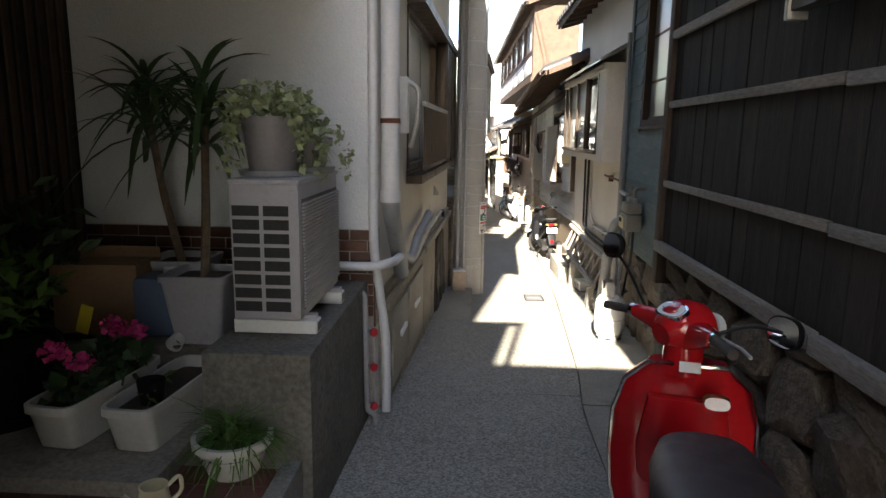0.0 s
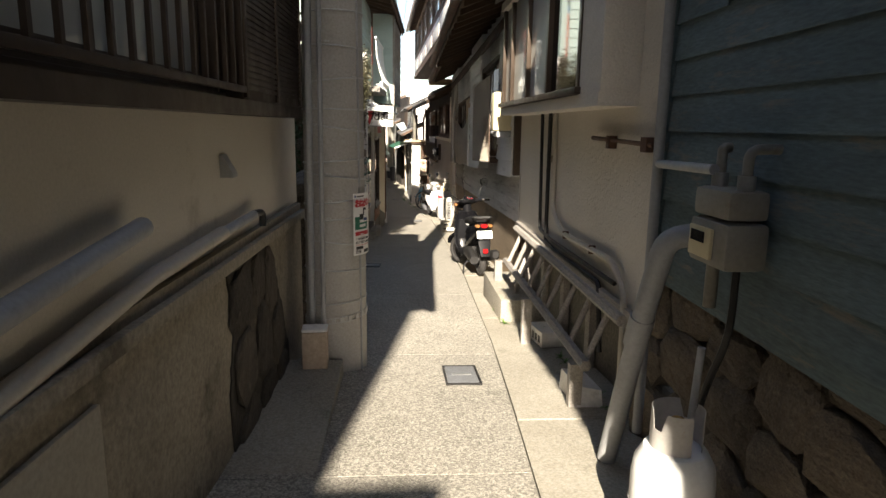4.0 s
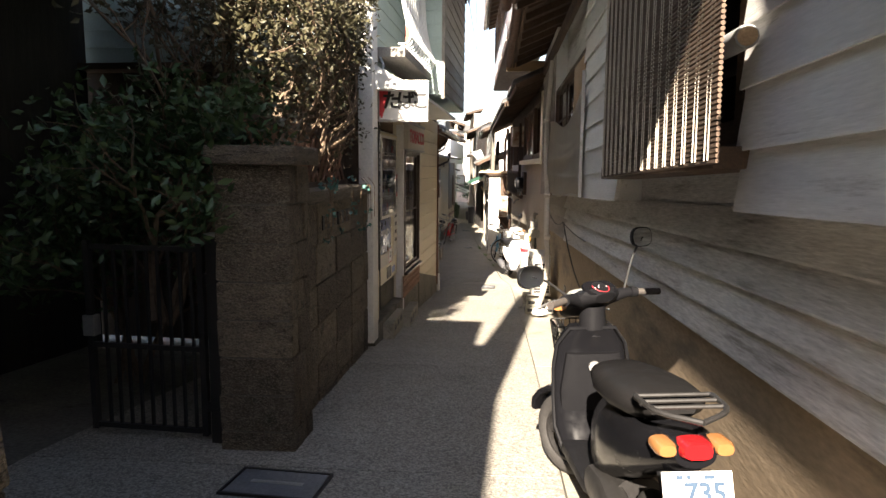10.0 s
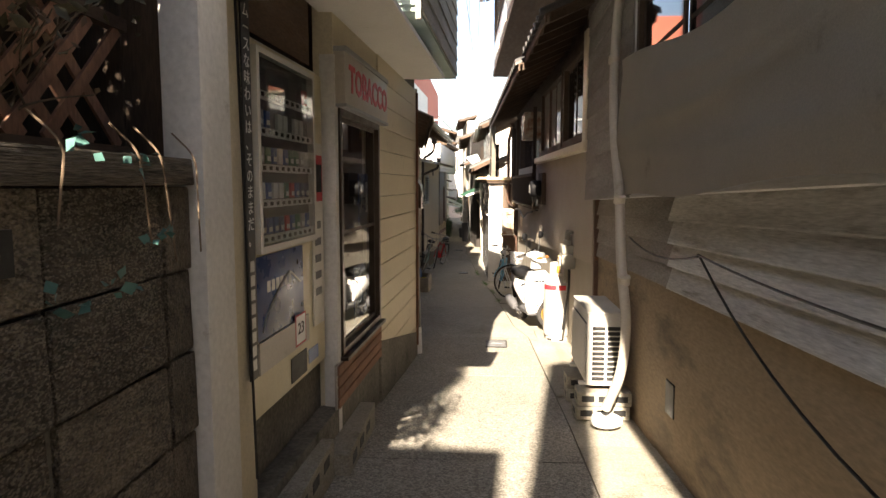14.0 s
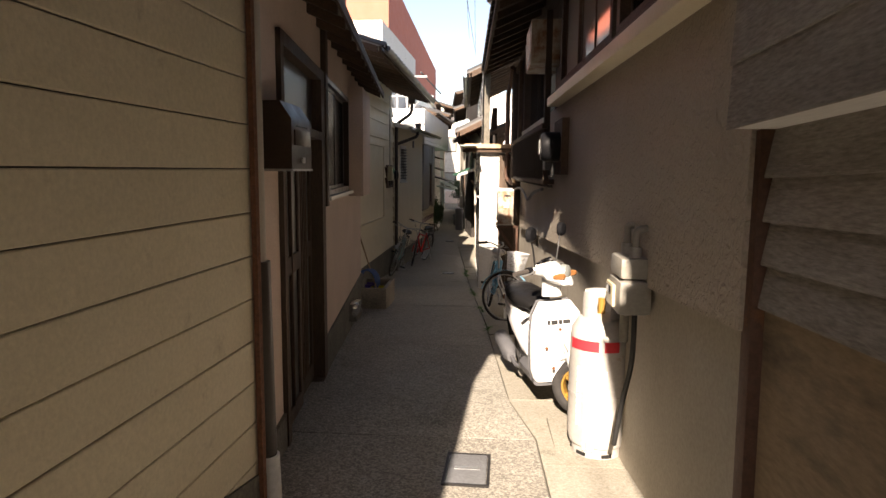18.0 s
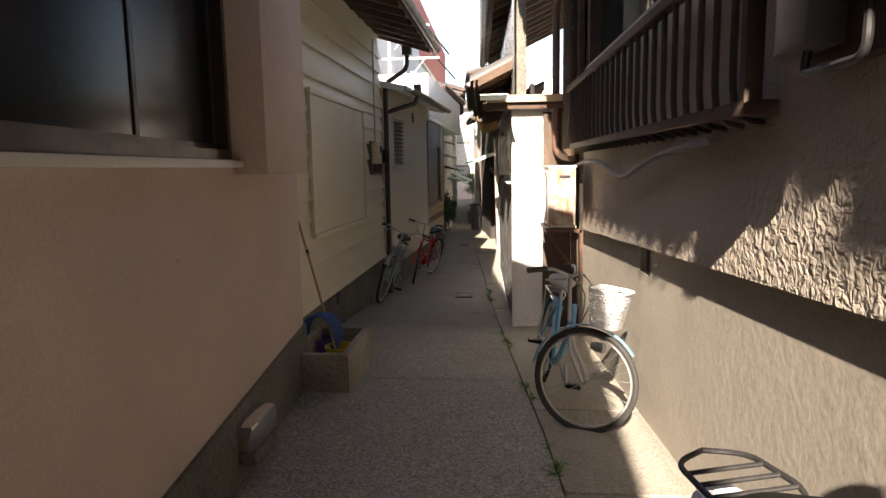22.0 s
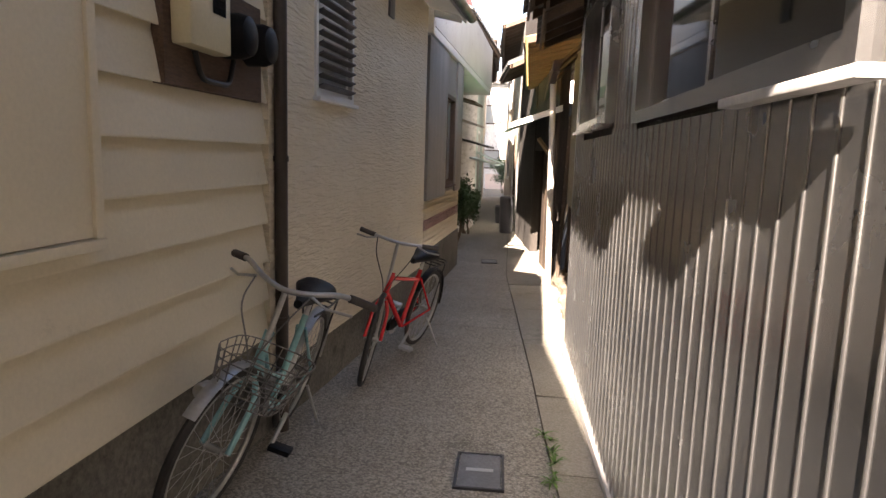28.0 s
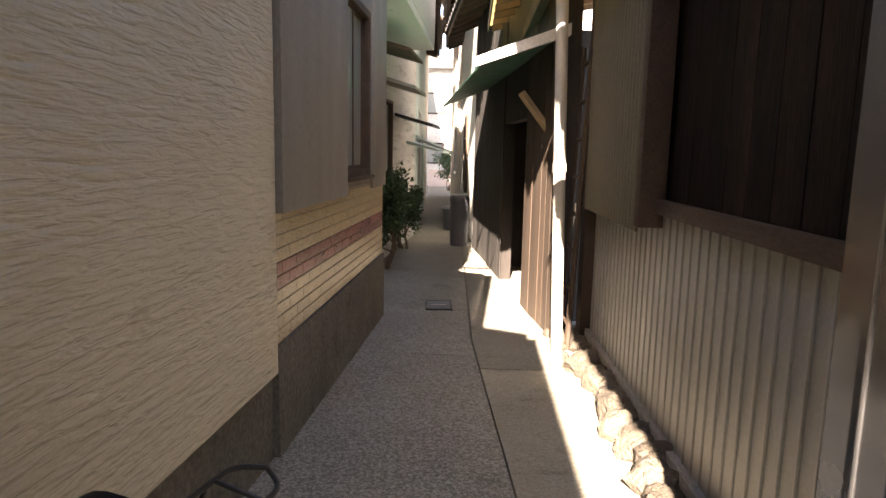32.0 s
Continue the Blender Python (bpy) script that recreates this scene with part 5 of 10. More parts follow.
w = hd.window(12.5, 14.35, 0.42, 1.75, BROWN_WOOD, DARK_GLASS, x=0.09, fw=0.06, sashes=2, sill=False, label="dark wooden window behind a blind")
hd.box("window_ledge", BROWN_WOOD, 12.4, 14.4, 0.0, 0.22, 0.33, 0.4, bev=0.006)
hd.window(16.0, 18.6, 0.7, 1.5, BROWN_WOOD, DARK_GLASS, x=0.09, fw=0.05, sashes=3, sill=False, bars=1, label="dark wooden window half covered by canvas")
hd.box("boarded_pane", RAW_WOOD, 16.06, 16.8, 0.095, 0.107, 0.75, 1.45, label="orange-brown plywood sheet in a window")
hd.box("wall_plate", BROWN_WOOD, 11.3, 20.5, 0.1, 0.15, 1.98, 2.1)
hd.eave(10.25, 17.2, -0.5, 2.66, 0.72, 2.17, BROWN_WOOD, BROWN_WOOD, ROOF_TILE, gutter=RUSTY_PAINT, label="tiled eave with bare rafters")
hd.eave(17.21, 20.4, -0.5, 2.66, 0.60, 2.19, BROWN_WOOD, BROWN_WOOD, ROOF_TILE, gutter=RUSTY_PAINT, label="tiled eave with bare rafters")
hd.box("gable_board", RAW_WOOD, 20.4, 20.43, 0.05, 0.7, 2.08, 2.24)
hd.box("vent", BLACK_METAL, 18.0, 18.16, -0.022, -0.012, -1.1, -0.9, label="square floor vent")

# ---- right: rough stucco house ----
he = Facade("house", (1.80, 20.6), (1.56, 29.6), -1, "beige stucco house over a pale footing with a brown balcony")
bm = prism(bmesh.new(), [(he.u(20.6), -0.43 - he.zb), (he.u(28.85), -0.826 - he.zb), (he.u(28.85), 0.68 - he.zb), (he.u(20.6), 0.68 - he.zb)], 0, -0.2, 0.0)
part("wall", bm, STUCCO_E, he.ob, smooth=False)
he.box("recess_back", BROWN_WOOD_UP, 29.36, 29.6, -0.14, -0.07, -2.2, -0.402, bev=0)
he.box("recess_back", BROWN_WOOD_UP, 28.86, 29.6, -0.14, -0.07, -0.40, 0.67, bev=0)
he.wall("footing", FOOTING, 20.6, 29.355, -2.2, -0.40, [(26.6, 26.84, -0.90, -0.72)], x=-0.045, thick=0.15)
he.box("vent_back", BLACK_METAL, 26.5, 26.94, -0.12, -0.09, -0.95, -0.65, bev=0)
he.box("sill", CREAM_BOARD, 20.58, 24.8, -0.02, 0.11, 0.68, 0.76, label="cream painted window sill", bev=0.01)
he.box("post", CREAM_BOARD, 20.55, 20.72, -0.1, 0.1, 0.66, 1.8)
he.window(20.75, 22.2, 0.78, 1.75, BROWN_WOOD, DARK_GLASS, x=0.05, fw=0.07, sashes=2, label="brown wooden window")
he.window(22.3, 24.3, 0.78, 1.75, BROWN_WOOD, SKY_PANE, x=0.05, fw=0.07, sashes=3, label="brown wooden window")
he.wall("wall_upper", BROWN_WOOD, 20.6, 29.6, 0.68, 2.1, [(20.75, 22.2, 0.78, 1.75), (22.3, 24.3, 0.78, 1.75), (25.2, 28.7, 0.1, 1.6)], x=-0.02, thick=0.14)
he.box("window_back", DARK_GLASS, 25.2, 28.7, -0.14, -0.12, 0.7, 1.6, bev=0)
bal = he.box("balcony", BROWN_WOOD, 24.9, 29.0, 0.005, 0.12, -0.06, -0.01, label="brown steel and wood lattice balcony")
for a in (24.9, 28.94):
    he.box("post", BROWN_WOOD_UP, a, a + 0.05, 0.06, 0.12, -0.03, 1.6, bal)
he.box("handrail", BROWN_WOOD, 24.8, 29.0, 0.09, 0.15, 0.48, 0.53, bal)
for i in range(24):
    y = 25.0 + i * 0.167
    he.pipe("bar", PVC_BROWN, [(y, 0.12, 0.48), (y, 0.12, 0.06), (y, 0.11, -0.03), (y, 0.07, -0.075), (y, 0.01, -0.085)], 0.014, bal, n=6, rnd=0.05)
for i in range(5):
    y = 28.95 + i * 0.11
    he.box("lattice_bar", BROWN_WOOD_UP, y, y + 0.02, 0.1, 0.13, -0.05, 1.7)
for i in range(8):
    z = 0.05 + i * 0.2
    he.box("lattice_rail", BROWN_WOOD, 28.9, 29.5, 0.09, 0.11, z, z + 0.02)
he.box("lattice_board", RAW_WOOD, 28.9, 29.5, 0.08, 0.11, -0.12, 0.04)
he.wall("lattice_back", BROWN_WOOD, 28.86, 29.6, -0.1, 1.8, x=0.05, thick=0.05)
he.eave(20.3, 22.2, -0.4, 2.25, 0.53, 1.85, BROWN_WOOD, BROWN_WOOD, ROOF_TILE, label="tiled eave with dark rafters")
he.eave(22.2, 29.8, -0.4, 2.2, 0.60, 1.76, BROWN_WOOD, BROWN_WOOD, ROOF_TILE, label="tiled eave with dark rafters")
gal = he.box("gallery_floor", BROWN_WOOD, 16.8, 29.6, -0.2, 0.57, 2.86, 2.98, label="projecting upper gallery of brown timber and pale panels", bev=0)
he.wall("gallery_wall", BROWN_WOOD, 16.8, 29.6, 2.982, 4.7, [(17.0 + 2.1 * k, 18.95 + 2.1 * k, 3.62, 4.55) for k in range(6)], x=0.54, thick=0.1, parent=gal)
for k in range(6):
    he.window(17.0 + 2.1 * k, 18.95 + 2.1 * k, 3.62, 4.55, BROWN_WOOD, SKY_PANE, x=0.54, fw=0.05, sashes=2, sill=False, label="brown gallery window with pale panes")
    he.box("panel", WORN_WHITE, 17.05 + 2.1 * k, 18.9 + 2.1 * k, 0.541, 0.556, 3.08, 3.5, gal, "flaking white gallery panel")
he.box("gallery_end", BROWN_WOOD, 16.7, 16.8, -0.6, 0.54, 2.86, 4.7, gal, bev=0)
he.box("gallery_end", WORN_WHITE, 29.6, 29.7, -0.6, 0.54, 2.86, 4.7, gal, bev=0)
he.eave(16.4, 30.0, -0.8, 5.3, 0.78, 4.72, BROWN_WOOD, BROWN_WOOD, ROOF_TILE, gutter=PVC_BROWN)

# ---- right: white end wall and corrugated house ----
hf = Facade("house", (0.95, 29.72), (0.82, 34.4), -1, "house clad in grey corrugated metal with a flaking white end wall")
hf.box("end_wall", WORN_WHITE, 29.62, 29.74, -0.9, 0.03, -2.2, 0.42, label="flaking white end wall", bev=0.008)
hf.box("end_board", BROWN_WOOD_UP, 29.58, 29.62, -0.9, -0.30, -2.2, 0.35)
hf.wall("wall", MORTAR_DARK, 29.76, 34.4, -2.4, 1.9, [(30.1, 31.9, -0.38, 0.5), (32.55, 33.85, -0.34, 0.5)], x=-0.03, thick=0.1)
for a, b, c, d in ((29.76, 34.4, -2.12, -0.4), (29.76, 30.1, -0.4, 1.8), (31.9, 32.55, -0.4, 0.5), (33.85, 34.4, -0.4, 0.5), (30.1, 34.4, 0.5, 1.8)):
    hf.ribs("ribbed_sheet", GREY_METAL, a, b, c, d, 0.1, 0.0045, x=0.0, wide=0.1)
hf.window(30.1, 31.9, -0.38, 0.5, GREY_METAL, DARK_GLASS, x=0.008, fw=0.05, sashes=2, sill=False, label="grey framed sliding window")
hf.box("window_back", DARK_WOOD, 30.0, 34.0, -0.24, -0.2, -0.5, 0.7, bev=0)
hf.box("ledge", WORN_WHITE, 30.0, 30.6, 0.02, 0.07, -0.412, -0.39, label="peeling white window ledge")
hf.window(32.55, 33.85, -0.34, 0.5, GREY_METAL, DARK_GLASS, x=0.03, fw=0.05, sashes=2, label="grey framed sliding window")
hf.eave(29.9, 34.9, -0.1, 0.98, 0.44, 0.72, BROWN_WOOD, BROWN_WOOD, ROOF_TILE, label="low tiled eave over the windows")
hf.eave(29.9, 35.2, -1.6, 2.6, 0.24, 1.74, BROWN_WOOD, BROWN_WOOD, ROOF_TILE, gutter=PVC_BROWN, label="tiled eave")
bm = bmesh.new()
hf.b(bm, 29.45, 30.5, -0.9, 0.3, 0.45, 0.52)
part("porch_roof", bm, RAW_WOOD, hf.ob, "raw plywood soffit over the end wall")
hf.box("verge_sheet", TARP, 28.95, 29.449, 0.1, 0.37, 0.47, 0.478, label="pale sheet at the roof edge", bev=0)
hf.box("beam", BROWN_WOOD, 29.5, 29.6, -0.9, 0.34, 0.38, 0.45)
hf.box("base_board", WORN_WHITE, 29.7, 34.4, -0.02, 0.02, -2.3, -2.1)

# ---- right: shed of dark boards and ribbed metal, and the old barn behind it ----
hg = Facade("house", (1.12, 34.4), (1.14, 38.3), -1, "old shed of dark boards above pale ribbed metal on stones")
hg.wall("wall", SHED_WOOD, 34.4, 38.3, -2.05, 1.6, x=-0.06, thick=0.12)
hg.planks(SHED_WOOD, 34.4, 36.6, -1.0, 1.4, 0.2, x=-0.05)
hg.ribs("ribbed_sheet", PALE_METAL, 34.4, 38.2, -2.1, -1.02, 0.1, 0.008, x=0.0, wide=0.18)
hg.box("sill", BROWN_WOOD, 34.4, 36.7, 0.0, 0.05, -1.05, -0.98)
hg.box("sill_low", OLD_WOOD, 34.4, 38.2, -0.02, 0.04, -2.16, -2.1)
sb = hg.box("shutter_box", BROWN_WOOD, 36.42, 36.5, 0.0, 0.13, -1.12, 1.3, label="brown shutter box faced in ribbed olive metal")
hg.ribs("ribbed_sheet", OLIVE_METAL, 36.5, 38.0, -1.15, 1.3, 0.07, 0.012, x=0.11, parent=sb)
hg.wall("footing", MORTAR_DARK, 34.4, 38.3, -2.8, -2.16, x=-0.03, thick=0.15)
hg.box("rough_post", BROWN_WOOD_UP, 38.1, 38.28, -0.1, 0.08, -2.4, 0.9)
hg.eave(34.4, 36.4, -0.5, 1.2, 0.62, 0.72, BROWN_WOOD, BROWN_WOOD, ROOF_TILE)
hg.eave(36.42, 41.4, -0.5, 1.10, 0.80, 0.80, CLEAR_SHEET, BROWN_WOOD, ROOF_TILE, tiles=False, step=0.36, label="roof of yellowed translucent sheets on rafters", thick=0.008)
hg.box("beam", BROWN_WOOD, 36.3, 41.4, 0.38, 0.46, 0.42, 0.54)
for y in (36.6, 37.4, 38.2, 39.4):
    hg.pipe("tie", BROWN_WOOD_UP, [(y, 0.42, 0.5), (y + 0.3, -0.05, 0.95)], 0.03, n=4)
barn = Facade("house", (0.88, 38.3), (0.28, 44.0), -1, "dark sagging timber barn with a green sheet awning")
barn.wall("wall", DARK_WOOD, 38.3, 44.0, -2.6, 2.6, [(39.6, 41.0, -2.5, -0.4)], thick=0.12)
barn.planks(BROWN_WOOD_UP, 38.3, 39.6, -2.4, 1.8, 0.18, x=0.005)
barn.planks(DARK_WOOD, 41.0, 43.95, -2.4, 1.8, 0.2, x=0.005)
# near-black lining puts the dark of the doorway into the room's colour
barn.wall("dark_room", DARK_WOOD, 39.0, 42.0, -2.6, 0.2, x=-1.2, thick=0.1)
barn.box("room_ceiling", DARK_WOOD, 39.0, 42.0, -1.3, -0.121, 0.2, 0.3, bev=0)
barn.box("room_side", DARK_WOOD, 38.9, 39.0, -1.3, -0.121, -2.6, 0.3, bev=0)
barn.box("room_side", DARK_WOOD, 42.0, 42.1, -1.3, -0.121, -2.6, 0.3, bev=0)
bm = bmesh.new()
prism(bm, [(0.0, 0.16 - barn.zb), (0.66, -0.11 - barn.zb), (0.66, -0.095 - barn.zb), (0.0, 0.18 - barn.zb)], 1, barn.u(42.5), barn.u(38.3))
aw = part("awning", bm, GREEN_SHEET, barn.ob, "green corrugated sheet awning")
bm = prism(bmesh.new(), [(-0.02, 0.13 - barn.zb), (0.70, -0.12 - barn.zb), (0.70, -0.05 - barn.zb), (-0.02, 0.22 - barn.zb)], 1, barn.u(38.3), barn.u(38.24))
part("edge_beam", bm, WORN_WHITE, aw, "pale sunlit edge board", smooth=False)
barn.eave(41.5, 44.3, -0.6, 1.7, 0.5, 1.2, BROWN_WOOD, BROWN_WOOD, ROOF_TILE)

# ---- fixtures along the alley ----
def ac_unit(label, m, size, paint, face="slats", rows=8):
    """An air conditioner's outdoor unit: fan side to +x, grid side to -y."""
    w, d, h = size
    ac = thing("air_conditioner", label, "air conditioner", m, group="outdoor air conditioning units")
    cover = part("casing", box(0, w, 0, d, 0.02, h, bev=0.014), paint, ac)
    part("top", box(-0.006, w + 0.006, -0.006, d + 0.006, h - 0.004, h + 0.016, bev=0.007), paint, ac)
    if face == "slats":
        part("coil", box(w, w + 0.004, 0.05, d - 0.03, 0.06, h - 0.07), COIL_HOLLOW, ac)
        for i in range(30):
            z = 0.07 + i * (h - 0.15) / 30
            part("slat", box(w + 0.004, w + 0.014, 0.04, d - 0.02, z, z + 0.009), paint, ac)
    else:
        c = Vector((w, d * 0.42, h * 0.5))
        bm = bmesh.new()
        loft(bm, [oval(c + UX_ * q, UY_, UZ_, h * 0.42, h * 0.42, 32) for q in (0.001, 0.004)])
        part("fan_opening", bm, COIL_HOLLOW, ac)
        bm = bmesh.new()
        for k in range(9):
            rr = h * 0.42 * (k + 1) / 9
            tube(bm, [c + UX_ * 0.016 + UY_ * rr * math.cos(a) + UZ_ * rr * math.sin(a) for a in np.linspace(0, 2 * math.pi, 33)[:-1]], 0.004, 5, closed=True)
        for k in range(10):
            a = 2 * math.pi * k / 10
            tube(bm, [c + UX_ * 0.016, c + UX_ * 0.016 + UY_ * h * 0.42 * math.cos(a) + UZ_ * h * 0.42 * math.sin(a)], 0.004, 5)
        part("fan_guard", bm, paint, ac)
        for k in range(6):
            y = d * 0.80
            part("groove", pipe([(w + 0.001, y - 0.04, h * 0.18 + k * 0.055), (w + 0.001, y + 0.1, h * 0.3 + k * 0.055)], 0.004, 5), paint, ac)
    cw = w * 0.39
    if rows > 2:
        bm = bmesh.new()
        for i in range(rows):
            for j in range(2):
                x, z = w * 0.04 + j * (cw + 0.018), 0.06 + i * (h - 0.14) / rows
                bx(bm, x, x + cw, -0.003, 0.0, z, z + (h - 0.14) / rows * 0.74)
        part("side_vents", bm, COIL_HOLLOW, ac, "rows of dark vent slots")
    else:
        part("rating_plate", box(w * 0.3, w * 0.62, -0.003, 0.0, h * 0.52, h * 0.66), CHALK, ac, "pale rating label")
        part("handle_recess", box(w * 0.2, w * 0.6, -0.003, 0.0, h * 0.82, h * 0.87), COIL_HOLLOW, ac)
    if rows > 2:
        part("side_panel", box(w * 0.86, w + 0.002, -0.008, 0.02, 0.04, h - 0.03, bev=0.003), paint, ac)
    else:
        part("side_panel", box(0.004, w - 0.004, -0.0025, 0.02, 0.03, h - 0.01, bev=0.001), AC_RUSTY, ac, "ivory side panel with rust patches")
    for y in (d * 0.12, d * 0.8):
        part("foot", box(-0.02, w + 0.04, y, y + 0.05, 0.0, 0.02), paint, ac)
    return ac


UX_, UY_, UZ_ = Vector((1, 0, 0)), Vector((0, 1, 0)), Vector((0, 0, 1))
plinth = tagged(part("plinth", box(-1.12, -0.66, 2.43, 3.81, -0.4, 0.60, bev=0.012), MORTAR_DARK), "grey rendered concrete plinth beside the porch", "plinth", kind="structure")
ledge = tagged(part("porch_ledge", box(-2.44, -1.12, 2.99, 3.81, -0.4, 0.42, bev=0.012), MORTAR_DARK), "low concrete ledge under the white wall", "ledge", kind="structure")
ac_unit("outdoor air conditioner on a concrete plinth, mauve-grey with painted shade", pose(-1.05, 2.63, 0.665), (0.30, 0.75, 0.62), SHADE_PAINT, "slats")
for y in (2.70, 3.22):
    f = thing("support_block", "white plastic support block under the air conditioner", "support block", pose(-1.08, y, 0.602), group="air conditioner support blocks")
    part("block", box(0, 0.38, 0, 0.085, 0, 0.062, bev=0.006), WHITE_PAINT, f)
    # flat dark plate stands for the shade inside the block
    part("hollow", box(0.38, 0.382, 0.012, 0.073, 0.01, 0.052), COIL_HOLLOW, f)
ac_unit("ivory outdoor air conditioner on hollow concrete blocks", pose(1.745, 18.95, -1.14) @ Matrix.Scale(-1, 4, (1, 0, 0)), (0.25, 0.7, 0.55), AC_WHITE, "slats", 11)
ac_unit("rust-stained outdoor air conditioner on a steel bracket", pose(1.455, 28.4, -0.78) @ Matrix.Scale(-1, 4, (1, 0, 0)), (0.24, 0.86, 0.55), AC_WHITE, "fan", 2)
br = thing("wall_bracket", "rusty steel wall bracket carrying the air conditioner", "bracket", pose(1.2, 28.4, -0.82))
for y in (0.05, 0.72):
    part("arm", box(0.0, 0.32, y, y + 0.035, 0.0, 0.035), RUSTY_PAINT, br)
    part("strut", pipe([(0.02, y + 0.017, 0.0), (0.3, y + 0.017, -0.42)], 0.016, 6), RUSTY_PAINT, br)
    part("wall_rail", box(0.30, 0.33, y, y + 0.035, -0.45, 0.03), RUSTY_PAINT, br)
part("cross_bar", box(0.0, 0.03, 0.0, 0.8, -0.004, 0.03), RUSTY_PAINT, br)


def hollow_block(m):
    b = thing("concrete_block", "grey hollow concrete block lying on its side", "concrete block", m, group="concrete blocks under the air conditioner")
    bm = box(0, 0.39, 0, 0.19, 0, 0.1, bev=0.005)
    part("block", bm, STRIP, b)
    # thin dark plates paint the shaded hollows on the solid block
    for i in range(3):
        part("hollow", box(0.03 + i * 0.12, 0.12 + i * 0.12, -0.002, 0.0, 0.03, 0.075, bev=0), COIL_HOLLOW, b)
    for i in range(1):
        part("hollow", box(-0.002, 0.0, 0.05, 0.14, 0.03, 0.075, bev=0), COIL_HOLLOW, b)
    return b


g0 = ground_at(18.9)
first = hollow_block(pose(1.42, 18.92, g0 + 0.005, 0, 0, 2))
for x, y, z, a in ((1.415, 19.4, 0.0, -2), (1.43, 18.93, 0.106, -1), (1.42, 19.41, 0.106, 1)):
    copy_thing(first, pose(x, y, ground_at(y) + z + 0.006, 0, 0, a))

# utility pole
up_ = thing("utility_pole", "round concrete utility pole with steel straps and conduits", "utility pole", pose(-0.085, 8.74, ground_at(8.7) - 0.1))
bm = bmesh.new()
lathe(bm, [(0.222, 0), (0.219, 0.6), (0.212, 1.5), (0.205, 2.6), (0.19, 5.0), (0.178, 7.1)], 40)
part("shaft", bm, POLE, up_)
for i, z in enumerate((0.62, 0.86, 1.06, 1.22, 1.34, 1.52, 1.62, 1.85, 1.97, 2.16, 2.38, 2.6, 2.9, 3.2, 3.5, 3.9, 4.3)):
    bm = bmesh.new()
    r = 0.2225 - z * 0.0062
    tilt = random.uniform(-0.03, 0.03)
    tube(bm, [(r * math.cos(a), r * math.sin(a), z + tilt * math.cos(a)) for a in np.linspace(0, 2 * math.pi, 37)[:-1]], 0.007, 6, closed=True)
    a = random.uniform(3.9, 5.6)
    s = part("strap", bm, SILVER, up_, "thin steel strap")
    c = Vector((r * math.cos(a), r * math.sin(a), z))
    part("buckle", box(-0.014, 0.014, -0.005, 0.005, -0.006, 0.006, m=Matrix.Translation(c * 1.01) @ Matrix.Rotation(a + math.pi / 2, 4, "Z")), SILVER, s)
bm = bmesh.new()
for k in range(48):
    a = 2 * math.pi * k / 48
    if k % 2:
        continue
    bx(bm, -0.012, 0.012, -0.004, 0.004, -0.018, 0.018, m=Matrix.Translation((0.224 * math.cos(a), 0.224 * math.sin(a), 0.5 + 0.03 * math.cos(a))) @ Matrix.Rotation(a + math.pi / 2, 4, "Z"))
ring_pts = [(0.222 * math.cos(a), 0.222 * math.sin(a), 0.5 + 0.03 * math.cos(a)) for a in np.linspace(0, 2 * math.pi, 37)[:-1]]
for dz_ in (-0.018, 0.018):
    tube(bm, [(x, y, z + dz_) for x, y, z in ring_pts], 0.004, 5, closed=True)
part("perforated_band", bm, SILVER, up_, "perforated galvanised band")
for x, y, r, zz, mt in ((-0.155, -0.19, 0.024, 0.36, PVC_GREY), (-0.07, -0.235, 0.017, 0.08, PVC_GREY), (0.189, -0.12, 0.009, 0.1, PVC_GREY)):
    part("conduit", pipe([(x, y, zz), (x * 0.9, y * 0.93, 3.0), (x * 0.87, y * 0.87, 6.9)], r, 10), mt, up_, "grey steel conduit")
mk = thing("marker_post", "short square concrete marker post with a white top", "marker post", pose(-0.2, 8.38, ground_at(8.4) + 0.02, 0, 0, 4))
part("post", box(-0.085, 0.085, -0.07, 0.07, -0.05, 0.34, bev=0.012), MARKER, mk)
part("cap", box(-0.087, 0.087, -0.072, 0.072, 0.341, 0.362, bev=0.012), WORN_WHITE, mk)
# poster strapped round the pole
pst = thing("poster", "white notice plate with red Japanese lettering on the pole", "notice", pose(-0.085, 8.74, 0.38, 0, 0, 7))
bm = bmesh.new()
R = 0.237
angs = np.linspace(radians(-60), radians(-16), 11)
rows = [[bm.verts.new((rr * math.cos(a), rr * math.sin(a), z)) for z in (-0.22, 0.215) for rr in (R, R + 0.003)] for a in angs]
for a, b in zip(rows, rows[1:]):
    for i, j in ((0, 1), (1, 3), (3, 2), (2, 0)):
        bm.faces.new((a[i], a[j], b[j], b[i]))
part("sheet", bm, CHALK, pst)


def on_pole(a0, a1, z0, z1, material, name="print", label=""):
    bm = bmesh.new()
    rr = R + 0.0045
    st = [[bm.verts.new((q * math.cos(a), q * math.sin(a), z)) for q, z in ((rr - 0.001, z0), (rr, z0), (rr, z1), (rr - 0.001, z1))] for a in np.linspace(radians(a0), radians(a1), 6)]
    for a, b in zip(st, st[1:]):
        for i in range(4):
            bm.faces.new((a[i], a[(i + 1) % 4], b[(i + 1) % 4], b[i]))
    part(name, bm, material, pst, label)


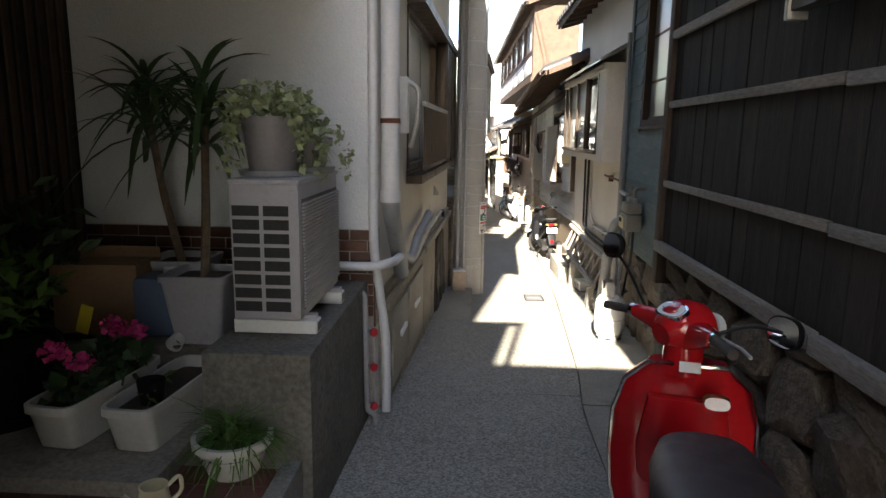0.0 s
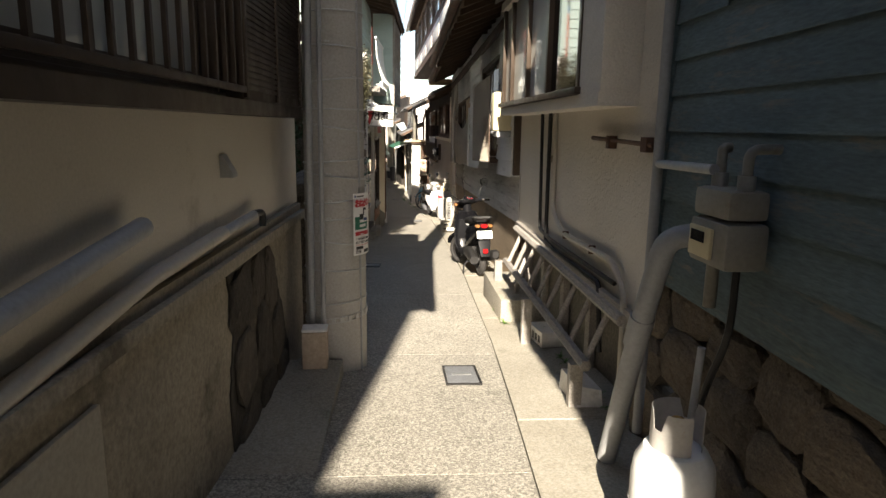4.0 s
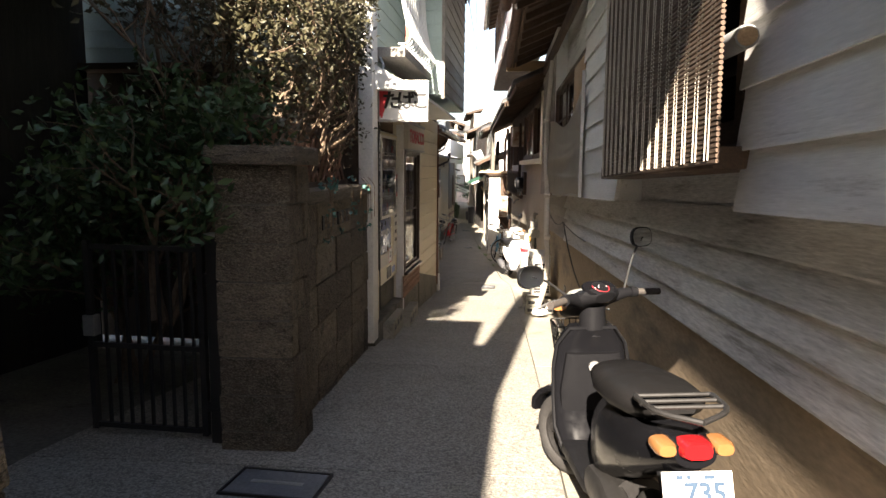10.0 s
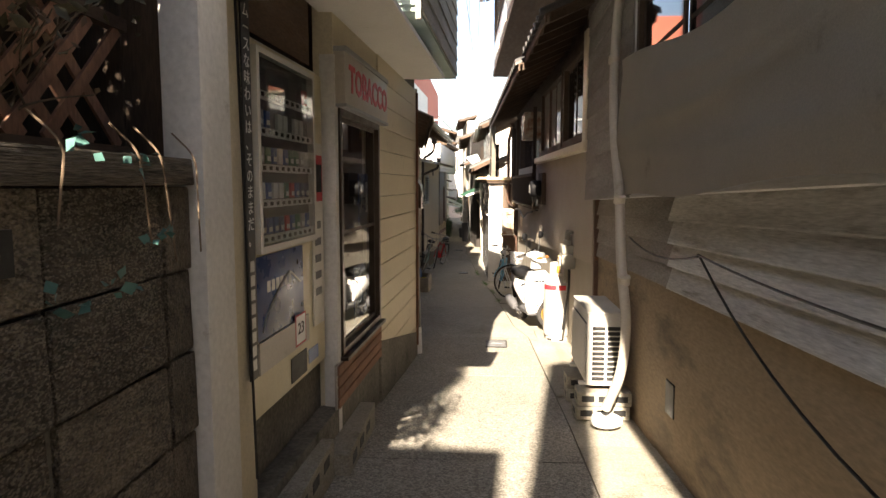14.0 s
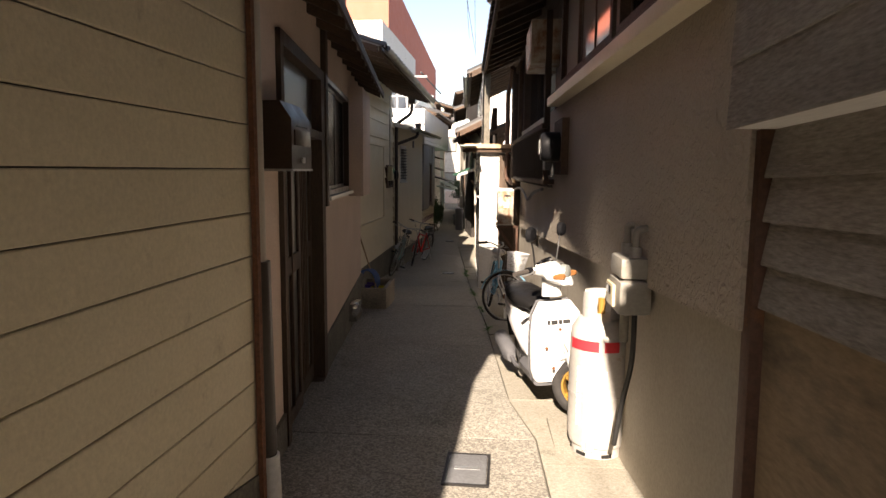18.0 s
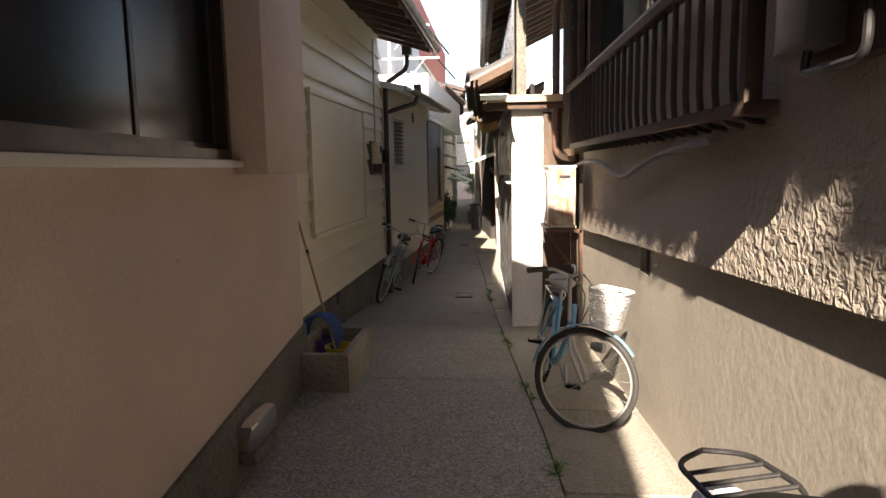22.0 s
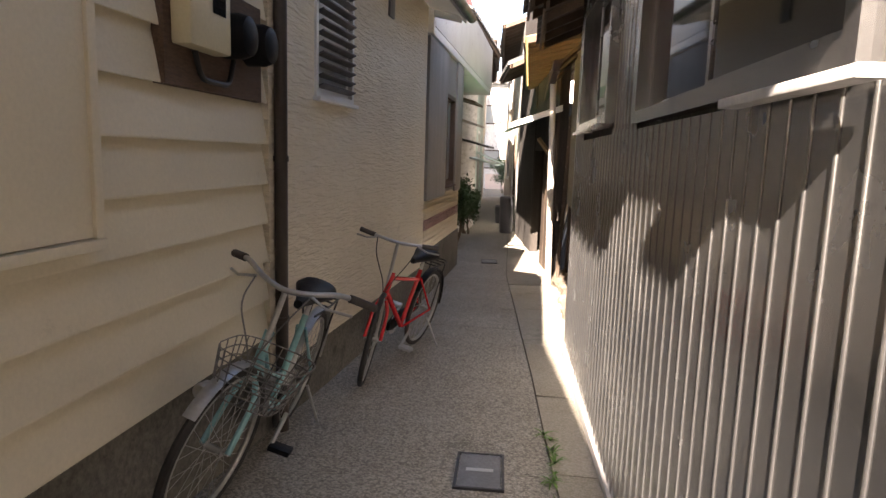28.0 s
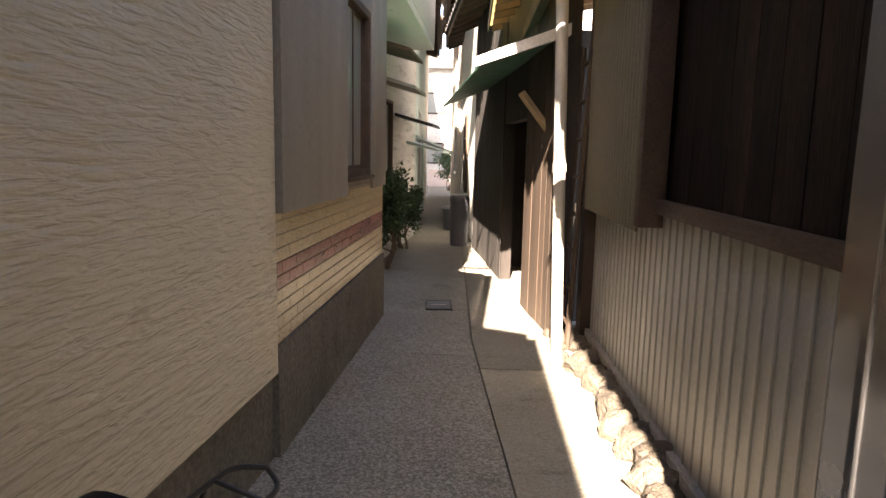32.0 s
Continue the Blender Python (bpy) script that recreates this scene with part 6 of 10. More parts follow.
for words, z, size, ink, bold in (("おねがい", 0.142, 0.058, RED_INK, 0.0032), ("重要電話線あり", -0.068, 0.031, RED_INK, 0.0012), ("この付近を", -0.104, 0.021, INK, 0.0004), ("必ず下記へ", -0.130, 0.021, INK, 0.0004), ("立会", -0.196, 0.03, INK, 0.0006)):
    n = len(words)
    span = {4: 38, 7: 36, 5: 24, 2: 12}[n]
    for i, ch in enumerate(words):
        a = radians(-56 + span * (i + 0.5) / n)
        m_ = Matrix.Translation(((R + 0.005) * math.cos(a), (R + 0.005) * math.sin(a), z)) @ Matrix.Rotation(a + math.pi / 2, 4, "Z") @ Matrix.Rotation(math.pi / 2, 4, "X")
        lettering("letter", ch, size, ink, pst, m_, 0.0006, bold=bold)
on_pole(-57, -47, 0.012, 0.052, GREEN_INK, "picture", "green drawing on the notice")
on_pole(-57, -24, -0.038, 0.011, GREEN_INK, "picture", "green drawing on the notice")
on_pole(-47, -30, -0.022, -0.002, CHALK, "picture", "white patch in the drawing")
on_pole(-47, -37, 0.03, 0.07, INK, "picture", "black digger bucket drawing")
on_pole(-38, -35, 0.06, 0.112, INK, "picture", "black digger arm drawing")
on_pole(-35, -29, 0.095, 0.112, INK, "picture", "black digger arm drawing")
on_pole(-36, -24, 0.02, 0.04, BLUE_INK, "picture", "blue stripe of the drawing")
on_pole(-58, -55, 0.187, 0.203, BLUE_INK, "emblem", "plain blue emblem disc")
on_pole(-53, -36, 0.190, 0.199, INK, "text_bar", "line of small unreadable writing")
on_pole(-30, -20, -0.112, -0.098, INK, "text_bar", "line of small unreadable writing")
on_pole(-30, -20, -0.138, -0.124, INK, "text_bar", "line of small unreadable writing")
on_pole(-56, -20, -0.150, -0.147, RED_INK, "rule", "thin red rule")
on_pole(-55, -38, -0.178, -0.158, INK, "text_bar", "line of small unreadable writing")
on_pole(-36, -20, -0.208, -0.185, INK, "text_bar", "line of small unreadable writing")

# drainpipes, conduits and meters on the left
pp = thing("drainpipe", "thick white rain pipe ending in a grey elbow", "drainpipe", pose(-0.53, 3.90, 1.1))
part("pipe", pipe([(0, 0, 0.02), (0, 0, 3.4)], 0.057, 18), PVC_WHITE, pp)
part("collar", pipe([(0, 0, 0.46), (0, 0, 0.49)], 0.062, 18), RUST, pp, "rusty pipe clamp")
part("collar", pipe([(0, 0, -0.02), (0, 0, 0.05)], 0.064, 18), PVC_WHITE, pp)
part("elbow", pipe(bend([(0, 0, 0.0), (0.005, 0.0, -0.08), (0.0, 0.49, -0.49), (0.0, 0.59, -0.60)], 0.06), 0.055, 16), PVC_GREY, pp, "grey slanted pipe")
pp = thing("drainpipe", "slim white pipe running down to the alley", "drainpipe", pose(-0.60, 3.80, ground_at(3.8)))
part("pipe", pipe(bend([(-0.02, 0, 4.6), (-0.02, 0, 1.1), (0.05, 0.05, 0.5), (0.05, 0.05, 0.02)], 0.1), 0.03, 12), PVC_WHITE, pp)
part("clamp", pipe([(-0.02, 0, 1.62), (-0.02, 0, 1.65)], 0.035, 12), PVC_WHITE, pp)
part("clamp", pipe([(-0.02, 0, 2.1), (-0.02, 0, 2.13)], 0.035, 12), PVC_WHITE, pp)
pp = thing("drainpipe", "grey drain pipe leaving the white wall sideways", "drainpipe", pose(-0.9, 3.74, 0.55))
part("pipe", pipe(bend([(-0.25, 0, 0.145), (0.31, 0, 0.15), (0.40, 0.12, 0.16), (0.39, 0.5, 0.12)], 0.08), 0.029, 12), PVC_WHITE, pp)
wv = thing("water_pipes", "grey water pipes with three red valves", "water pipe", pose(-0.67, 3.70, ground_at(3.7)))
part("pipe", pipe(bend([(-0.2, -0.06, 0.88), (0.02, -0.06, 0.86), (0.03, -0.05, 0.1), (0.08, -0.05, 0.08), (0.08, -0.05, -0.05)], 0.05), 0.018, 10), PVC_GREY, wv)
for z in (0.62, 0.40, 0.15):
    v = part("valve", pipe([(0.035, -0.05, z), (0.075, -0.09, z)], 0.012, 8), SILVER, wv)
    part("valve_wheel", pipe([(0.075, -0.09, z), (0.085, -0.1, z)], 0.026, 10), RED_INK, v, "red valve wheel")
cd = thing("conduit", "cream painted conduit along the wall base", "conduit", pose(0, 0, 0))
part("pipe", pipe([(-0.54, 5.2, 0.40), (-0.5, 6.4, 0.52), (-0.46, 7.2, 0.55)], 0.032, 12), PVC_BEIGE, cd)
part("pipe", pipe([(-0.46, 7.2, 0.55), (-0.43, 7.72, 0.565)], 0.024, 12), PVC_GREY, cd)
part("tap", pipe(bend([(-0.43, 7.72, 0.57), (-0.40, 7.8, 0.57), (-0.40, 7.8, 0.49)], 0.03), 0.02, 10), BLACK_METAL, cd)
cd = thing("drainpipe", "grey pipe elbow below the window", "drainpipe", pose(0, 0, 0))
part("pipe", pipe(bend([(-0.53, 4.55, 0.62), (-0.50, 4.9, 0.52), (-0.50, 5.4, 0.62), (-0.47, 6.3, 0.72)], 0.1), 0.034, 12), PVC_GREY, cd)
hv = thing("vent_hood", "small grey plastic vent hood on the plaster", "vent hood", pose(-0.5, 7.35, 0.84))
part("plate", box(-0.01, 0.006, -0.05, 0.06, -0.07, 0.07), BLACK_METAL, hv)
part("hood", prism(bmesh.new(), [(0.008, 0.07), (0.02, 0.07), (0.07, -0.02), (0.07, -0.04), (0.008, -0.04)], 1, -0.04, 0.05), PVC_GREY, hv)
sb_ = thing("pole_bracket", "white folding laundry pole bracket beside the window", "pole bracket", pose(-0.545, 4.62, 1.62))
part("plate", box(-0.04, 0.05, -0.05, 0.06, -0.12, 0.28, bev=0.02), WHITE_PAINT, sb_)
part("arm", pipe(bend([(0.04, 0.0, 0.25), (0.12, 0.0, 0.2), (0.12, 0.0, -0.02), (0.06, 0.02, -0.22)], 0.05), 0.02, 10), SILVER, sb_)

# drains and meters further on, left
pp = thing("drainpipe", "cream rain pipe in a dark sleeve at the shop corner", "drainpipe", pose(0.02, 21.30, ground_at(21.3)))
part("pipe", pipe(bend([(-0.03, 0.0, 2.9), (-0.03, 0.0, 1.2), (-0.02, 0.0, 1.1)], 0.05), 0.038, 12), PVC_BEIGE, pp)
part("lower_pipe", pipe([(-0.02, 0, 1.2), (-0.01, 0, 0.25)], 0.046, 12), PVC_BROWN, pp, "dark brown pipe sleeve")
part("base_sleeve", pipe([(-0.01, 0, 0.30), (0, 0, 0.0)], 0.056, 12), WORN_WHITE, pp, "white base sleeve")
rs_ = thing("corner_strip", "rusted steel corner strip on the siding", "corner strip", pose(0.035, 21.16, -1.4))
part("strip", box(-0.01, 0.012, -0.02, 0.02, 0.0, 2.7), RUST, rs_)
mb = thing("mailbox", "bronze sheet-metal mailbox beside the dark door", "mailbox", pose(-0.13, 21.74, 0.07))
part("case", prism(bmesh.new(), [(0.0, 0.0), (0.15, 0.0), (0.15, 0.25), (0.09, 0.34), (0.0, 0.34)], 1, 0.0, 0.36), BROWN_ALU, mb)
part("flap", box(0.151, 0.157, 0.04, 0.32, 0.12, 0.2, bev=0.002), BROWN_ALU, mb)
part("latch", box(0.151, 0.163, 0.16, 0.2, 0.03, 0.06, bev=0.002), SILVER, mb)
part("slot", box(0.151, 0.153, 0.08, 0.28, 0.215, 0.222, bev=0), BLACK_METAL, mb)
part("edge", box(-0.002, 0.155, -0.004, 0.366, -0.012, 0.0), SILVER, mb)
part("backing", box(-0.06, 0.0, 0.02, 0.34, 0.02, 0.28), PINK_PLASTER, mb)
sv = thing("gas_vent", "small silver exhaust cap at the wall foot", "vent cap", pose(-0.56, 25.55, -1.60))
part("cap", box(-0.06, 0.13, 0.0, 0.36, 0.0, 0.15, bev=0.05), CHROME, sv)
part("base", box(-0.06, 0.12, 0.02, 0.34, -0.06, -0.001), MORTAR_DARK, sv)
em = thing("electric_meter", "cream and black electricity meters on a board", "electric meter", pose(-0.985, 31.35, -0.2))
part("board", box(-0.02, 0.03, -0.04, 0.85, -0.1, 0.36), BROWN_WOOD, em)
part("breaker_box", box(0.031, 0.12, 0.0, 0.34, 0.05, 0.34, bev=0.02), CREAM_PLASTIC, em)
part("dial_window", box(0.121, 0.124, 0.17, 0.28, 0.2, 0.3), DARK_GLASS, em)
for y in (0.42, 0.66):
    bm = bmesh.new()
    lathe(bm, [(0.1, 0.0), (0.1, 0.08), (0.085, 0.12), (0.05, 0.13)], 20, Matrix.Translation((0.031, y + 0.04, 0.16)) @ Matrix.Rotation(math.pi / 2, 4, "Y"))
    part("meter", bm, BLACK_PLASTIC, em, "black round meter case")
part("cable", pipe(bend([(0.05, 0.15, 0.05), (0.05, 0.2, -0.06), (0.05, 0.45, -0.06), (0.05, 0.5, 0.06)], 0.05), 0.012, 8), BLACK_CABLE, em)
part("conduit", pipe([(0.05, 0.2, 0.34), (0.05, 0.22, 1.75)], 0.012, 8), PVC_BEIGE, em)
dp = thing("drainpipe", "dark brown rain pipe with offset hoppers", "drainpipe", pose(-0.93, 32.33, 0))
part("pipe", pipe(bend([(0.32, 0.3, 1.55), (0.32, 0.3, 1.30), (0.02, 0.02, 1.05), (0.02, 0.02, -2.15)], 0.12), 0.036, 14), PVC_BROWN, dp)
part("hopper", box(0.25, 0.4, 0.22, 0.38, 1.5, 1.68, bev=0.015), PVC_BROWN, dp)
part("branch", pipe(bend([(0.42, 0.75, 1.0), (0.40, 0.7, 0.82), (0.10, 0.15, 0.66), (0.02, 0.05, 0.62)], 0.12), 0.034, 14), PVC_BROWN, dp)
part("hopper", box(0.36, 0.48, 0.68, 0.82, 0.94, 1.12, bev=0.015), PVC_BROWN, dp)
for z in (-1.5, -0.6, 0.3):
    part("clamp", pipe([(0.02, 0.02, z), (0.02, 0.02, z + 0.03)], 0.042, 14), PVC_BROWN, dp)
lh = thing("vent_hood", "small round grey vent hood under the eave", "vent hood", pose(-0.9, 36.2, 0.78))
bm = bmesh.new()
lathe(bm, [(0.075, 0.0), (0.075, 0.05), (0.05, 0.1), (0.01, 0.115)], 16, Matrix.Rotation(math.pi / 2, 4, "Y"))
part("hood", bm, PVC_GREY, lh)

# right: gas meters, bottles, pipes, ladder
def gas_bottle(label, m, r, h, marked=False):
    b = thing("gas_bottle", label, "gas bottle", m, group="gas bottles")
    bm = bmesh.new()
    lathe(bm, [(r * 0.7, 0.05), (r * 0.93, 0.07), (r, 0.12), (r, h - 0.2), (r * 0.95, h - 0.14), (r * 0.75, h - 0.085), (r * 0.3, h - 0.06)], 32)
    part("body", bm, CYLINDER if marked else WHITE_PAINT, b)
    bm = bmesh.new()
    lathe(bm, [(r * 0.82, 0.0), (r * 0.84, 0.07), (r * 0.80, 0.07), (r * 0.79, 0.0)], 28, caps=False)
    part("foot_ring", bm, CYLINDER, b)
    for k in range(6):
        a = k * math.pi / 3 + 0.3
        part("slot", box(-0.03, 0.03, -0.004, 0.004, 0.012, 0.03, m=Matrix.Rotation(a, 4, "Z") @ Matrix.Translation((0, -r * 0.84, 0))), COIL_HOLLOW, b)
    bm = bmesh.new()
    rows = []
    for k in range(29):
        a = -math.pi * 0.5 + 0.35 + (2 * math.pi - 0.7) * k / 28
        top = h + (0.0 if 5 < k % 14 < 9 else 0.07)
        rows.append([Vector((q * r * math.cos(a), q * r * math.sin(a), z)) for q, z in ((0.60, h - 0.09), (0.62, h - 0.09), (0.62, top), (0.60, top))])
    loft(bm, rows)
    part("collar", bm, CYLINDER, b, "protective valve collar")
    part("valve", pipe([(0, 0, h - 0.08), (0, 0, h + 0.03)], 0.022, 10), GOLD, b)
    part("seam", pipe([(r * 1.002 * math.cos(a), r * 1.002 * math.sin(a), h * 0.42) for a in np.linspace(0, 2 * math.pi, 33)], 0.004, 5), CYLINDER, b)
    if marked:
        for a0, a1 in ((200, 262), (272, 300)):
            bm = bmesh.new()
            st = [[bm.verts.new((q * math.cos(a), q * math.sin(a), z)) for q, z in ((r, h - 0.25), (r + 0.0025, h - 0.25), (r + 0.0025, h - 0.19), (r, h - 0.19))] for a in np.linspace(radians(a0), radians(a1), 10)]
            for p_, q_ in zip(st, st[1:]):
                for i in range(4):
                    bm.faces.new((p_[i], p_[(i + 1) % 4], q_[(i + 1) % 4], q_[i]))
            part("red_band", bm, RED_INK, b, "red painted band")
        for col, (n, w, hgt, z0) in enumerate(((11, 0.03, 0.024, h - 0.36), (7, 0.062, 0.055, h - 0.36), (6, 0.045, 0.042, h - 0.38))):
            a = radians(225 + col * 23)
            for i in range(n):
                m_ = Matrix.Translation(((r + 0.001) * math.cos(a), (r + 0.001) * math.sin(a), z0 - i * hgt * 1.35)) @ Matrix.Rotation(a + math.pi / 2, 4, "Z")
                bm = bmesh.new()
                for q in ((-w / 2, w / 2, 0.36, 0.5), (-w / 2, -w / 2 + 0.01, -0.5, 0.36), (-0.006, 0.006, -0.4, 0.2), (w / 2 - 0.012, w / 2, -0.5, 0.2)):
                    bx(bm, q[0], q[1], -0.002, 0.001, q[2] * hgt, q[3] * hgt, m=m_)
                part("painted_mark", bm, CHALK, b, "white painted marking drawn as bars")
    return b


gas_bottle("short white gas bottle standing on the pavement", pose(1.38, 6.25, ground_at(6.2), 0, 0, 30), 0.15, 0.52)
gas_bottle("tall grey gas bottle with red bands and white painted marks", pose(1.685, 22.25, -1.586, 0, 0, -4), 0.175, 0.895, True)
sl = tagged(part("bottle_slab", box(1.44, 1.76, 21.62, 22.75, -1.75, -1.588, bev=0.012), STRIP), "concrete slab under the gas bottle", "slab", kind="structure")


def gas_meter(m, label):
    g = thing("gas_meter", label, "gas meter", m, group="gas meters")
    part("body", box(-0.08, 0.08, -0.14, 0.14, 0.0, 0.17, bev=0.03), METER_GREY, g)
    part("top_case", box(-0.075, 0.075, -0.13, 0.13, 0.175, 0.28, bev=0.025), METER_GREY, g)
    part("register", box(-0.095, -0.081, -0.06, 0.1, 0.03, 0.14, bev=0.004), CREAM_PLASTIC, g)
    part("register_window", box(-0.098, -0.096, -0.02, 0.08, 0.085, 0.125), DARK_GLASS, g)
    for y in (-0.09, 0.09):
        part("union", pipe([(0, y, 0.28), (0, y, 0.33)], 0.03, 10), SILVER, g)
        part("pipe", pipe(bend([(0, y, 0.31), (0, y, 0.42), (0.12 if y < 0 else 0.03, y, 0.42)], 0.04), 0.018, 10), METER_GREY, g)
    part("gas_hose", pipe(bend([(0.02, -0.05, 0.0), (0.02, -0.05, -0.25), (0.0, 0.05, -0.5), (-0.02, 0.1, -0.75)], 0.1), 0.014, 8), BLACK_CABLE, g)
    part("cock", pipe([(0.0, 0.08, -0.18), (0.0, 0.08, 0.0)], 0.024, 10), METER_GREY, g)
    return g


gas_meter(pose(1.55, 6.35, 0.58), "grey gas meter with twin pipes on the stone wall")
gas_meter(pose(1.72, 21.74, -0.62), "weathered grey gas meter on the stucco wall")
pp = thing("vent_pipe", "grey vinyl pipe rising in front of the stone wall", "drainpipe", pose(1.5, 6.7, ground_at(6.9)))
part("pipe", pipe(bend([(0.12, -0.1, 1.22), (-0.04, -0.05, 1.2), (-0.06, 0.05, 0.9), (-0.08, 0.35, 0.0)], 0.12), 0.048, 16), PVC_GREY, pp)
part("collar", pipe([(-0.062, 0.08, 0.82), (-0.066, 0.13, 0.68)], 0.055, 16), PVC_GREY, pp)
pp = thing("gas_pipe", "grey steel gas pipe along the teal wall", "pipe", pose(1.62, 7.18, 0))
part("pipe", pipe(bend([(0, 0, -0.5), (0, 0, 0.90), (-0.0, 0, 2.6)], 0.05), 0.026, 10), PVC_GREY, pp)
part("branch", pipe([(0, 0, 0.90), (-0.1, -0.75, 0.92)], 0.02, 10), PVC_GREY, pp)
pp = thing("water_pipe", "thin grey water pipe with a tap", "pipe", pose(1.42, 6.3, ground_at(6.2)))
part("pipe", pipe(bend([(0.05, 0.0, 0.8), (0.02, 0.0, 0.22), (-0.08, 0.06, 0.2)], 0.05), 0.014, 10), PVC_GREY, pp)
part("tap", pipe([(-0.08, 0.06, 0.2), (-0.14, 0.08, 0.19)], 0.02, 8), RUSTY_PAINT, pp)
wc = thing("wall_conduits", "two dark steel conduits and a beige hose on the plaster", "conduit", pose(1.715, 0, 0))
part("conduit", pipe(bend([(0, 10.14, 1.2), (0, 10.05, 0.12), (-0.01, 9.6, 0.10), (-0.01, 7.9, 0.12)], 0.05), 0.016, 8), BLACK_METAL, wc)
part("conduit", pipe(bend([(0, 9.82, 1.2), (0, 9.80, 0.05), (-0.01, 9.4, 0.03), (-0.01, 8.2, 0.05), (-0.01, 8.1, -0.4)], 0.05), 0.018, 8), BLACK_METAL, wc)
part("hose", pipe(bend([(0, 9.62, 1.2), (0, 9.58, 0.36), (-0.01, 9.2, 0.22), (-0.01, 7.95, 0.25), (-0.01, 7.72, 0.1), (-0.01, 7.7, -0.45)], 0.15), 0.02, 8), PVC_BEIGE, wc)
for y, z in ((9.60, 0.8), (9.1, 0.22), (8.4, 0.235)):
    part("clip", box(-0.025, 0.02, y, y + 0.02, z - 0.03, z + 0.03), RUSTY_PAINT, wc)
rd = thing("wall_rod", "rusty iron rod bracket on the plaster", "bracket", pose(1.70, 0, 0.98))
part("rod", pipe([(0, 8.5, 0.02), (0, 7.45, 0.0)], 0.014, 8), RUSTY_PAINT, rd)
part("fixing", box(-0.02, 0.03, 7.5, 7.58, -0.04, 0.04), RUSTY_PAINT, rd)
part("fixing", box(-0.02, 0.03, 8.1, 8.16, -0.04, 0.04), RUSTY_PAINT, rd)
lad = thing("ladder", "weathered wooden ladder lying on edge against the wall", "ladder", pose(0, 0, 0))
part("rail", pipe([(1.66, 10.95, -0.02), (1.60, 7.45, 0.02)], 0.035, 6), OLD_WOOD, lad)
part("rail", pipe([(1.52, 10.75, -0.34), (1.46, 7.6, -0.30)], 0.035, 6), OLD_WOOD, lad)
for i in range(9):
    t = i / 8
    y = 10.6 - 2.9 * t
    part("rung", pipe([(1.655 - 0.05 * t, y, -0.02), (1.515 - 0.05 * t, y - 0.03, -0.33)], 0.02, 8), OLD_WOOD, lad)
for y in (10.85, 9.3, 7.8):
    part("brace", box(1.42, 1.5, y - 0.03, y + 0.03, ground_at(y) - 0.02, -0.36), OLD_WOOD, lad)
lp = thing("leaning_post", "short timber leaning against the footing", "post", pose(1.6, 10.45, ground_at(10.4) + 0.2))
part("post", pipe([(-0.1, -0.2, -0.22), (0.07, 0.0, 0.42)], 0.03, 5), OLD_WOOD, lp)
bb_ = tagged(part("step_block", box(1.365, 1.78, 10.05, 11.3, -1.0, -0.585, bev=0.02), STRIP), "mossy concrete step block against the wall", "step block")
bk = thing("brick_block", "pale perforated brick lying by the gutter", "brick", pose(1.56, 9.12, ground_at(9.2) + 0.004, -3, 0, 6))
part("brick", box(0, 0.21, 0, 0.36, 0, 0.13, bev=0.008), WORN_WHITE, bk)
# dark plates painted as the shaded holes of the brick
for i in range(4):
    part("hole", box(-0.002, 0.0, 0.04 + i * 0.08, 0.09 + i * 0.08, 0.03, 0.09), COIL_HOLLOW, bk)
rk = thing("rock", "broken pale rock beside the gutter", "rock", pose(1.55, 7.95, ground_at(7.95) + 0.05))
bm = rough_block(4, 0.2)
bm.transform(Matrix.Diagonal((0.16, 0.34, 0.16, 1)))
part("stone", bm, WORN_WHITE, rk)
mbx = thing("meter_box", "cream plastic meter box at the end of the bay window", "meter box", pose(1.56, 11.52, 1.0))
part("case", box(-0.11, 0.12, -0.02, 0.2, 0.02, 0.46, bev=0.035), CREAM_PLASTIC, mbx)
part("lock", pipe([(-0.115, 0.06, 0.24), (-0.13, 0.06, 0.24)], 0.014, 8), BLACK_METAL, mbx)
part("base", box(-0.06, 0.14, 0.0, 0.24, -0.05, 0.018, bev=0.01), PVC_GREY, mbx)
bp_ = thing("bamboo_pole", "pale bamboo pole end beside the window", "pole", pose(1.60, 12.42, 0.98))
part("pole", pipe([(0.02, -0.02, 0), (0.1, 1.9, 0.03)], 0.035, 12), PVC_GREY, bp_)
part("end", pipe([(0.018, -0.03, 0), (0.02, -0.02, 0)], 0.028, 12), RAW_WOOD, bp_)

# canvas, blind, hoses on the long house
cv = thing("canvas_sheet", "grey-beige canvas sheet sagging across a window", "canvas sheet", pose(0, 0, 0))
bm = bmesh.new()
rows = []
for i in range(31):
    t = i / 30
    y = 15.86 + (18.95 - 15.86) * t
    row = []
    for j in range(31):
        s = j / 30
        top = 1.30 - 0.42 * math.sin(math.pi * min(1, t * 0.9 + 0.02)) * (1 - t) - 0.1 * t
        bot = 0.37 - 0.12 * t + 0.02 * math.sin(9 * t)
        z = bot + (top - bot) * s
        x = 1.655 + 0.02 * t - 0.018 * math.sin(3.1 * s) * math.sin(2.6 * t + 0.3) - 0.016 * math.sin(7 * s + 5 * t)
        for c, k, h in ((0.22, 0.10, 0.012), (0.48, -0.16, 0.016), (0.70, 0.22, 0.010)):
            d = (s - c - k * (t - 0.5) - 0.07 * math.sin(3.2 * t)) / 0.045
            x -= h * math.exp(-d * d) * (0.4 + 0.6 * math.sin(3.1 * t))
        row.append(bm.verts.new((x, y, z)))
    rows.append(row)
for a, b in zip(rows, rows[1:]):
    for j in range(30):
        bm.faces.new((a[j], a[j + 1], b[j + 1], b[j]))
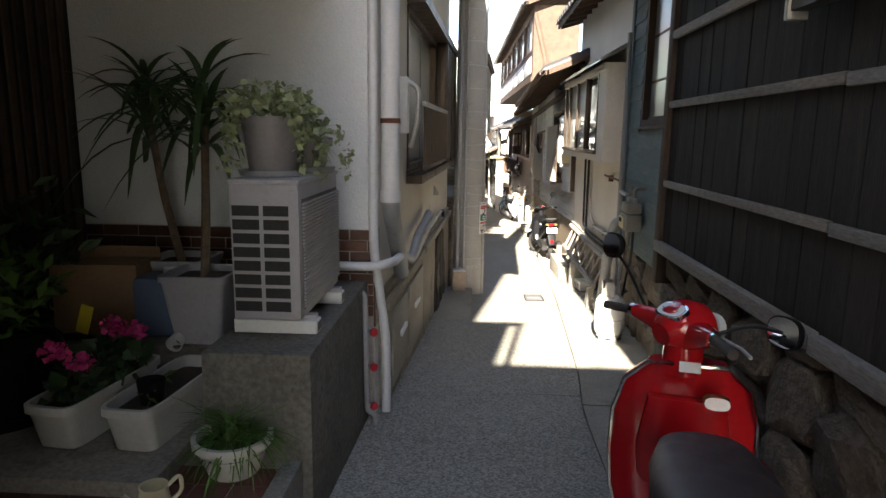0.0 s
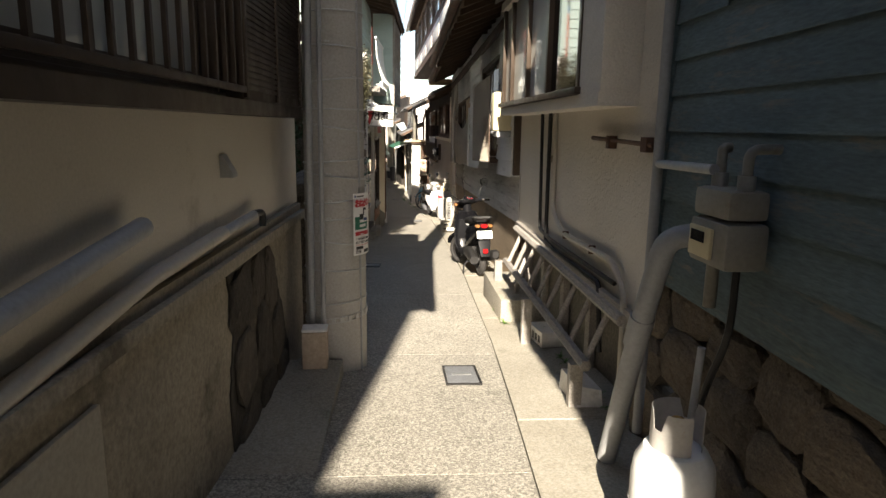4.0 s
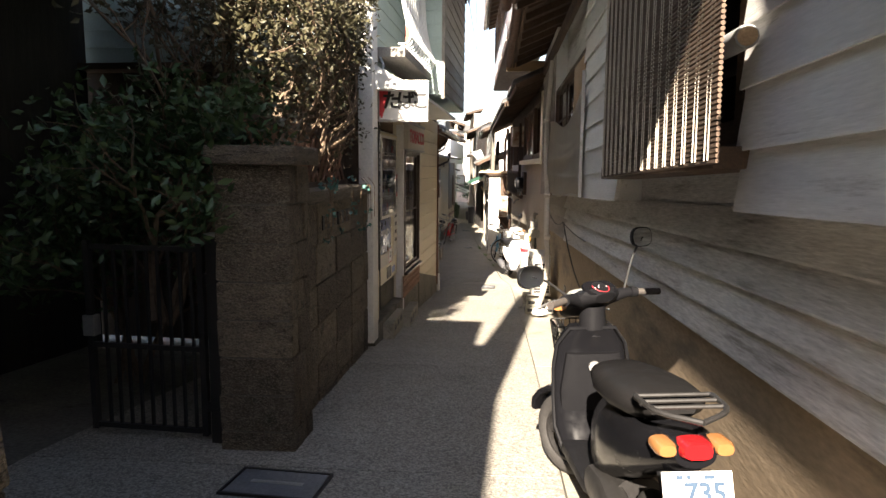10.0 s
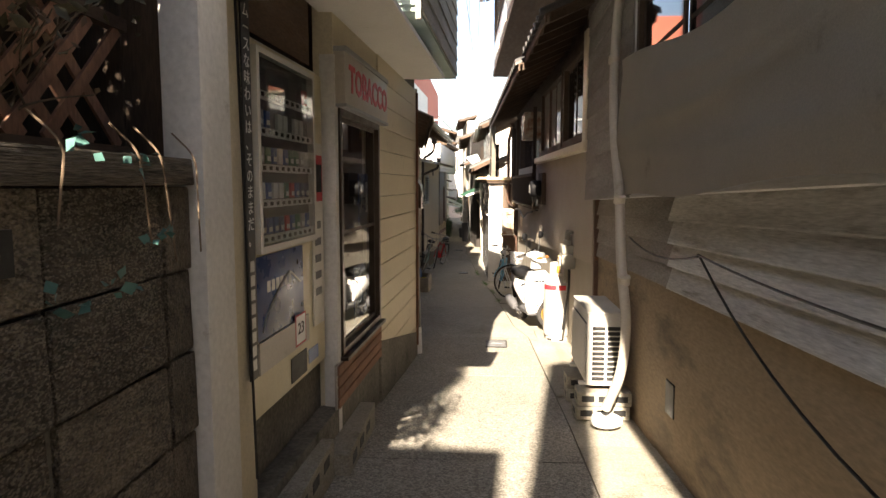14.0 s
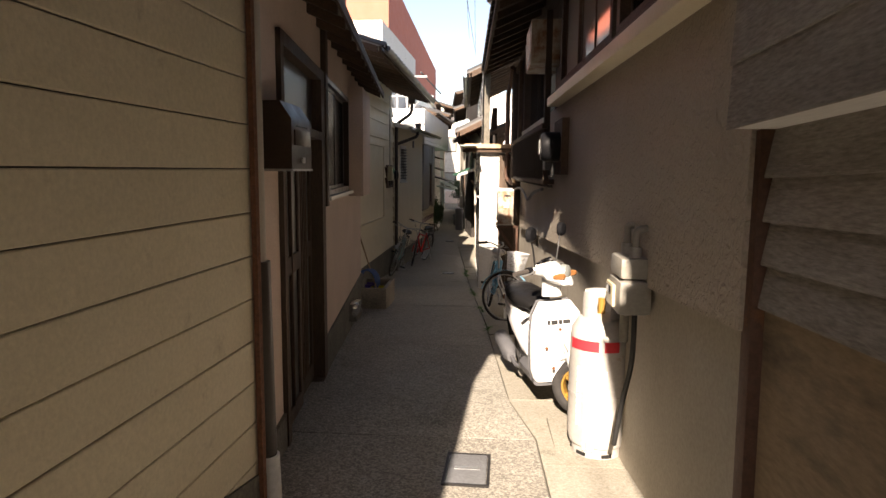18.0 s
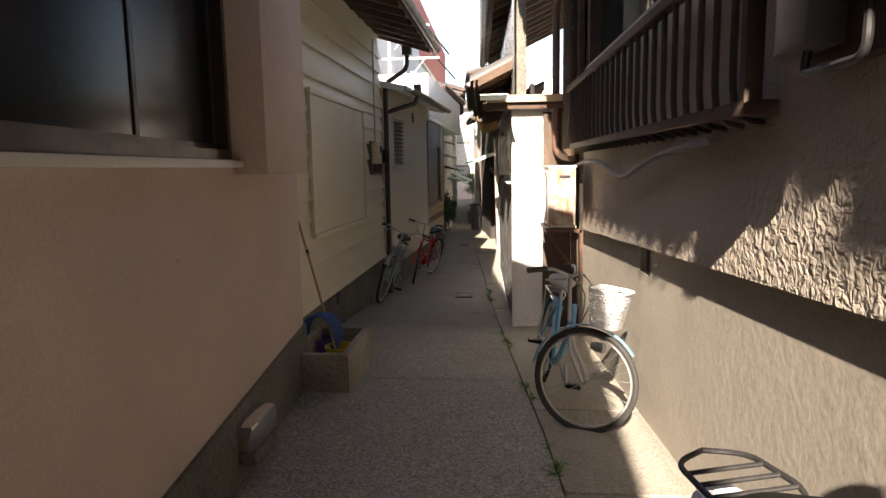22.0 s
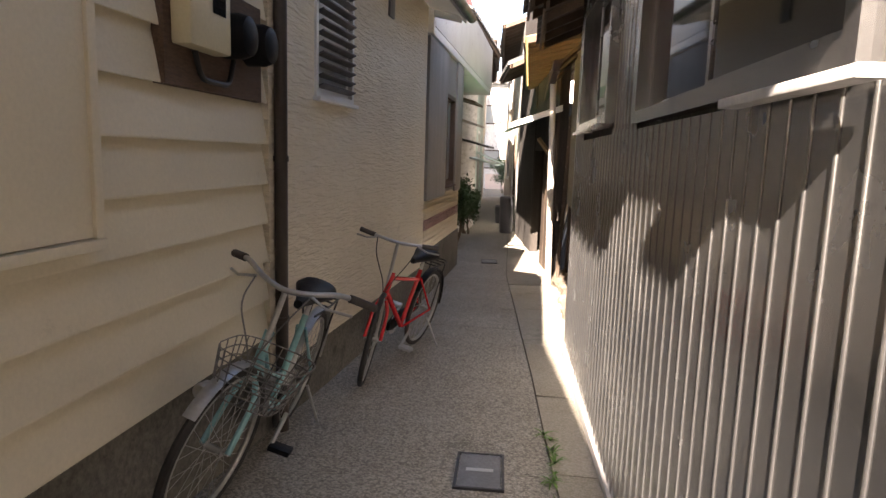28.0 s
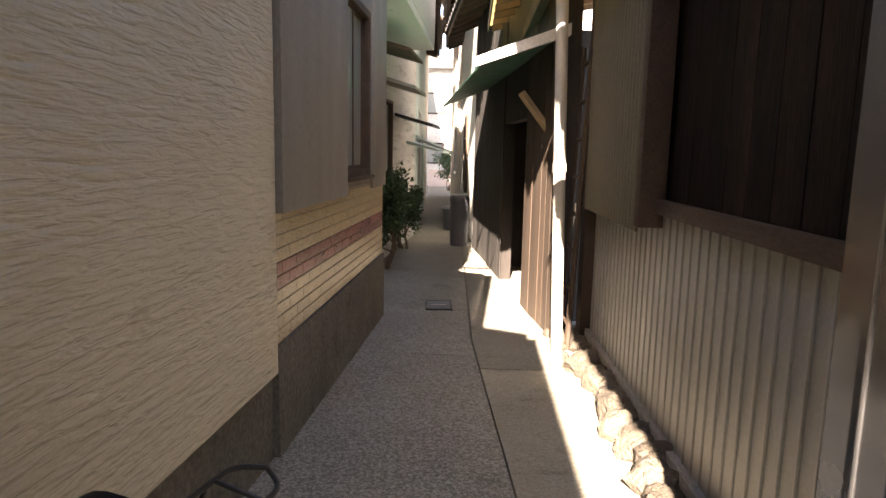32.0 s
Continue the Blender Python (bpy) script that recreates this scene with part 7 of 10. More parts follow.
bmesh.ops.solidify(bm, geom=list(bm.faces), thickness=0.004)
part("sheet", bm, CANVAS, cv, angle=80)
part("hem_batten", box(1.64, 1.665, 15.85, 15.87, 0.36, 1.4), WORN_WHITE, cv)
bl = thing("reed_blind", "brown reed blind bound with pale cords over a window", "blind", pose(0, 0, 0))
bm = bmesh.new()
for i in range(72):
    z = 0.60 + i * 0.0156
    tube(bm, [(1.545 - 0.01 * math.sin(i * 0.05), 12.36, z + 0.02), (1.55 - 0.01 * math.sin(i * 0.05), 14.2, z - 0.05)], 0.0078, 5)
reeds = part("reeds", bm, REED, bl, "close reeds of the blind")
reeds["kind"] = "stuff"
for k in range(32):
    y = 12.42 + (k // 2) * 0.115 + (k % 2) * 0.03
    part("cord", pipe([(1.536, y, 0.615 - 0.04 * (y - 12.6)), (1.527, y, 1.70)], 0.0024, 4), CANVAS, bl)
ho = thing("hose_cover", "taped beige pipe cover hanging down the wall", "pipe cover", pose(0, 0, 0))
part("hose", pipe(bend([(1.70, 19.05, 2.0), (1.66, 19.1, 1.3), (1.64, 18.95, 0.7), (1.66, 18.80, 0.3), (1.64, 18.6, -0.2), (1.66, 18.46, -0.55), (1.64, 18.5, -0.9), (1.58, 18.66, -1.18)], 0.3, 6), 0.034, 12), PVC_BEIGE, ho)
for z, y in ((1.2, 19.08), (0.22, 18.77), (-0.3, 18.56)):
    part("tape", pipe([(1.652, y, z), (1.652, y - 0.02, z + 0.05)], 0.04, 12), CANVAS, ho)
hb_ = thing("hose_end", "coiled white hose end on the ground", "hose", pose(1.60, 18.72, ground_at(18.7) + 0.045))
part("coil", pipe([(0.08 * math.cos(a), 0.06 * math.sin(a), 0.004 * a) for a in np.linspace(0, 9, 30)], 0.03, 8), WHITE_PAINT, hb_)
ca = thing("cable", "loose black cable sagging along the clapboards", "cable", pose(0, 0, 0))
part("wire", pipe(sag((1.69, 14.6, -0.32), (1.70, 17.3, 0.02), 0.28, 14), 0.006, 6), BLACK_CABLE, ca)
part("wire", pipe(sag((1.69, 17.3, 0.02), (1.69, 18.6, 0.0), 0.06, 8), 0.006, 6), BLACK_CABLE, ca)
part("wire", pipe(sag((1.69, 15.7, 0.0), (1.69, 17.3, 0.03), 0.02, 8), 0.005, 6), BLACK_CABLE, ca)
lg = thing("light_pipe", "rusty upright pipe at the house corner", "pipe", pose(1.76, 11.22, -0.35))
part("pipe", pipe([(0, 0, 0), (0, 0, 0.9)], 0.022, 10), RUSTY_PAINT, lg)
mt = thing("electric_meter", "black round electricity meter with a glass front", "electric meter", pose(1.64, 24.35, 0.28))
part("board", box(-0.0, 0.06, -0.3, 0.3, -0.24, 0.24), BROWN_WOOD, mt)
bm = bmesh.new()
lathe(bm, [(0.13, 0.0), (0.13, 0.12), (0.11, 0.16), (0.05, 0.17)], 24, Matrix.Translation((0, -0.12, 0)) @ Matrix.Rotation(-math.pi / 2, 4, "Y"))
part("meter", bm, BLACK_PLASTIC, mt)
part("dial_plate", box(-0.175, -0.171, -0.18, -0.06, -0.06, 0.06), SILVER, mt)
part("box", box(-0.1, 0.0, 0.08, 0.28, -0.2, 0.12, bev=0.012), GREY_PLASTIC, mt)
part("cable", pipe(bend([(-0.05, -0.1, -0.12), (-0.05, -0.1, -0.26), (-0.05, 0.2, -0.26), (-0.05, 0.18, -0.2)], 0.05), 0.012, 8), BLACK_CABLE, mt)
wb = thing("window_ac", "old wall air conditioner case under the eave", "air conditioner", pose(1.42, 24.9, 1.1))
part("case", box(0, 0.34, 0, 0.7, 0, 0.42, bev=0.02), AC_RUSTY, wb)
part("grille", box(-0.004, 0.0, 0.06, 0.64, 0.05, 0.37), COIL_HOLLOW, wb)
dp = thing("drainpipe", "brown rain pipe bending over the rusted air conditioner", "drainpipe", pose(1.38, 29.3, 0))
part("pipe", pipe(bend([(0.05, -0.2, 1.72), (0.05, 0.1, 1.55), (0.0, 0.25, 1.4), (0.0, 0.25, -0.05), (0.06, 0.1, -0.12), (0.12, -0.2, -0.14)], 0.1), 0.04, 14), RUSTY_PAINT, dp)
ar = thing("pipe_cover", "grey pipe cover curving from the air conditioner", "pipe cover", pose(0, 0, 0))
part("cover", pipe(bend([(1.47, 28.75, -0.24), (1.51, 28.3, -0.18), (1.54, 27.6, -0.19), (1.56, 26.9, -0.32), (1.58, 26.2, -0.18), (1.60, 25.3, -0.12)], 0.25), 0.018, 10), CABLE, ar)
dp = thing("drainpipe", "cream rain pipe standing before the dark shed", "drainpipe", pose(0.80, 37.50, ground_at(37.5)))
part("pipe", pipe([(0.0, 0.0, 0.0), (-0.035, 0.03, 1.3), (-0.075, 0.07, 2.85)], 0.04, 14), PVC_BEIGE, dp)
part("joint", pipe([(-0.036, 0.03, 1.36), (-0.038, 0.032, 1.42)], 0.046, 14), PVC_BEIGE, dp)

# covers set in the ground
def cover(label, x, y, w, d, ang=0.0):
    c = thing("manhole_cover", label, "access cover", pose(x, y, ground_at(y) + 0.002, math.degrees(math.atan2(ground_at(y + 0.3) - ground_at(y - 0.3), 0.6)), 0, ang), group="access covers in the paving")
    bm = bmesh.new()
    for q in ((-w / 2, w / 2, -d / 2, -d / 2 + 0.014), (-w / 2, w / 2, d / 2 - 0.014, d / 2), (-w / 2, -w / 2 + 0.014, -d / 2 + 0.014, d / 2 - 0.014), (w / 2 - 0.014, w / 2, -d / 2 + 0.014, d / 2 - 0.014)):
        bx(bm, *q, -0.02, 0.010)
    part("frame", bm, BLACK_METAL, c)
    part("lid", box(-w / 2 + 0.018, w / 2 - 0.018, -d / 2 + 0.018, d / 2 - 0.018, -0.02, 0.008, bev=0.002), COVER, c)
    part("marking", box(-w * 0.28, w * 0.28, -0.016, 0.016, 0.008, 0.010), SILVER, c, "worn cast lettering as a bar")


cover("grey access cover in the sunlit paving", 0.82, 8.42, 0.25, 0.42)
cover("blue-grey access cover before the garden gate", -0.13, 13.32, 0.48, 0.3, -4)
cover("pale access cover near the gas bottle", 0.92, 21.9, 0.25, 0.42, -2)
cover("grey access cover beside the bicycles", 0.26, 32.04, 0.25, 0.42, 2)
cover("worn access cover further down the alley", -0.1, 39.4, 0.26, 0.4, 4)

# ---- scooters and bicycles ----
UX, UY, UZ = Vector((1, 0, 0)), Vector((0, 1, 0)), Vector((0, 0, 1))


def ring_tube(bm, c, axis, radius, r, n=40, k=8, squash=1.0):
    """A torus round an axis."""
    s, t = frame_axes(Vector(axis))
    a = Vector(axis).normalized()
    rings = []
    for i in range(n):
        w = 2 * math.pi * i / n
        d = s * math.cos(w) + t * math.sin(w)
        rings.append(oval(Vector(c) + d * radius, d, a, r, r * squash, k))
    return loft(bm, rings, closed=True)


def body(sections, n=20):
    """A moulded shell: sections of (y, z, half width, half height, squareness) with x across."""
    bm = bmesh.new()
    loft(bm, [oval((0, y, z), UX, Vector((0, ty, tz)).normalized(), w, h, n, e) for y, z, w, h, e, ty, tz in sections])
    return bm


def small_wheel(name, parent, centre, spokes_mat, turn=0.0, r=0.212, drum=True):
    m = Matrix.Translation(centre) @ Matrix.Rotation(turn, 4, "Z")
    tyre = bmesh.new()
    ring_tube(tyre, (0, 0, 0), (1, 0, 0), r - 0.045, 0.045, 36, 10, 1.05)
    tyre.transform(m)
    wheel = part(name, tyre, RUBBER, parent, "black rubber tyre")
    bm = bmesh.new()
    ring_tube(bm, (0, 0, 0), (1, 0, 0), r - 0.083, 0.014, 32, 6, 2.6)
    for i in range(5):
        a = 2 * math.pi * i / 5
        d = Vector((0, math.cos(a), math.sin(a)))
        s = UX.cross(d)
        loft(bm, [oval(d * q, s, UX, w, 0.018, 8, 3) for q, w in ((0.03, 0.035), (0.07, 0.02), (r - 0.085, 0.028))])
    lathe(bm, [(0.045, -0.05), (0.045, 0.05)], 16, Matrix.Rotation(math.pi / 2, 4, "Y"))
    bm.transform(m)
    part("rim", bm, spokes_mat, wheel)
    return wheel


def mirror(parent, base, tip, size, face, look_dir, body_mat=BLACK_PLASTIC):
    d = Vector(look_dir).normalized()
    bm = bmesh.new()
    tube(bm, bend([base, Vector(base).lerp(Vector(tip), 0.55) + Vector((0, 0.03, 0.02)), tip], 0.05), 0.006, 8)
    arm = part("mirror", bm, BLACK_METAL, parent, "rear-view mirror on a thin stalk")
    s, t = frame_axes(d)
    bm = bmesh.new()
    loft(bm, [oval(Vector(tip) - d * q, s, t, size[0] * k, size[1] * k, 20, 2.6) for q, k in ((0.0, 1.0), (0.012, 1.02), (0.03, 0.8), (0.036, 0.4))])
    part("housing", bm, body_mat, arm)
    bm = bmesh.new()
    loft(bm, [oval(Vector(tip) + d * q, s, t, size[0] * 0.92, size[1] * 0.92, 20, 2.6) for q in (0.0, 0.003)])
    part("mirror_glass", bm, face, arm)


def scooter(label, paint, m, style, steer=0.0):
    """A step-through scooter, nose to +y. style: retro, sport or plain."""
    sc = thing("scooter", label, "scooter", m)
    retro, sport, white = style == "retro", style == "sport", style == "plain"
    fy, ry, r = 0.60, -0.58, 0.212
    sm = Matrix.Translation((0, 0.44, 0)) @ Matrix.Rotation(steer, 4, "Z") @ Matrix.Translation((0, -0.44, 0))
    trim = BLACK_METAL if sport else GREY_PLASTIC
    small_wheel("front_wheel", sc, sm @ Vector((0, fy, r)), GOLD if white else trim, steer)
    small_wheel("rear_wheel", sc, (0, ry, r), trim)
    bm = bmesh.new()
    for sx in (-0.055, 0.055):
        tube(bm, [sm @ Vector((sx, fy, r)), sm @ Vector((sx, fy - 0.08, r + 0.26)), sm @ Vector((sx * 0.5, 0.47, 0.55))], 0.019, 8)
    part("fork", bm, trim if not white else SILVER, sc)
    # front mudguard
    bm = bmesh.new()
    rings = []
    for i in range(9):
        a = radians(20 + i * 17)
        c = Vector((0, fy + math.cos(a) * (r + 0.03), r + math.sin(a) * (r + 0.03)))
        out = Vector((0, math.cos(a), math.sin(a)))
        rings.append(oval(c, UX, out, 0.075 if 0 < i < 8 else 0.05, 0.022, 12, 3))
    loft(bm, rings)
    bm.transform(sm)
    part("front_fender", bm, paint, sc)
    # leg shield: a tall curved apron, with an inner panel
    bm = bmesh.new()
    rows = []
    wide = (0.20, 0.24, 0.25, 0.245, 0.21, 0.13) if retro else (0.16, 0.19, 0.19, 0.185, 0.165, 0.11)
    for w, (y, z) in zip(wide, ((0.36, 0.23), (0.41, 0.33), (0.44, 0.46), (0.46, 0.60), (0.45, 0.72), (0.42, 0.80))):
        rows.append(oval((0, y, z), UX, Vector((0, 1, 0.12)).normalized(), w, 0.055 if retro else 0.075, 22, 2.7))
    loft(bm, rows)
    apron = part("leg_shield", bm, paint, sc)
    bm = bmesh.new()
    ring = [Vector((w * sx, y - 0.045, z)) for sx in (1,) for w, (y, z) in zip(wide, ((0.36, 0.23), (0.41, 0.33), (0.44, 0.46), (0.46, 0.60), (0.45, 0.72), (0.42, 0.80)))]
    tube(bm, ring + [Vector((-p.x, p.y, p.z)) for p in reversed(ring)], 0.009, 6)
    part("shield_trim", bm, CHROME if retro else (BLACK_PLASTIC if sport else GREY_PLASTIC), apron)
    bm = body([(0.40, 0.30, 0.15, 0.035, 3, 1, 0), (0.385, 0.5, 0.16, 0.04, 3, 1, 0), (0.38, 0.68, 0.13, 0.04, 3, 1, 0)])
    part("inner_panel", bm, paint if retro else BLACK_PLASTIC, apron)
    # floor
    bm = bmesh.new()
    loft(bm, [oval((0, y, 0.24), UX, UZ, w, 0.035, 16, 5) for y, w in ((0.40, 0.17), (0.2, 0.165), (-0.1, 0.16), (-0.2, 0.12))])
    part("floorboard", bm, BLACK_PLASTIC if sport else GREY_PLASTIC, sc)
    # rear body
    if retro:
        secs = [(-0.10, 0.42, 0.13, 0.16, 2.6, 0, 1), (-0.18, 0.45, 0.17, 0.19, 2.4, 0, 1), (-0.36, 0.49, 0.20, 0.19, 2.3, 0, 1), (-0.58, 0.52, 0.19, 0.165, 2.2, 0, 1), (-0.78, 0.54, 0.13, 0.11, 2.2, 0, 1), (-0.86, 0.54, 0.05, 0.05, 2.0, 0, 1)]
    else:
        secs = [(-0.08, 0.38, 0.10, 0.13, 2.8, 0, 1), (-0.16, 0.46, 0.135, 0.19, 2.6, 0, 1), (-0.36, 0.54, 0.155, 0.16, 2.5, 0, 1), (-0.58, 0.60, 0.14, 0.115, 2.5, 0, 1), (-0.76, 0.65, 0.11, 0.075, 2.4, 0, 1), (-0.88, 0.68, 0.06, 0.04, 2.2, 0, 1)]
    rear = part("rear_body", body(secs, 24), paint, sc)
    # seat
    z0 = 0.68 if retro else 0.70
    seat_secs = [(-0.02, z0 - 0.02, 0.06, 0.035, 2.4, 0, 1), (-0.10, z0 + 0.01, 0.12, 0.055, 2.4, 0, 1), (-0.26, z0 + 0.02, 0.15, 0.06, 2.6, 0, 1), (-0.45, z0 + 0.035, 0.155, 0.06, 2.6, 0, 1), (-0.62, z0 + 0.05, 0.135, 0.055, 2.5, 0, 1), (-0.70, z0 + 0.05, 0.07, 0.03, 2.2, 0, 1)]
    part("seat", body(seat_secs, 22), SEAT_BROWN if retro else SEAT, sc)
    # engine, swing arm, exhaust
    bm = bmesh.new()
    loft(bm, [oval((-0.10, y, z), UX, UZ, 0.055, h, 12, 3.2) for y, z, h in ((-0.12, 0.28, 0.06), (-0.3, 0.28, 0.085), (-0.55, 0.25, 0.075), (-0.66, 0.22, 0.05))])
    loft(bm, [oval((0.0, y, 0.30), UX, UZ, 0.09, 0.08, 12, 3) for y in (-0.1, -0.36)])
    part("engine", bm, trim, sc)
    bm = bmesh.new()
    loft(bm, [oval((0.15, y, z), UX, UZ, q, q * 1.15, 14, 2.6) for y, z, q in ((-0.42, 0.22, 0.035), (-0.48, 0.24, 0.06), (-0.8, 0.30, 0.065), (-0.86, 0.31, 0.04))])
    tube(bm, [(0.1, -0.1, 0.2), (0.14, -0.3, 0.18), (0.15, -0.44, 0.225)], 0.018, 8)
    part("muffler", bm, BLACK_METAL if sport else GREY_PLASTIC, sc)
    bm = bmesh.new()
    tube(bm, bend([(-0.1, -0.36, 0.2), (-0.2, -0.40, 0.12), (-0.22, -0.46, 0.03)], 0.04), 0.012, 8)
    tube(bm, [(-0.1, -0.36, 0.2), (0.0, -0.42, 0.04), (0.1, -0.36, 0.2)], 0.012, 8)
    part("kickstand", bm, BLACK_METAL, sc)
    if white:
        sm = Matrix.Translation((0, 0, 0.08)) @ sm
    # handlebar head
    bm = bmesh.new()
    if retro:
        loft(bm, [oval((0, y, z), UX, Vector((0, -0.25, 1)).normalized(), w, h, 18, 2.2) for y, z, w, h in ((0.52, 0.93, 0.03, 0.03), (0.49, 0.93, 0.085, 0.085), (0.43, 0.93, 0.10, 0.095), (0.36, 0.92, 0.085, 0.07), (0.32, 0.90, 0.05, 0.04))])
        for sx in (-1, 1):
            loft(bm, [oval((sx * x, y, z), UY, UZ, q, q * 0.9, 12, 2.2) for x, y, z, q in ((0.02, 0.42, 0.90, 0.07), (0.10, 0.41, 0.915, 0.052), (0.18, 0.38, 0.93, 0.036), (0.215, 0.365, 0.935, 0.03))])
        loft(bm, [oval((0, 0.42, z), UX, UY, w, w, 14) for z, w in ((0.76, 0.075), (0.88, 0.065))])
    else:
        loft(bm, [oval((0, y, z), UX, Vector((0, -0.35, 1)).normalized(), w, h, 18, 2.4) for y, z, w, h in ((0.56, 0.86, 0.05, 0.03), (0.52, 0.89, 0.12, 0.065), (0.44, 0.92, 0.15, 0.075), (0.37, 0.95, 0.13, 0.05), (0.33, 0.95, 0.07, 0.025))])
        for sx in (-1, 1):
            loft(bm, [oval((sx * x, y, z), UY, UZ, q, q * 0.8, 12, 2.2) for x, y, z, q in ((0.08, 0.43, 0.93, 0.05), (0.17, 0.39, 0.95, 0.035), (0.215, 0.37, 0.955, 0.026))])
        loft(bm, [oval((0, 0.42, z), UX, UY, w, w, 14) for z, w in ((0.76, 0.07), (0.9, 0.06))])
    bm.transform(sm)
    hd_ = part("handlebar", bm, BLACK_PLASTIC if sport else paint, sc)
    zg = 0.935 if retro else 0.955
    for sx in (-1, 1):
        bm = pipe([sm @ Vector((sx * 0.235, 0.357, zg)), sm @ Vector((sx * 0.36, 0.315, zg - 0.005))], 0.017, 12)
        part("grip", bm, RUBBER_GRIP, hd_, "ribbed rubber grip")
        bm = pipe([sm @ Vector((sx * 0.208, 0.368, zg)), sm @ Vector((sx * 0.24, 0.356, zg))], 0.027, 14)
        part("switch_housing", bm, CHROME if retro else BLACK_PLASTIC, hd_)
        bm = pipe([sm @ Vector((sx * 0.22, 0.40, zg)), sm @ Vector((sx * 0.30, 0.40, zg - 0.01)), sm @ Vector((sx * 0.37, 0.37, zg - 0.015))], 0.006, 8)
        part("brake_lever", bm, SILVER, hd_)
    bm = bmesh.new()
    lean = Vector((0, -0.55, 0.85)).normalized()
    along = UX.cross(lean)
    c = Vector((0, 0.365, 0.975)) if retro else Vector((0, 0.375, 0.985))
    loft(bm, [oval(c + lean * q, UX, along, (0.07 if retro else 0.1), 0.04 if retro else 0.05, 20, 3.0) for q in (0.0, 0.014)])
    bm.transform(sm)
    dash = part("instrument_panel", bm, CHROME if retro else GLOSS_BLACK, hd_)
    bm = bmesh.new()
    loft(bm, [oval(c + lean * q, UX, along, (0.062 if retro else 0.045), 0.032 if retro else 0.04, 20, 3.0 if retro else 2) for q in (0.0145, 0.017)])
    bm.transform(sm)
    part("dial", bm, CHALK if not sport else BLACK_PLASTIC, dash)
    bm = bmesh.new()
    for i in range(7):
        a = math.pi * (0.15 + 0.7 * i / 6)
        p = c + UX * 0.042 * math.cos(a) + along * (0.026 * math.sin(a) - 0.008) + lean * 0.0185
        loft(bm, [oval(p + lean * q, UX, along, 0.003, 0.003, 6) for q in (-0.001, 0.001)])
    tube(bm, [c + lean * 0.0185 - along * 0.012, c + lean * 0.0185 + along * 0.012 - UX * 0.02], 0.0014, 5)
    bm.transform(sm)
    part("dial_marks", bm, INK if not sport else CHALK, dash)
    if sport:
        bm = bmesh.new()
        arc = [c + lean * 0.0185 + UX * 0.046 * math.cos(a) + along * 0.041 * math.sin(a) for a in np.linspace(0.1, 3.4, 16)]
        tube(bm, [sm @ p for p in arc], 0.0022, 6)
        part("dial_rim", bm, RED_INK, dash, "red dial rim")
    # lights
    bm = bmesh.new()
    loft(bm, [oval((0, y, z), UX, UZ, q, q * 0.8, 18, 2.2) for y, z, q in ((0.51, 0.92, 0.07), (0.545, 0.92, 0.06), (0.555, 0.92, 0.03))])
    bm.transform(sm)
    part("headlight", bm, CHALK if retro else FROST_GLASS, hd_)
    for sx in (-1, 1):
        bm = bmesh.new()
        q = (sm @ Vector((sx * 0.11, 0.525, 0.90))) if not retro else sm @ Vector((sx * 0.15, 0.45, 0.70))
        loft(bm, [oval(q + Vector((0, w, 0)), UX, Vector((0, 0.3, 1)).normalized(), 0.045 * k, 0.024 * k, 14, 2.6) for w, k in ((-0.03, 0.9), (0.0, 1), (0.012, 0.7))])
        part("indicator", bm, AMBER_LENS, hd_, "amber indicator lens")
    tail = (-0.87, 0.60) if retro else ((-0.885, 0.695) if sport else (-0.885, 0.66))
    bm = bmesh.new()
    loft(bm, [oval((0, tail[0] + w, tail[1]), UX, UZ, 0.05 * k, 0.028 * k, 16, 3) for w, k in ((0.05, 1), (0.0, 1), (-0.018, 0.8))])
    part("tail_light", bm, RED_LENS, rear, "red tail light")
    for sx in (-1, 1):
        bm = bmesh.new()
        loft(bm, [oval((sx * 0.082, tail[0] + 0.015 + w, tail[1]), UX, UZ, 0.032 * k, 0.022 * k, 14, 2.6) for w, k in ((0.06, 1), (0.0, 1), (-0.018, 0.75))])
        part("rear_indicator", bm, AMBER_LENS, rear, "amber indicator lens")
    bm = bmesh.new()
    loft(bm, [oval((0, y, z), UX, Vector((0, -1, 0.3)).normalized(), w, 0.012, 12, 4) for y, z, w in ((-0.80, 0.60, 0.085), (-0.87, 0.46, 0.08), (-0.91, 0.30, 0.06))])
    part("rear_mudguard", bm, BLACK_PLASTIC, rear)
    pm = pose(0, -0.895, 0.585 if sport else 0.50, 76, 0, 0)
    bm = box(-0.1, 0.1, -0.05, 0.05, -0.001, 0.002, bev=0.0)
    bm.transform(pm)
    plate = part("number_plate", bm, CHALK, rear, "white number plate")
    if sport:
        lettering("numerals", "735", 0.08, PLATE_INK, plate, pm @ pose(0.02, -0.012, 0.004), 0.001, bold=0.002)
        bm = bmesh.new()
        for x, w in ((-0.06, 0.02), (-0.03, 0.012), (0.02, 0.03)):
            bx(bm, x, x + w, 0.028, 0.04, 0.002, 0.003)
        bm.transform(pm)
        part("plate_marks", bm, PLATE_INK, plate, "small unreadable plate characters")
        bm = bmesh.new()
        loft(bm, [oval((0, -0.935 + q, 0.375), UX, UZ, 0.035, 0.03, 12, 4) for q in (0, 0.02)])
        part("reflector", bm, RED_LENS, rear, "red reflector")
        bm = bmesh.new()
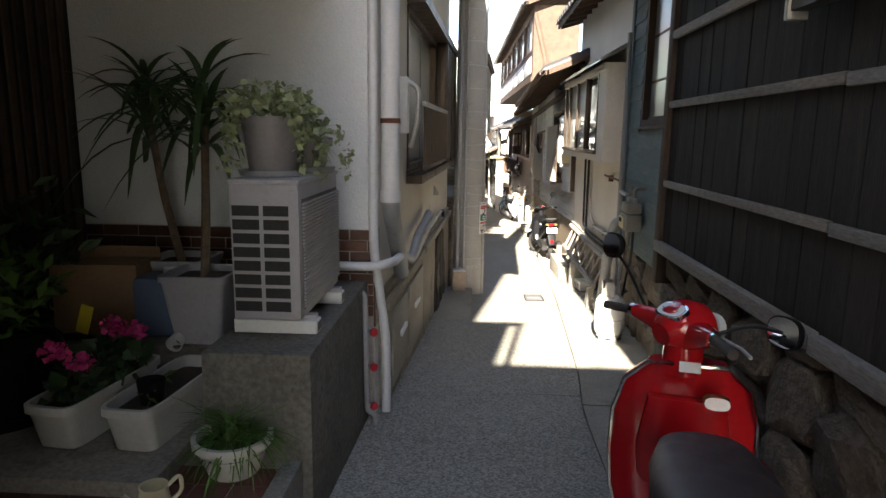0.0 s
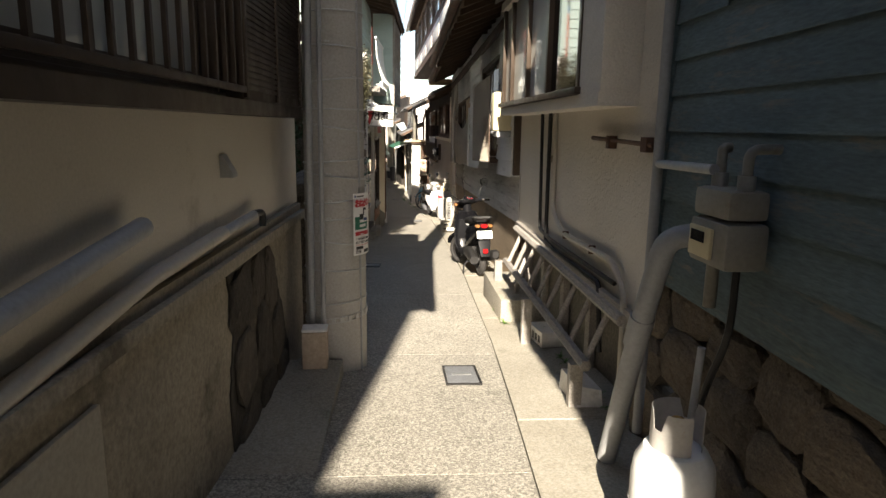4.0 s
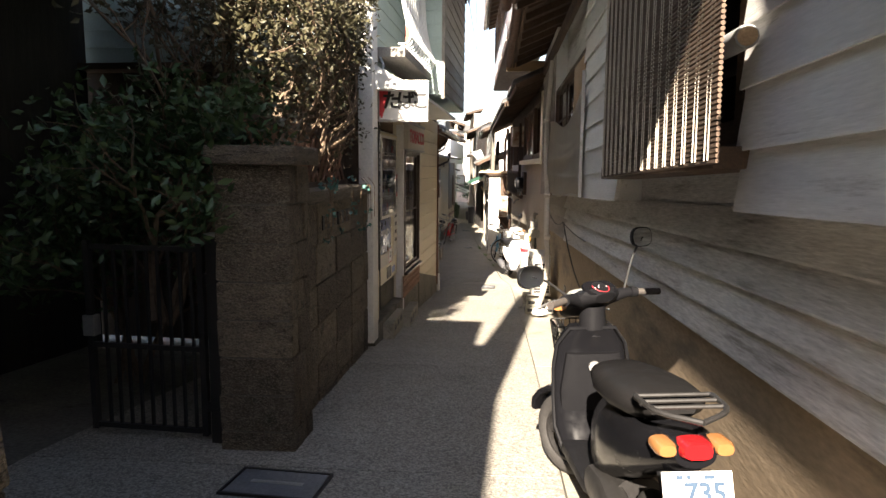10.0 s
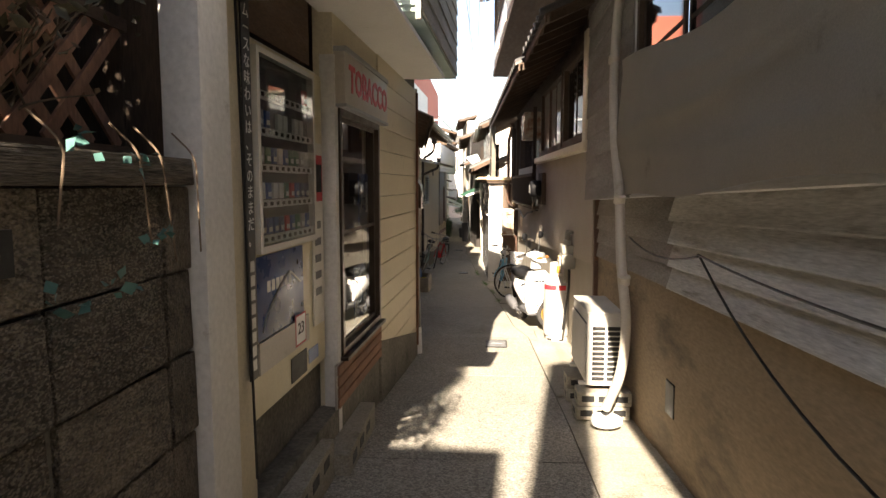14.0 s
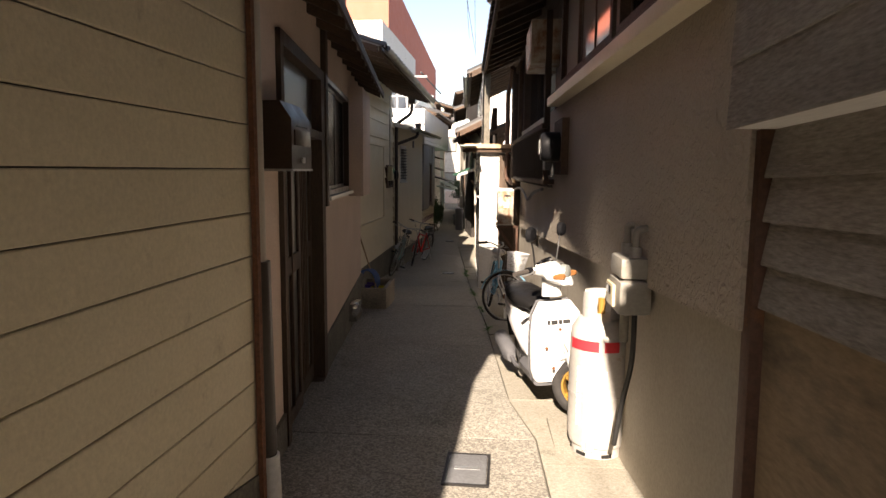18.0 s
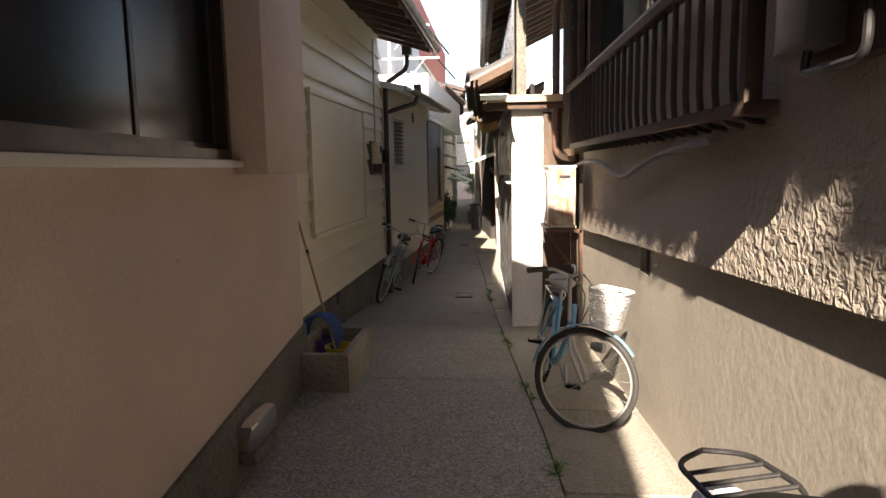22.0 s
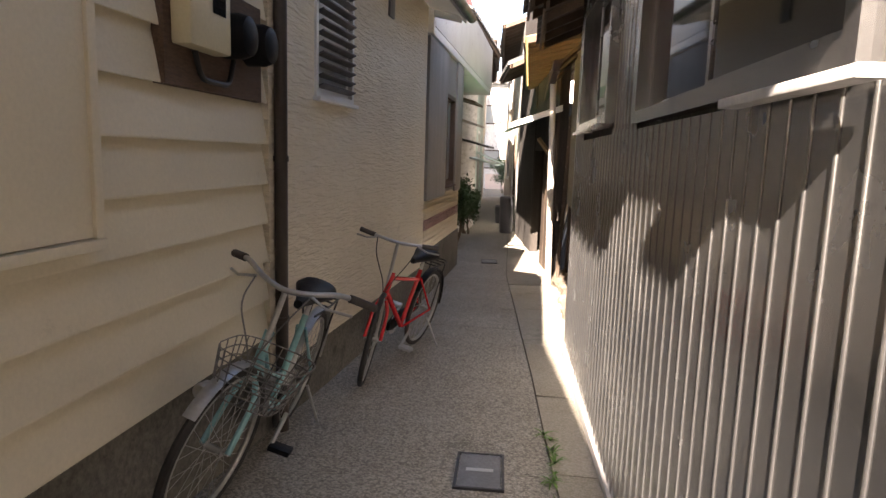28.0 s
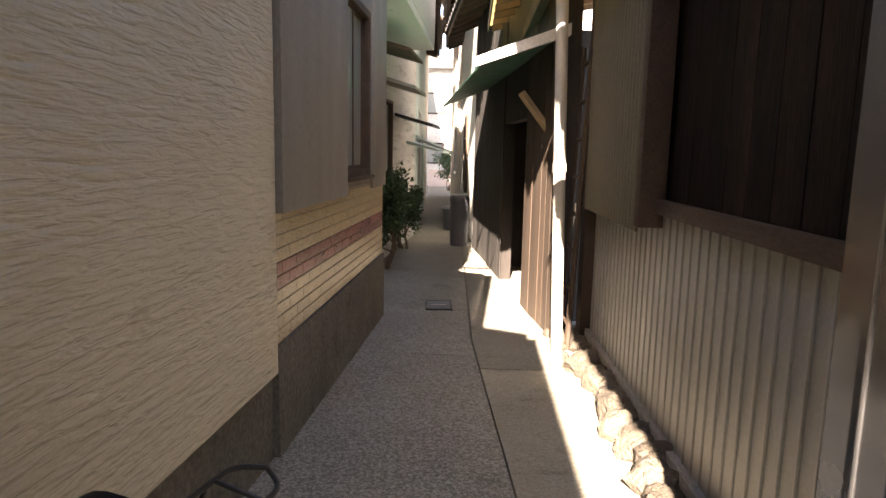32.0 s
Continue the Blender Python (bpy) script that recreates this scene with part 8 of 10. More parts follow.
        for sx in (-1, 1):
            tube(bm, bend([(sx * 0.07, -0.62, 0.74), (sx * 0.12, -0.68, 0.80), (sx * 0.11, -0.86, 0.80), (0, -0.93, 0.79)], 0.06), 0.009, 8)
        for y in (-0.70, -0.76, -0.82):
            tube(bm, [(-0.115, y, 0.80), (0.115, y, 0.80)], 0.007, 8)
        part("luggage_rack", bm, BLACK_METAL, sc)
        bm = bmesh.new()
        for z, w in ((0.62, 0.12), (0.70, 0.13), (0.78, 0.14)):
            tube(bm, bend([(-w, 0.52, z), (-w, 0.76, z), (w, 0.76, z), (w, 0.52, z), (-w, 0.52, z)], 0.03), 0.004, 6)
        for i in range(9):
            x = -0.12 + i * 0.03
            tube(bm, [(x, 0.76, 0.62), (x * 1.15, 0.765, 0.78)], 0.003, 5)
            tube(bm, [(x, 0.53, 0.62), (x, 0.76, 0.62)], 0.003, 5)
        for i in range(6):
            y = 0.54 + i * 0.04
            for sx in (-1, 1):
                tube(bm, [(sx * 0.12, y, 0.62), (sx * 0.14, y, 0.78)], 0.003, 5)
        part("front_basket", bm, BLACK_METAL, sc, "black wire basket")
        bm = bmesh.new()
        loft(bm, [oval((0, 0.36 - q, 0.62), UX, UZ, 0.028, 0.028, 14) for q in (0, 0.03)])
        part("ignition_lock", bm, SILVER, sc)
    if white:
        bm = bmesh.new()
        for sx in (-1, 1):
            tube(bm, bend([(sx * 0.06, -0.62, 0.73), (sx * 0.1, -0.68, 0.78), (sx * 0.09, -0.88, 0.78), (0, -0.93, 0.78)], 0.06), 0.007, 8)
        for y in (-0.70, -0.76, -0.82):
            tube(bm, [(-0.095, y, 0.78), (0.095, y, 0.78)], 0.006, 8)
        part("luggage_rack", bm, BLACK_METAL, sc)
        for x, z in ((-0.1, 0.5), (0.1, 0.5), (0.0, 0.62), (-0.06, 0.36), (0.06, 0.36)):
            bm = bmesh.new()
            lathe(bm, [(0.012, 0), (0.011, 0.006), (0.004, 0.008)], 12, Matrix.Translation((x, 0.535, z)) @ Matrix.Rotation(-math.pi / 2, 4, "X"))
            part("screw_cap", bm, RUST, apron)
        bm = bmesh.new()
        for x, w in ((-0.075, 0.05), (-0.02, 0.025), (0.012, 0.045), (0.062, 0.02)):
            bx(bm, x, x + w, 0.527, 0.531, 0.655, 0.685)
        part("badge", bm, INK, apron, "dark maker's badge drawn as plain bars")
    # mirrors
    for sx in (-1, 1):
        if retro:
            b, t = (sx * 0.20, 0.39, 0.95), (sx * 0.37, 0.33, 1.17) if sx < 0 else (sx * 0.36, 0.49, 0.99)
        else:
            b, t = (sx * 0.19, 0.39, 0.97), ((sx * 0.37, 0.43, 1.07 if sx < 0 else 1.22) if sport else (sx * 0.28, 0.40, 1.2))
        mirror(hd_, sm @ Vector(b), sm @ Vector(t), (0.065, 0.05) if not sport else (0.075, 0.052), MIRROR, sm.to_3x3() @ Vector((0, -1, 0.05)))
    if retro:
        pm = pose(0, 0.345, 0.80, 68, 0, 0)
        bm = box(-0.035, 0.035, -0.018, 0.018, 0.0, 0.003)
        bm.transform(pm)
        part("sticker", bm, CHALK, hd_, "pale label sticker")
        bm = box(-0.04, 0.04, 0.338, 0.342, 0.40, 0.47)
        part("sticker", bm, INK, apron, "black caution sticker")
        bm = bmesh.new()
        bx(bm, -0.04, 0.04, -0.715, -0.708, 0.69, 0.71)
        part("badge", bm, SILVER, sc, "plain silver maker's badge")
    return sc


def spoked_wheel(name, parent, centre, r, turn=0.0, lean=0.0):
    m = Matrix.Translation(centre) @ Matrix.Rotation(turn, 4, "Z")
    bm = bmesh.new()
    ring_tube(bm, (0, 0, 0), (1, 0, 0), r - 0.018, 0.018, 44, 8)
    bm.transform(m)
    wheel = part(name, bm, RUBBER, parent, "black tyre")
    bm = bmesh.new()
    ring_tube(bm, (0, 0, 0), (1, 0, 0), r - 0.043, 0.009, 44, 6, 1.4)
    bm.transform(m)
    part("rim", bm, SILVER, wheel)
    bm = bmesh.new()
    for i in range(28):
        a = 2 * math.pi * i / 28
        b = a + (0.5 if i % 4 < 2 else -0.5)
        sx = 0.03 if i % 2 else -0.03
        tube(bm, [(sx, 0.022 * math.cos(b), 0.022 * math.sin(b)), (0, (r - 0.045) * math.cos(a), (r - 0.045) * math.sin(a))], 0.0013, 4)
    bm.transform(m)
    part("spokes", bm, SILVER, wheel, "fine steel spokes")
    bm = bmesh.new()
    lathe(bm, [(0.022, -0.035), (0.014, -0.03), (0.014, 0.03), (0.022, 0.035)], 12, Matrix.Rotation(math.pi / 2, 4, "Y"))
    tube(bm, [(-0.06, 0, 0), (0.06, 0, 0)], 0.006, 8)
    bm.transform(m)
    part("hub", bm, SILVER, wheel)
    return wheel


def mudguard(r, a0, a1, centre, turn=0.0, w=0.026):
    bm = bmesh.new()
    rings = []
    for i in range(15):
        a = radians(a0 + (a1 - a0) * i / 14)
        d = Vector((0, math.cos(a), math.sin(a)))
        rings.append(oval(d * (r + 0.015), UX, d, w, 0.004, 8, 2.2))
    loft(bm, rings)
    bm.transform(Matrix.Translation(centre) @ Matrix.Rotation(turn, 4, "Z"))
    return bm


def bicycle(label, paint, m, kind, steer=0.0):
    """A city bicycle, nose to +y. kind: shopper (low step), basket (wire basket) or diamond."""
    bi = thing("bicycle", label, "bicycle", m)
    r = 0.325
    fy, ry = 0.53, -0.50
    hx = Vector((0, 0.36, 0.70))
    sm = Matrix.Translation((0, 0.40, 0)) @ Matrix.Rotation(steer, 4, "Z") @ Matrix.Translation((0, -0.40, 0))
    spoked_wheel("front_wheel", bi, sm @ Vector((0, fy, r)), r, steer)
    spoked_wheel("rear_wheel", bi, (0, ry, r), r)
    bb, top, seat_top = Vector((0, -0.06, 0.27)), Vector((0, 0.345, 0.76)), Vector((0, -0.20, 0.70))
    bm = bmesh.new()
    if kind == "diamond":
        tube(bm, [seat_top - Vector((0, 0, 0.08)), hx + Vector((0, -0.01, 0.02))], 0.016, 10)
        tube(bm, [hx - Vector((0, -0.012, 0.08)), bb], 0.019, 10)
    else:
        tube(bm, bend([hx - Vector((0, -0.01, 0.05)), (0, 0.2, 0.40), bb], 0.25, 6), 0.022, 10)
        tube(bm, bend([hx, (0, 0.18, 0.52), (0, -0.10, 0.42)], 0.2, 6), 0.013, 10)
    tube(bm, [bb, seat_top], 0.016, 10)
    tube(bm, [hx + Vector((0, -0.015, 0.06)), hx - Vector((0, -0.035, 0.12))], 0.02, 10)
    for sx in (-1, 1):
        tube(bm, [(sx * 0.02, -0.06, 0.27), (sx * 0.055, ry, r)], 0.009, 8)
        tube(bm, [(sx * 0.02, -0.19, 0.64), (sx * 0.055, ry, r)], 0.008, 8)
    frame_ = part("frame", bm, paint, bi)
    bm = bmesh.new()
    for sx in (-1, 1):
        tube(bm, bend([(sx * 0.02, 0.40, 0.57), (sx * 0.05, 0.42, 0.50), (sx * 0.055, fy, r)], 0.05), 0.012, 8)
    bm.transform(sm)
    part("fork", bm, SILVER if kind == "shopper" else paint, bi)
    # handlebar
    bm = bmesh.new()
    tube(bm, [(0, 0.375, 0.66), (0, 0.335, 0.97 if kind == "diamond" else 0.92)], 0.012, 10)
    if kind == "diamond":
        line = [(-0.235, 0.30, 0.985), (-0.12, 0.335, 0.98), (0, 0.35, 0.97), (0.12, 0.335, 0.98), (0.235, 0.30, 0.985)]
    else:
        line = [(-0.26, 0.24, 0.97), (-0.2, 0.29, 0.98), (-0.1, 0.34, 0.95), (0, 0.35, 0.93), (0.1, 0.34, 0.95), (0.2, 0.29, 0.98), (0.26, 0.24, 0.97)]
    tube(bm, bend(line, 0.06), 0.011, 10)
    bm.transform(sm)
    bar = part("handlebar", bm, SILVER, bi)
    for sx in (-1, 1):
        a, b = ((sx * 0.165, 0.322, 0.982), (sx * 0.275, 0.288, 0.988)) if kind == "diamond" else ((sx * 0.235, 0.262, 0.975), (sx * 0.325, 0.185, 0.955))
        part("grip", pipe([sm @ Vector(a), sm @ Vector(b)], 0.017, 12), RUBBER_GRIP, bar)
        a = Vector(line[1 if kind == "diamond" else 2]) if sx < 0 else Vector(line[-2 if kind == "diamond" else -3])
        bm = pipe([sm @ (a + Vector((sx * 0.02, 0.02, 0))), sm @ (a + Vector((sx * 0.09, 0.03, -0.02))), sm @ (a + Vector((sx * 0.17, -0.06, -0.035)))], 0.006, 8)
        part("brake_lever", bm, SILVER, bar)
        bm = pipe(bend([sm @ (a + Vector((sx * 0.02, 0.03, 0))), sm @ (a + Vector((sx * 0.0, 0.14, -0.08))), sm @ Vector((sx * 0.03, 0.46, 0.72)), sm @ Vector((0.01, 0.43, 0.62))], 0.08), 0.0035, 6)
        part("brake_cable", bm, BLACK_CABLE if kind == "diamond" else CABLE, bar)
    # saddle
    bm = body([(0.02, 0.80, 0.02, 0.02, 2.2, 0, 1), (-0.04, 0.805, 0.032, 0.024, 2.2, 0, 1), (-0.14, 0.81, 0.06, 0.03, 2.3, 0, 1), (-0.24, 0.82, 0.10, 0.04, 2.4, 0, 1), (-0.30, 0.825, 0.09, 0.04, 2.3, 0, 1), (-0.325, 0.825, 0.04, 0.02, 2, 0, 1)], 18)
    sad = part("saddle", bm, CANVAS if kind == "shopper" else SEAT, bi, "saddle under an olive cover" if kind == "shopper" else "")
    part("seat_post", pipe([(0, -0.195, 0.66), (0, -0.215, 0.79)], 0.013, 10), SILVER, bi)
    # mudguards, chain case, cranks
    part("rear_mudguard", mudguard(r, 35 if kind == "diamond" else 5, 185, (0, ry, r)), paint if kind == "shopper" else (BLACK_PLASTIC if kind == "diamond" else SILVER), bi)
    if kind != "diamond":
        part("front_mudguard", mudguard(r, 40, 175, sm @ Vector((0, fy, r)), steer), paint if kind == "shopper" else SILVER, bi)
    bm = bmesh.new()
    loft(bm, [oval((0.05 + q, -0.06, 0.27), UY, UZ, 0.09, 0.09, 24) for q in (0, 0.006)])
    part("chainring", bm, SILVER, bi)
    bm = bmesh.new()
    loft(bm, [oval((0.058, y, z), UX, UZ, 0.014, h, 10, 3.2) for y, z, h in ((0.04, 0.27, 0.04), (-0.06, 0.285, 0.075), (-0.3, 0.31, 0.05), (-0.5, 0.325, 0.035), (-0.55, 0.325, 0.02))])
    part("chain_case", bm, SILVER if kind != "diamond" else BLACK_PLASTIC, bi)
    for sx, a in ((-1, -0.7), (1, 2.44)):
        d = Vector((0, math.cos(a), math.sin(a))) * 0.165
        c = Vector((sx * 0.085, -0.06, 0.27))
        arm = part("crank", pipe([c, c + d], 0.011, 8), SILVER, bi)
        q = c + d
        bm = box(q.x - 0.01 + sx * 0.045 - 0.04, q.x + sx * 0.045 + 0.05, q.y - 0.035, q.y + 0.035, q.z - 0.012, q.z + 0.012, bev=0.005)
        part("pedal", bm, BLACK_PLASTIC if kind != "diamond" else SILVER, arm)
    bm = bmesh.new()
    tube(bm, [(-0.07, ry + 0.06, 0.27), (-0.19, ry - 0.06, 0.005)], 0.008, 8)
    part("kickstand", bm, SILVER, bi)
    # carrier
    bm = bmesh.new()
    z = 0.715
    for sx in (-1, 1):
        tube(bm, bend([(sx * 0.03, -0.27, z - 0.03), (sx * 0.06, -0.34, z), (sx * 0.055, -0.66, z), (0, -0.70, z)], 0.04), 0.006, 8)
        tube(bm, [(sx * 0.06, -0.58, z), (sx * 0.06, ry, r)], 0.005, 6)
    for y in (-0.40, -0.50, -0.60):
        tube(bm, [(-0.06, y, z), (0.06, y, z)], 0.005, 6)
    part("carrier", bm, SILVER if kind == "shopper" else BLACK_METAL, bi)
    if kind in ("shopper", "basket"):
        white = kind == "shopper"
        bm = bmesh.new()

        def hoop(t, n):
            """n points round the basket at height share t."""
            c = Vector((0, 0.60, 0.68 + 0.22 * t)) if white else Vector((-0.08 - 0.04 * t, 0.57 + 0.03 * t, 0.58 + 0.19 * t))
            w, d = 0.125 + 0.035 * t, 0.085 + 0.03 * t
            pts = []
            for k in range(n):
                ca, sa = math.cos(2 * math.pi * k / n), math.sin(2 * math.pi * k / n)
                pts.append(c + Vector((math.copysign(abs(ca) ** 0.55, ca) * w, math.copysign(abs(sa) ** 0.55, sa) * d, 0)))
            return pts
        if white:
            # moulded plastic, pierced by rows of slots
            n, rows_n = 72, 22
            grid = [[bm.verts.new(p) for p in hoop(i / rows_n, n)] for i in range(rows_n + 1)]
            for i in range(rows_n):
                for k in range(n):
                    if not (1 < i < rows_n - 2 and i % 2 and (k + i // 2) % 3):
                        bm.faces.new((grid[i][k], grid[i][(k + 1) % n], grid[i + 1][(k + 1) % n], grid[i + 1][k]))
            bm.faces.new(grid[0][::-1])
            bmesh.ops.solidify(bm, geom=list(bm.faces), thickness=0.0035)
            top_hoop = hoop(1, 24)
            tube(bm, top_hoop + top_hoop[:1], 0.006, 6)
        else:
            for i in range(6):
                pts = hoop(i / 5, 24)
                tube(bm, pts + pts[:1], 0.0026, 5)
            for p, q in zip(hoop(0, 24), hoop(1, 24)):
                tube(bm, [p, q], 0.0026, 4)
            low = hoop(0, 24)
            for k in range(2, 11):
                tube(bm, [low[k], low[-k]], 0.0025, 4)
        bm.transform(sm)
        part("basket", bm, WHITE_GLOSS if white else CABLE, bi, "white slotted plastic basket" if white else "bent wire basket")
        bm = bmesh.new()
        loft(bm, [oval((0.07, 0.60 + q, 0.56), UX, UZ, 0.03 * k, 0.03 * k, 12) for q, k in ((-0.05, 0.6), (-0.02, 1), (0.03, 1), (0.035, 0.8))])
        bm.transform(sm)
        part("lamp", bm, SILVER, bi)
    return bi


scooter("glossy red retro scooter with brown seat parked in shade", RED_PAINT, pose(0.66, 1.72, ground_at(1.7) + 0.03, -3.5, 0, -13), "retro", radians(-58))
scooter("black scooter with wire basket and white number plate", GLOSS_BLACK, pose(1.45, 13.04, ground_at(13.0) + 0.005, -3.4, -2, 4), "sport", radians(32))
scooter("white scooter with gold wheels parked in the sun", WHITE_GLOSS, pose(1.475, 23.28, ground_at(23.3) + 0.01, 3.4, 4, 190), "plain", radians(53))
bicycle("light blue shopping bicycle with white basket by the wall", BLUE_FRAME, pose(1.10, 26.91, ground_at(26.90) + 0.005, 2, -9, 182), "shopper", radians(62))
bicycle("old teal bicycle with bent wire basket against the siding", TEAL_FRAME, pose(-0.90, 31.86, ground_at(31.86) + 0.005, 2, -17, 182.5) @ Matrix.Scale(1.1, 4), "basket", radians(-8))
bicycle("red city bicycle with chrome handlebar on its kickstand", RED_FRAME, pose(-0.60, 33.84, ground_at(33.84) + 0.005, 1, -13, 167) @ Matrix.Scale(1.06, 4), "diamond", radians(18))

# ---- porch: plants, pots and clutter ----
pf = tagged(thing("porch_floor", "porch floor of red-brown quarry tiles", "floor", kind="structure"))
part("bed", box(-2.44, -0.78, -2.5, 2.74, -0.5, 0.112), GROUT, pf)
curb = tagged(part("porch_curb", box(-0.78, -0.70, -2.5, 2.42, -0.5, 0.145, bev=0.01), STRIP), "pale concrete kerb of the porch", "kerb", kind="structure")


def pot(name, label, m, r0, r1, h, paint, soil=True, square=False, group="flower pots"):
    p = thing(name, label, "flower pot", m, group=group)
    bm = bmesh.new()
    if square:
        loft(bm, [oval((0, 0, z), UX_, UY_, r, r, 24, 12) for z, r in ((0, r0), (h - 0.03, r1), (h - 0.03, r1 + 0.01), (h, r1 + 0.012), (h, r1 - 0.012), (h - 0.05, r1 - 0.02))])
    else:
        lathe(bm, [(r0, 0), (r1, h - 0.03), (r1 + 0.012, h - 0.03), (r1 + 0.012, h), (r1 - 0.008, h), (r1 - 0.014, h - 0.04)], 28)
    part("pot", bm, paint, p)
    if soil:
        bm = bmesh.new()
        loft(bm, [oval((0, 0, z), UX_, UY_, r1 * 0.93, r1 * 0.93, 24, 12 if square else 2) for z in (h - 0.06, h - 0.035)])
        part("soil", bm, SOIL, p)
    return p


def trough(label, m, w, d, h):
    t = thing("planter", label, "planter", m, group="long plastic planters")
    bm = bmesh.new()
    loft(bm, [oval((0, 0, z), UX_, UY_, a, b, 32, 7) for z, a, b in ((0, w * 0.42, d * 0.40), (h - 0.035, w * 0.48, d * 0.46), (h - 0.035, w * 0.5, d * 0.5), (h, w * 0.5, d * 0.5), (h, w * 0.47, d * 0.45), (h - 0.06, w * 0.46, d * 0.44))])
    part("trough", bm, IVORY_PLASTIC, t)
    bm = bmesh.new()
    loft(bm, [oval((0, 0, z), UX_, UY_, w * 0.45, d * 0.43, 32, 7) for z in (h - 0.09, h - 0.05)])
    part("soil", bm, SOIL, t)
    return t


def sword_leaves(bm, rs, base, n, length, width, spread=1.0):
    """Long arching strap leaves from a point."""
    for i in range(n):
        a = 2 * math.pi * (i / n) + rs.uniform(-0.3, 0.3)
        up = rs.uniform(0.15, 1.25)
        d = Vector((math.cos(a), math.sin(a), 0))
        L = length * rs.uniform(0.7, 1.1)
        side = d.cross(UZ_)
        pts = []
        for k in range(7):
            t = k / 6
            pts.append(Vector(base) + d * (L * spread * t * math.cos(up * (1 - 0.5 * t))) + UZ_ * (L * (t * math.sin(up) - 0.75 * (1.35 - up * 0.75) * t * t)))
        prev = None
        for k, p in enumerate(pts):
            w = width * (0.55, 0.9, 1.0, 0.95, 0.75, 0.45, 0.05)[k]
            pair = (bm.verts.new(p - side * w + UZ_ * w * 0.35), bm.verts.new(p), bm.verts.new(p + side * w + UZ_ * w * 0.35))
            if prev:
                bm.faces.new((prev[0], prev[1], pair[1], pair[0]))
                bm.faces.new((prev[1], prev[2], pair[2], pair[1]))
            prev = pair


rs = random.Random(11)
for label, x, y, z, hgt, lean in (("tall dark-leaved yucca in a pale grey square pot", -1.40, 3.14, 0.425, 1.2, 0.03), ("tall dark-leaved yucca behind the pale grey pot", -1.68, 3.5, 0.425, 1.25, -0.17)):
    p = pot("potted_yucca", label, pose(x, y, z), 0.12, 0.165, 0.36, SHADE_PAINT, square=True, group="potted yuccas")
    tr = [(0, 0.0, 0.28), (lean * 0.6, 0.02, 0.28 + hgt * 0.35), (lean, 0.03, 0.28 + hgt * 0.72)]
    part("trunk", pipe(bend(tr, 0.1), 0.024, 9, 0.02), BARK, p)
    bm = bmesh.new()
    for j in range(5):
        sword_leaves(bm, rs, Vector(tr[-1]) + UZ_ * 0.08 * (j - 2), 9, 0.66 - 0.06 * j, 0.022, 0.85)
    part("leaves", bm, LEAF, p, angle=80)


def ivy_pot(label, m, r0, r1, h, n, spread, grassy=False):
    p = pot("potted_plant", label, m, r0, r1, h, TAUPE_POT, group="pots on the air conditioner")
    bm = bmesh.new()
    lathe(bm, [(r1 * 1.1, 0.0), (r1 * 1.18, 0.025), (r1 * 1.1, 0.025), (r1 * 1.02, 0.008)], 26)
    part("saucer", bm, PVC_GREY, p)
    bm = bmesh.new()
    if grassy:
        sword_leaves(bm, rs, (0, 0, h - 0.02), 46, 0.24, 0.006, 0.9)
    leaf_cloud(bm, n, (0, 0, h + 0.06), (spread, spread, 0.10), 0.045, rs, droop=0.2, aspect=0.8)
    for k in range(14):
        a = rs.uniform(0, 6.28)
        for q in range(9):
            t = q / 9
            leaf_cloud(bm, 3, (math.cos(a) * (r1 + 0.05 + 0.08 * t), math.sin(a) * (r1 + 0.05 + 0.08 * t), h + 0.04 - rs.uniform(0.1, 0.34) * t), (0.03, 0.03, 0.03), 0.035, rs, droop=0.5, aspect=0.8)
    part("foliage", bm, LEAF_LIGHT, p, "trailing variegated leaves", angle=80)


ivy_pot("variegated ivy in a grey pot on the air conditioner", pose(-0.93, 2.86, 1.305), 0.10, 0.13, 0.26, 330, 0.22)
ivy_pot("spider plant in a small grey pot on the air conditioner", pose(-0.86, 3.2, 1.305), 0.085, 0.12, 0.17, 60, 0.14, True)
cb = thing("cardboard_box", "open brown cardboard box on the porch", "box", pose(-2.0, 3.28, 0.425, 0, 0, 6))
part("carton", box(-0.22, 0.22, -0.16, 0.16, 0, 0.36), CARDBOARD, cb)
part("flap", box(-0.22, 0.22, -0.17, -0.165, 0.3, 0.38), CARDBOARD, cb)
part("flap", box(-0.22, 0.22, 0.16, 0.166, 0.34, 0.42), CARDBOARD, cb)
jg = thing("jerry_can", "dull blue plastic water can", "water can", pose(-1.66, 3.2, 0.425))
part("can", box(-0.12, 0.12, -0.1, 0.1, 0, 0.32, bev=0.04), DULL_BLUE, jg)
part("cap", pipe([(0.05, 0, 0.32), (0.05, 0, 0.36)], 0.035, 12), WHITE_PAINT, jg)
cp = thing("cup", "white plastic cup lying on the ledge", "cup", pose(-1.50, 3.05, 0.465))
bm = bmesh.new()
lathe(bm, [(0.03, 0), (0.042, 0.09), (0.038, 0.09), (0.026, 0.008)], 18, Matrix.Rotation(1.9, 4, "X"))
part("cup", bm, WHITE_PAINT, cp)
bp = pot("potted_plant", "leafy plant in a large black pot", pose(-2.15, 2.62, 0.185), 0.2, 0.25, 0.36, BLACK_PLASTIC, group="black pots")
bm = bmesh.new()
leaf_cloud(bm, 260, (0, 0, 0.60), (0.27, 0.25, 0.22), 0.11, rs, aspect=0.4)
part("foliage", bm, LEAF_GRASS, bp, angle=80)
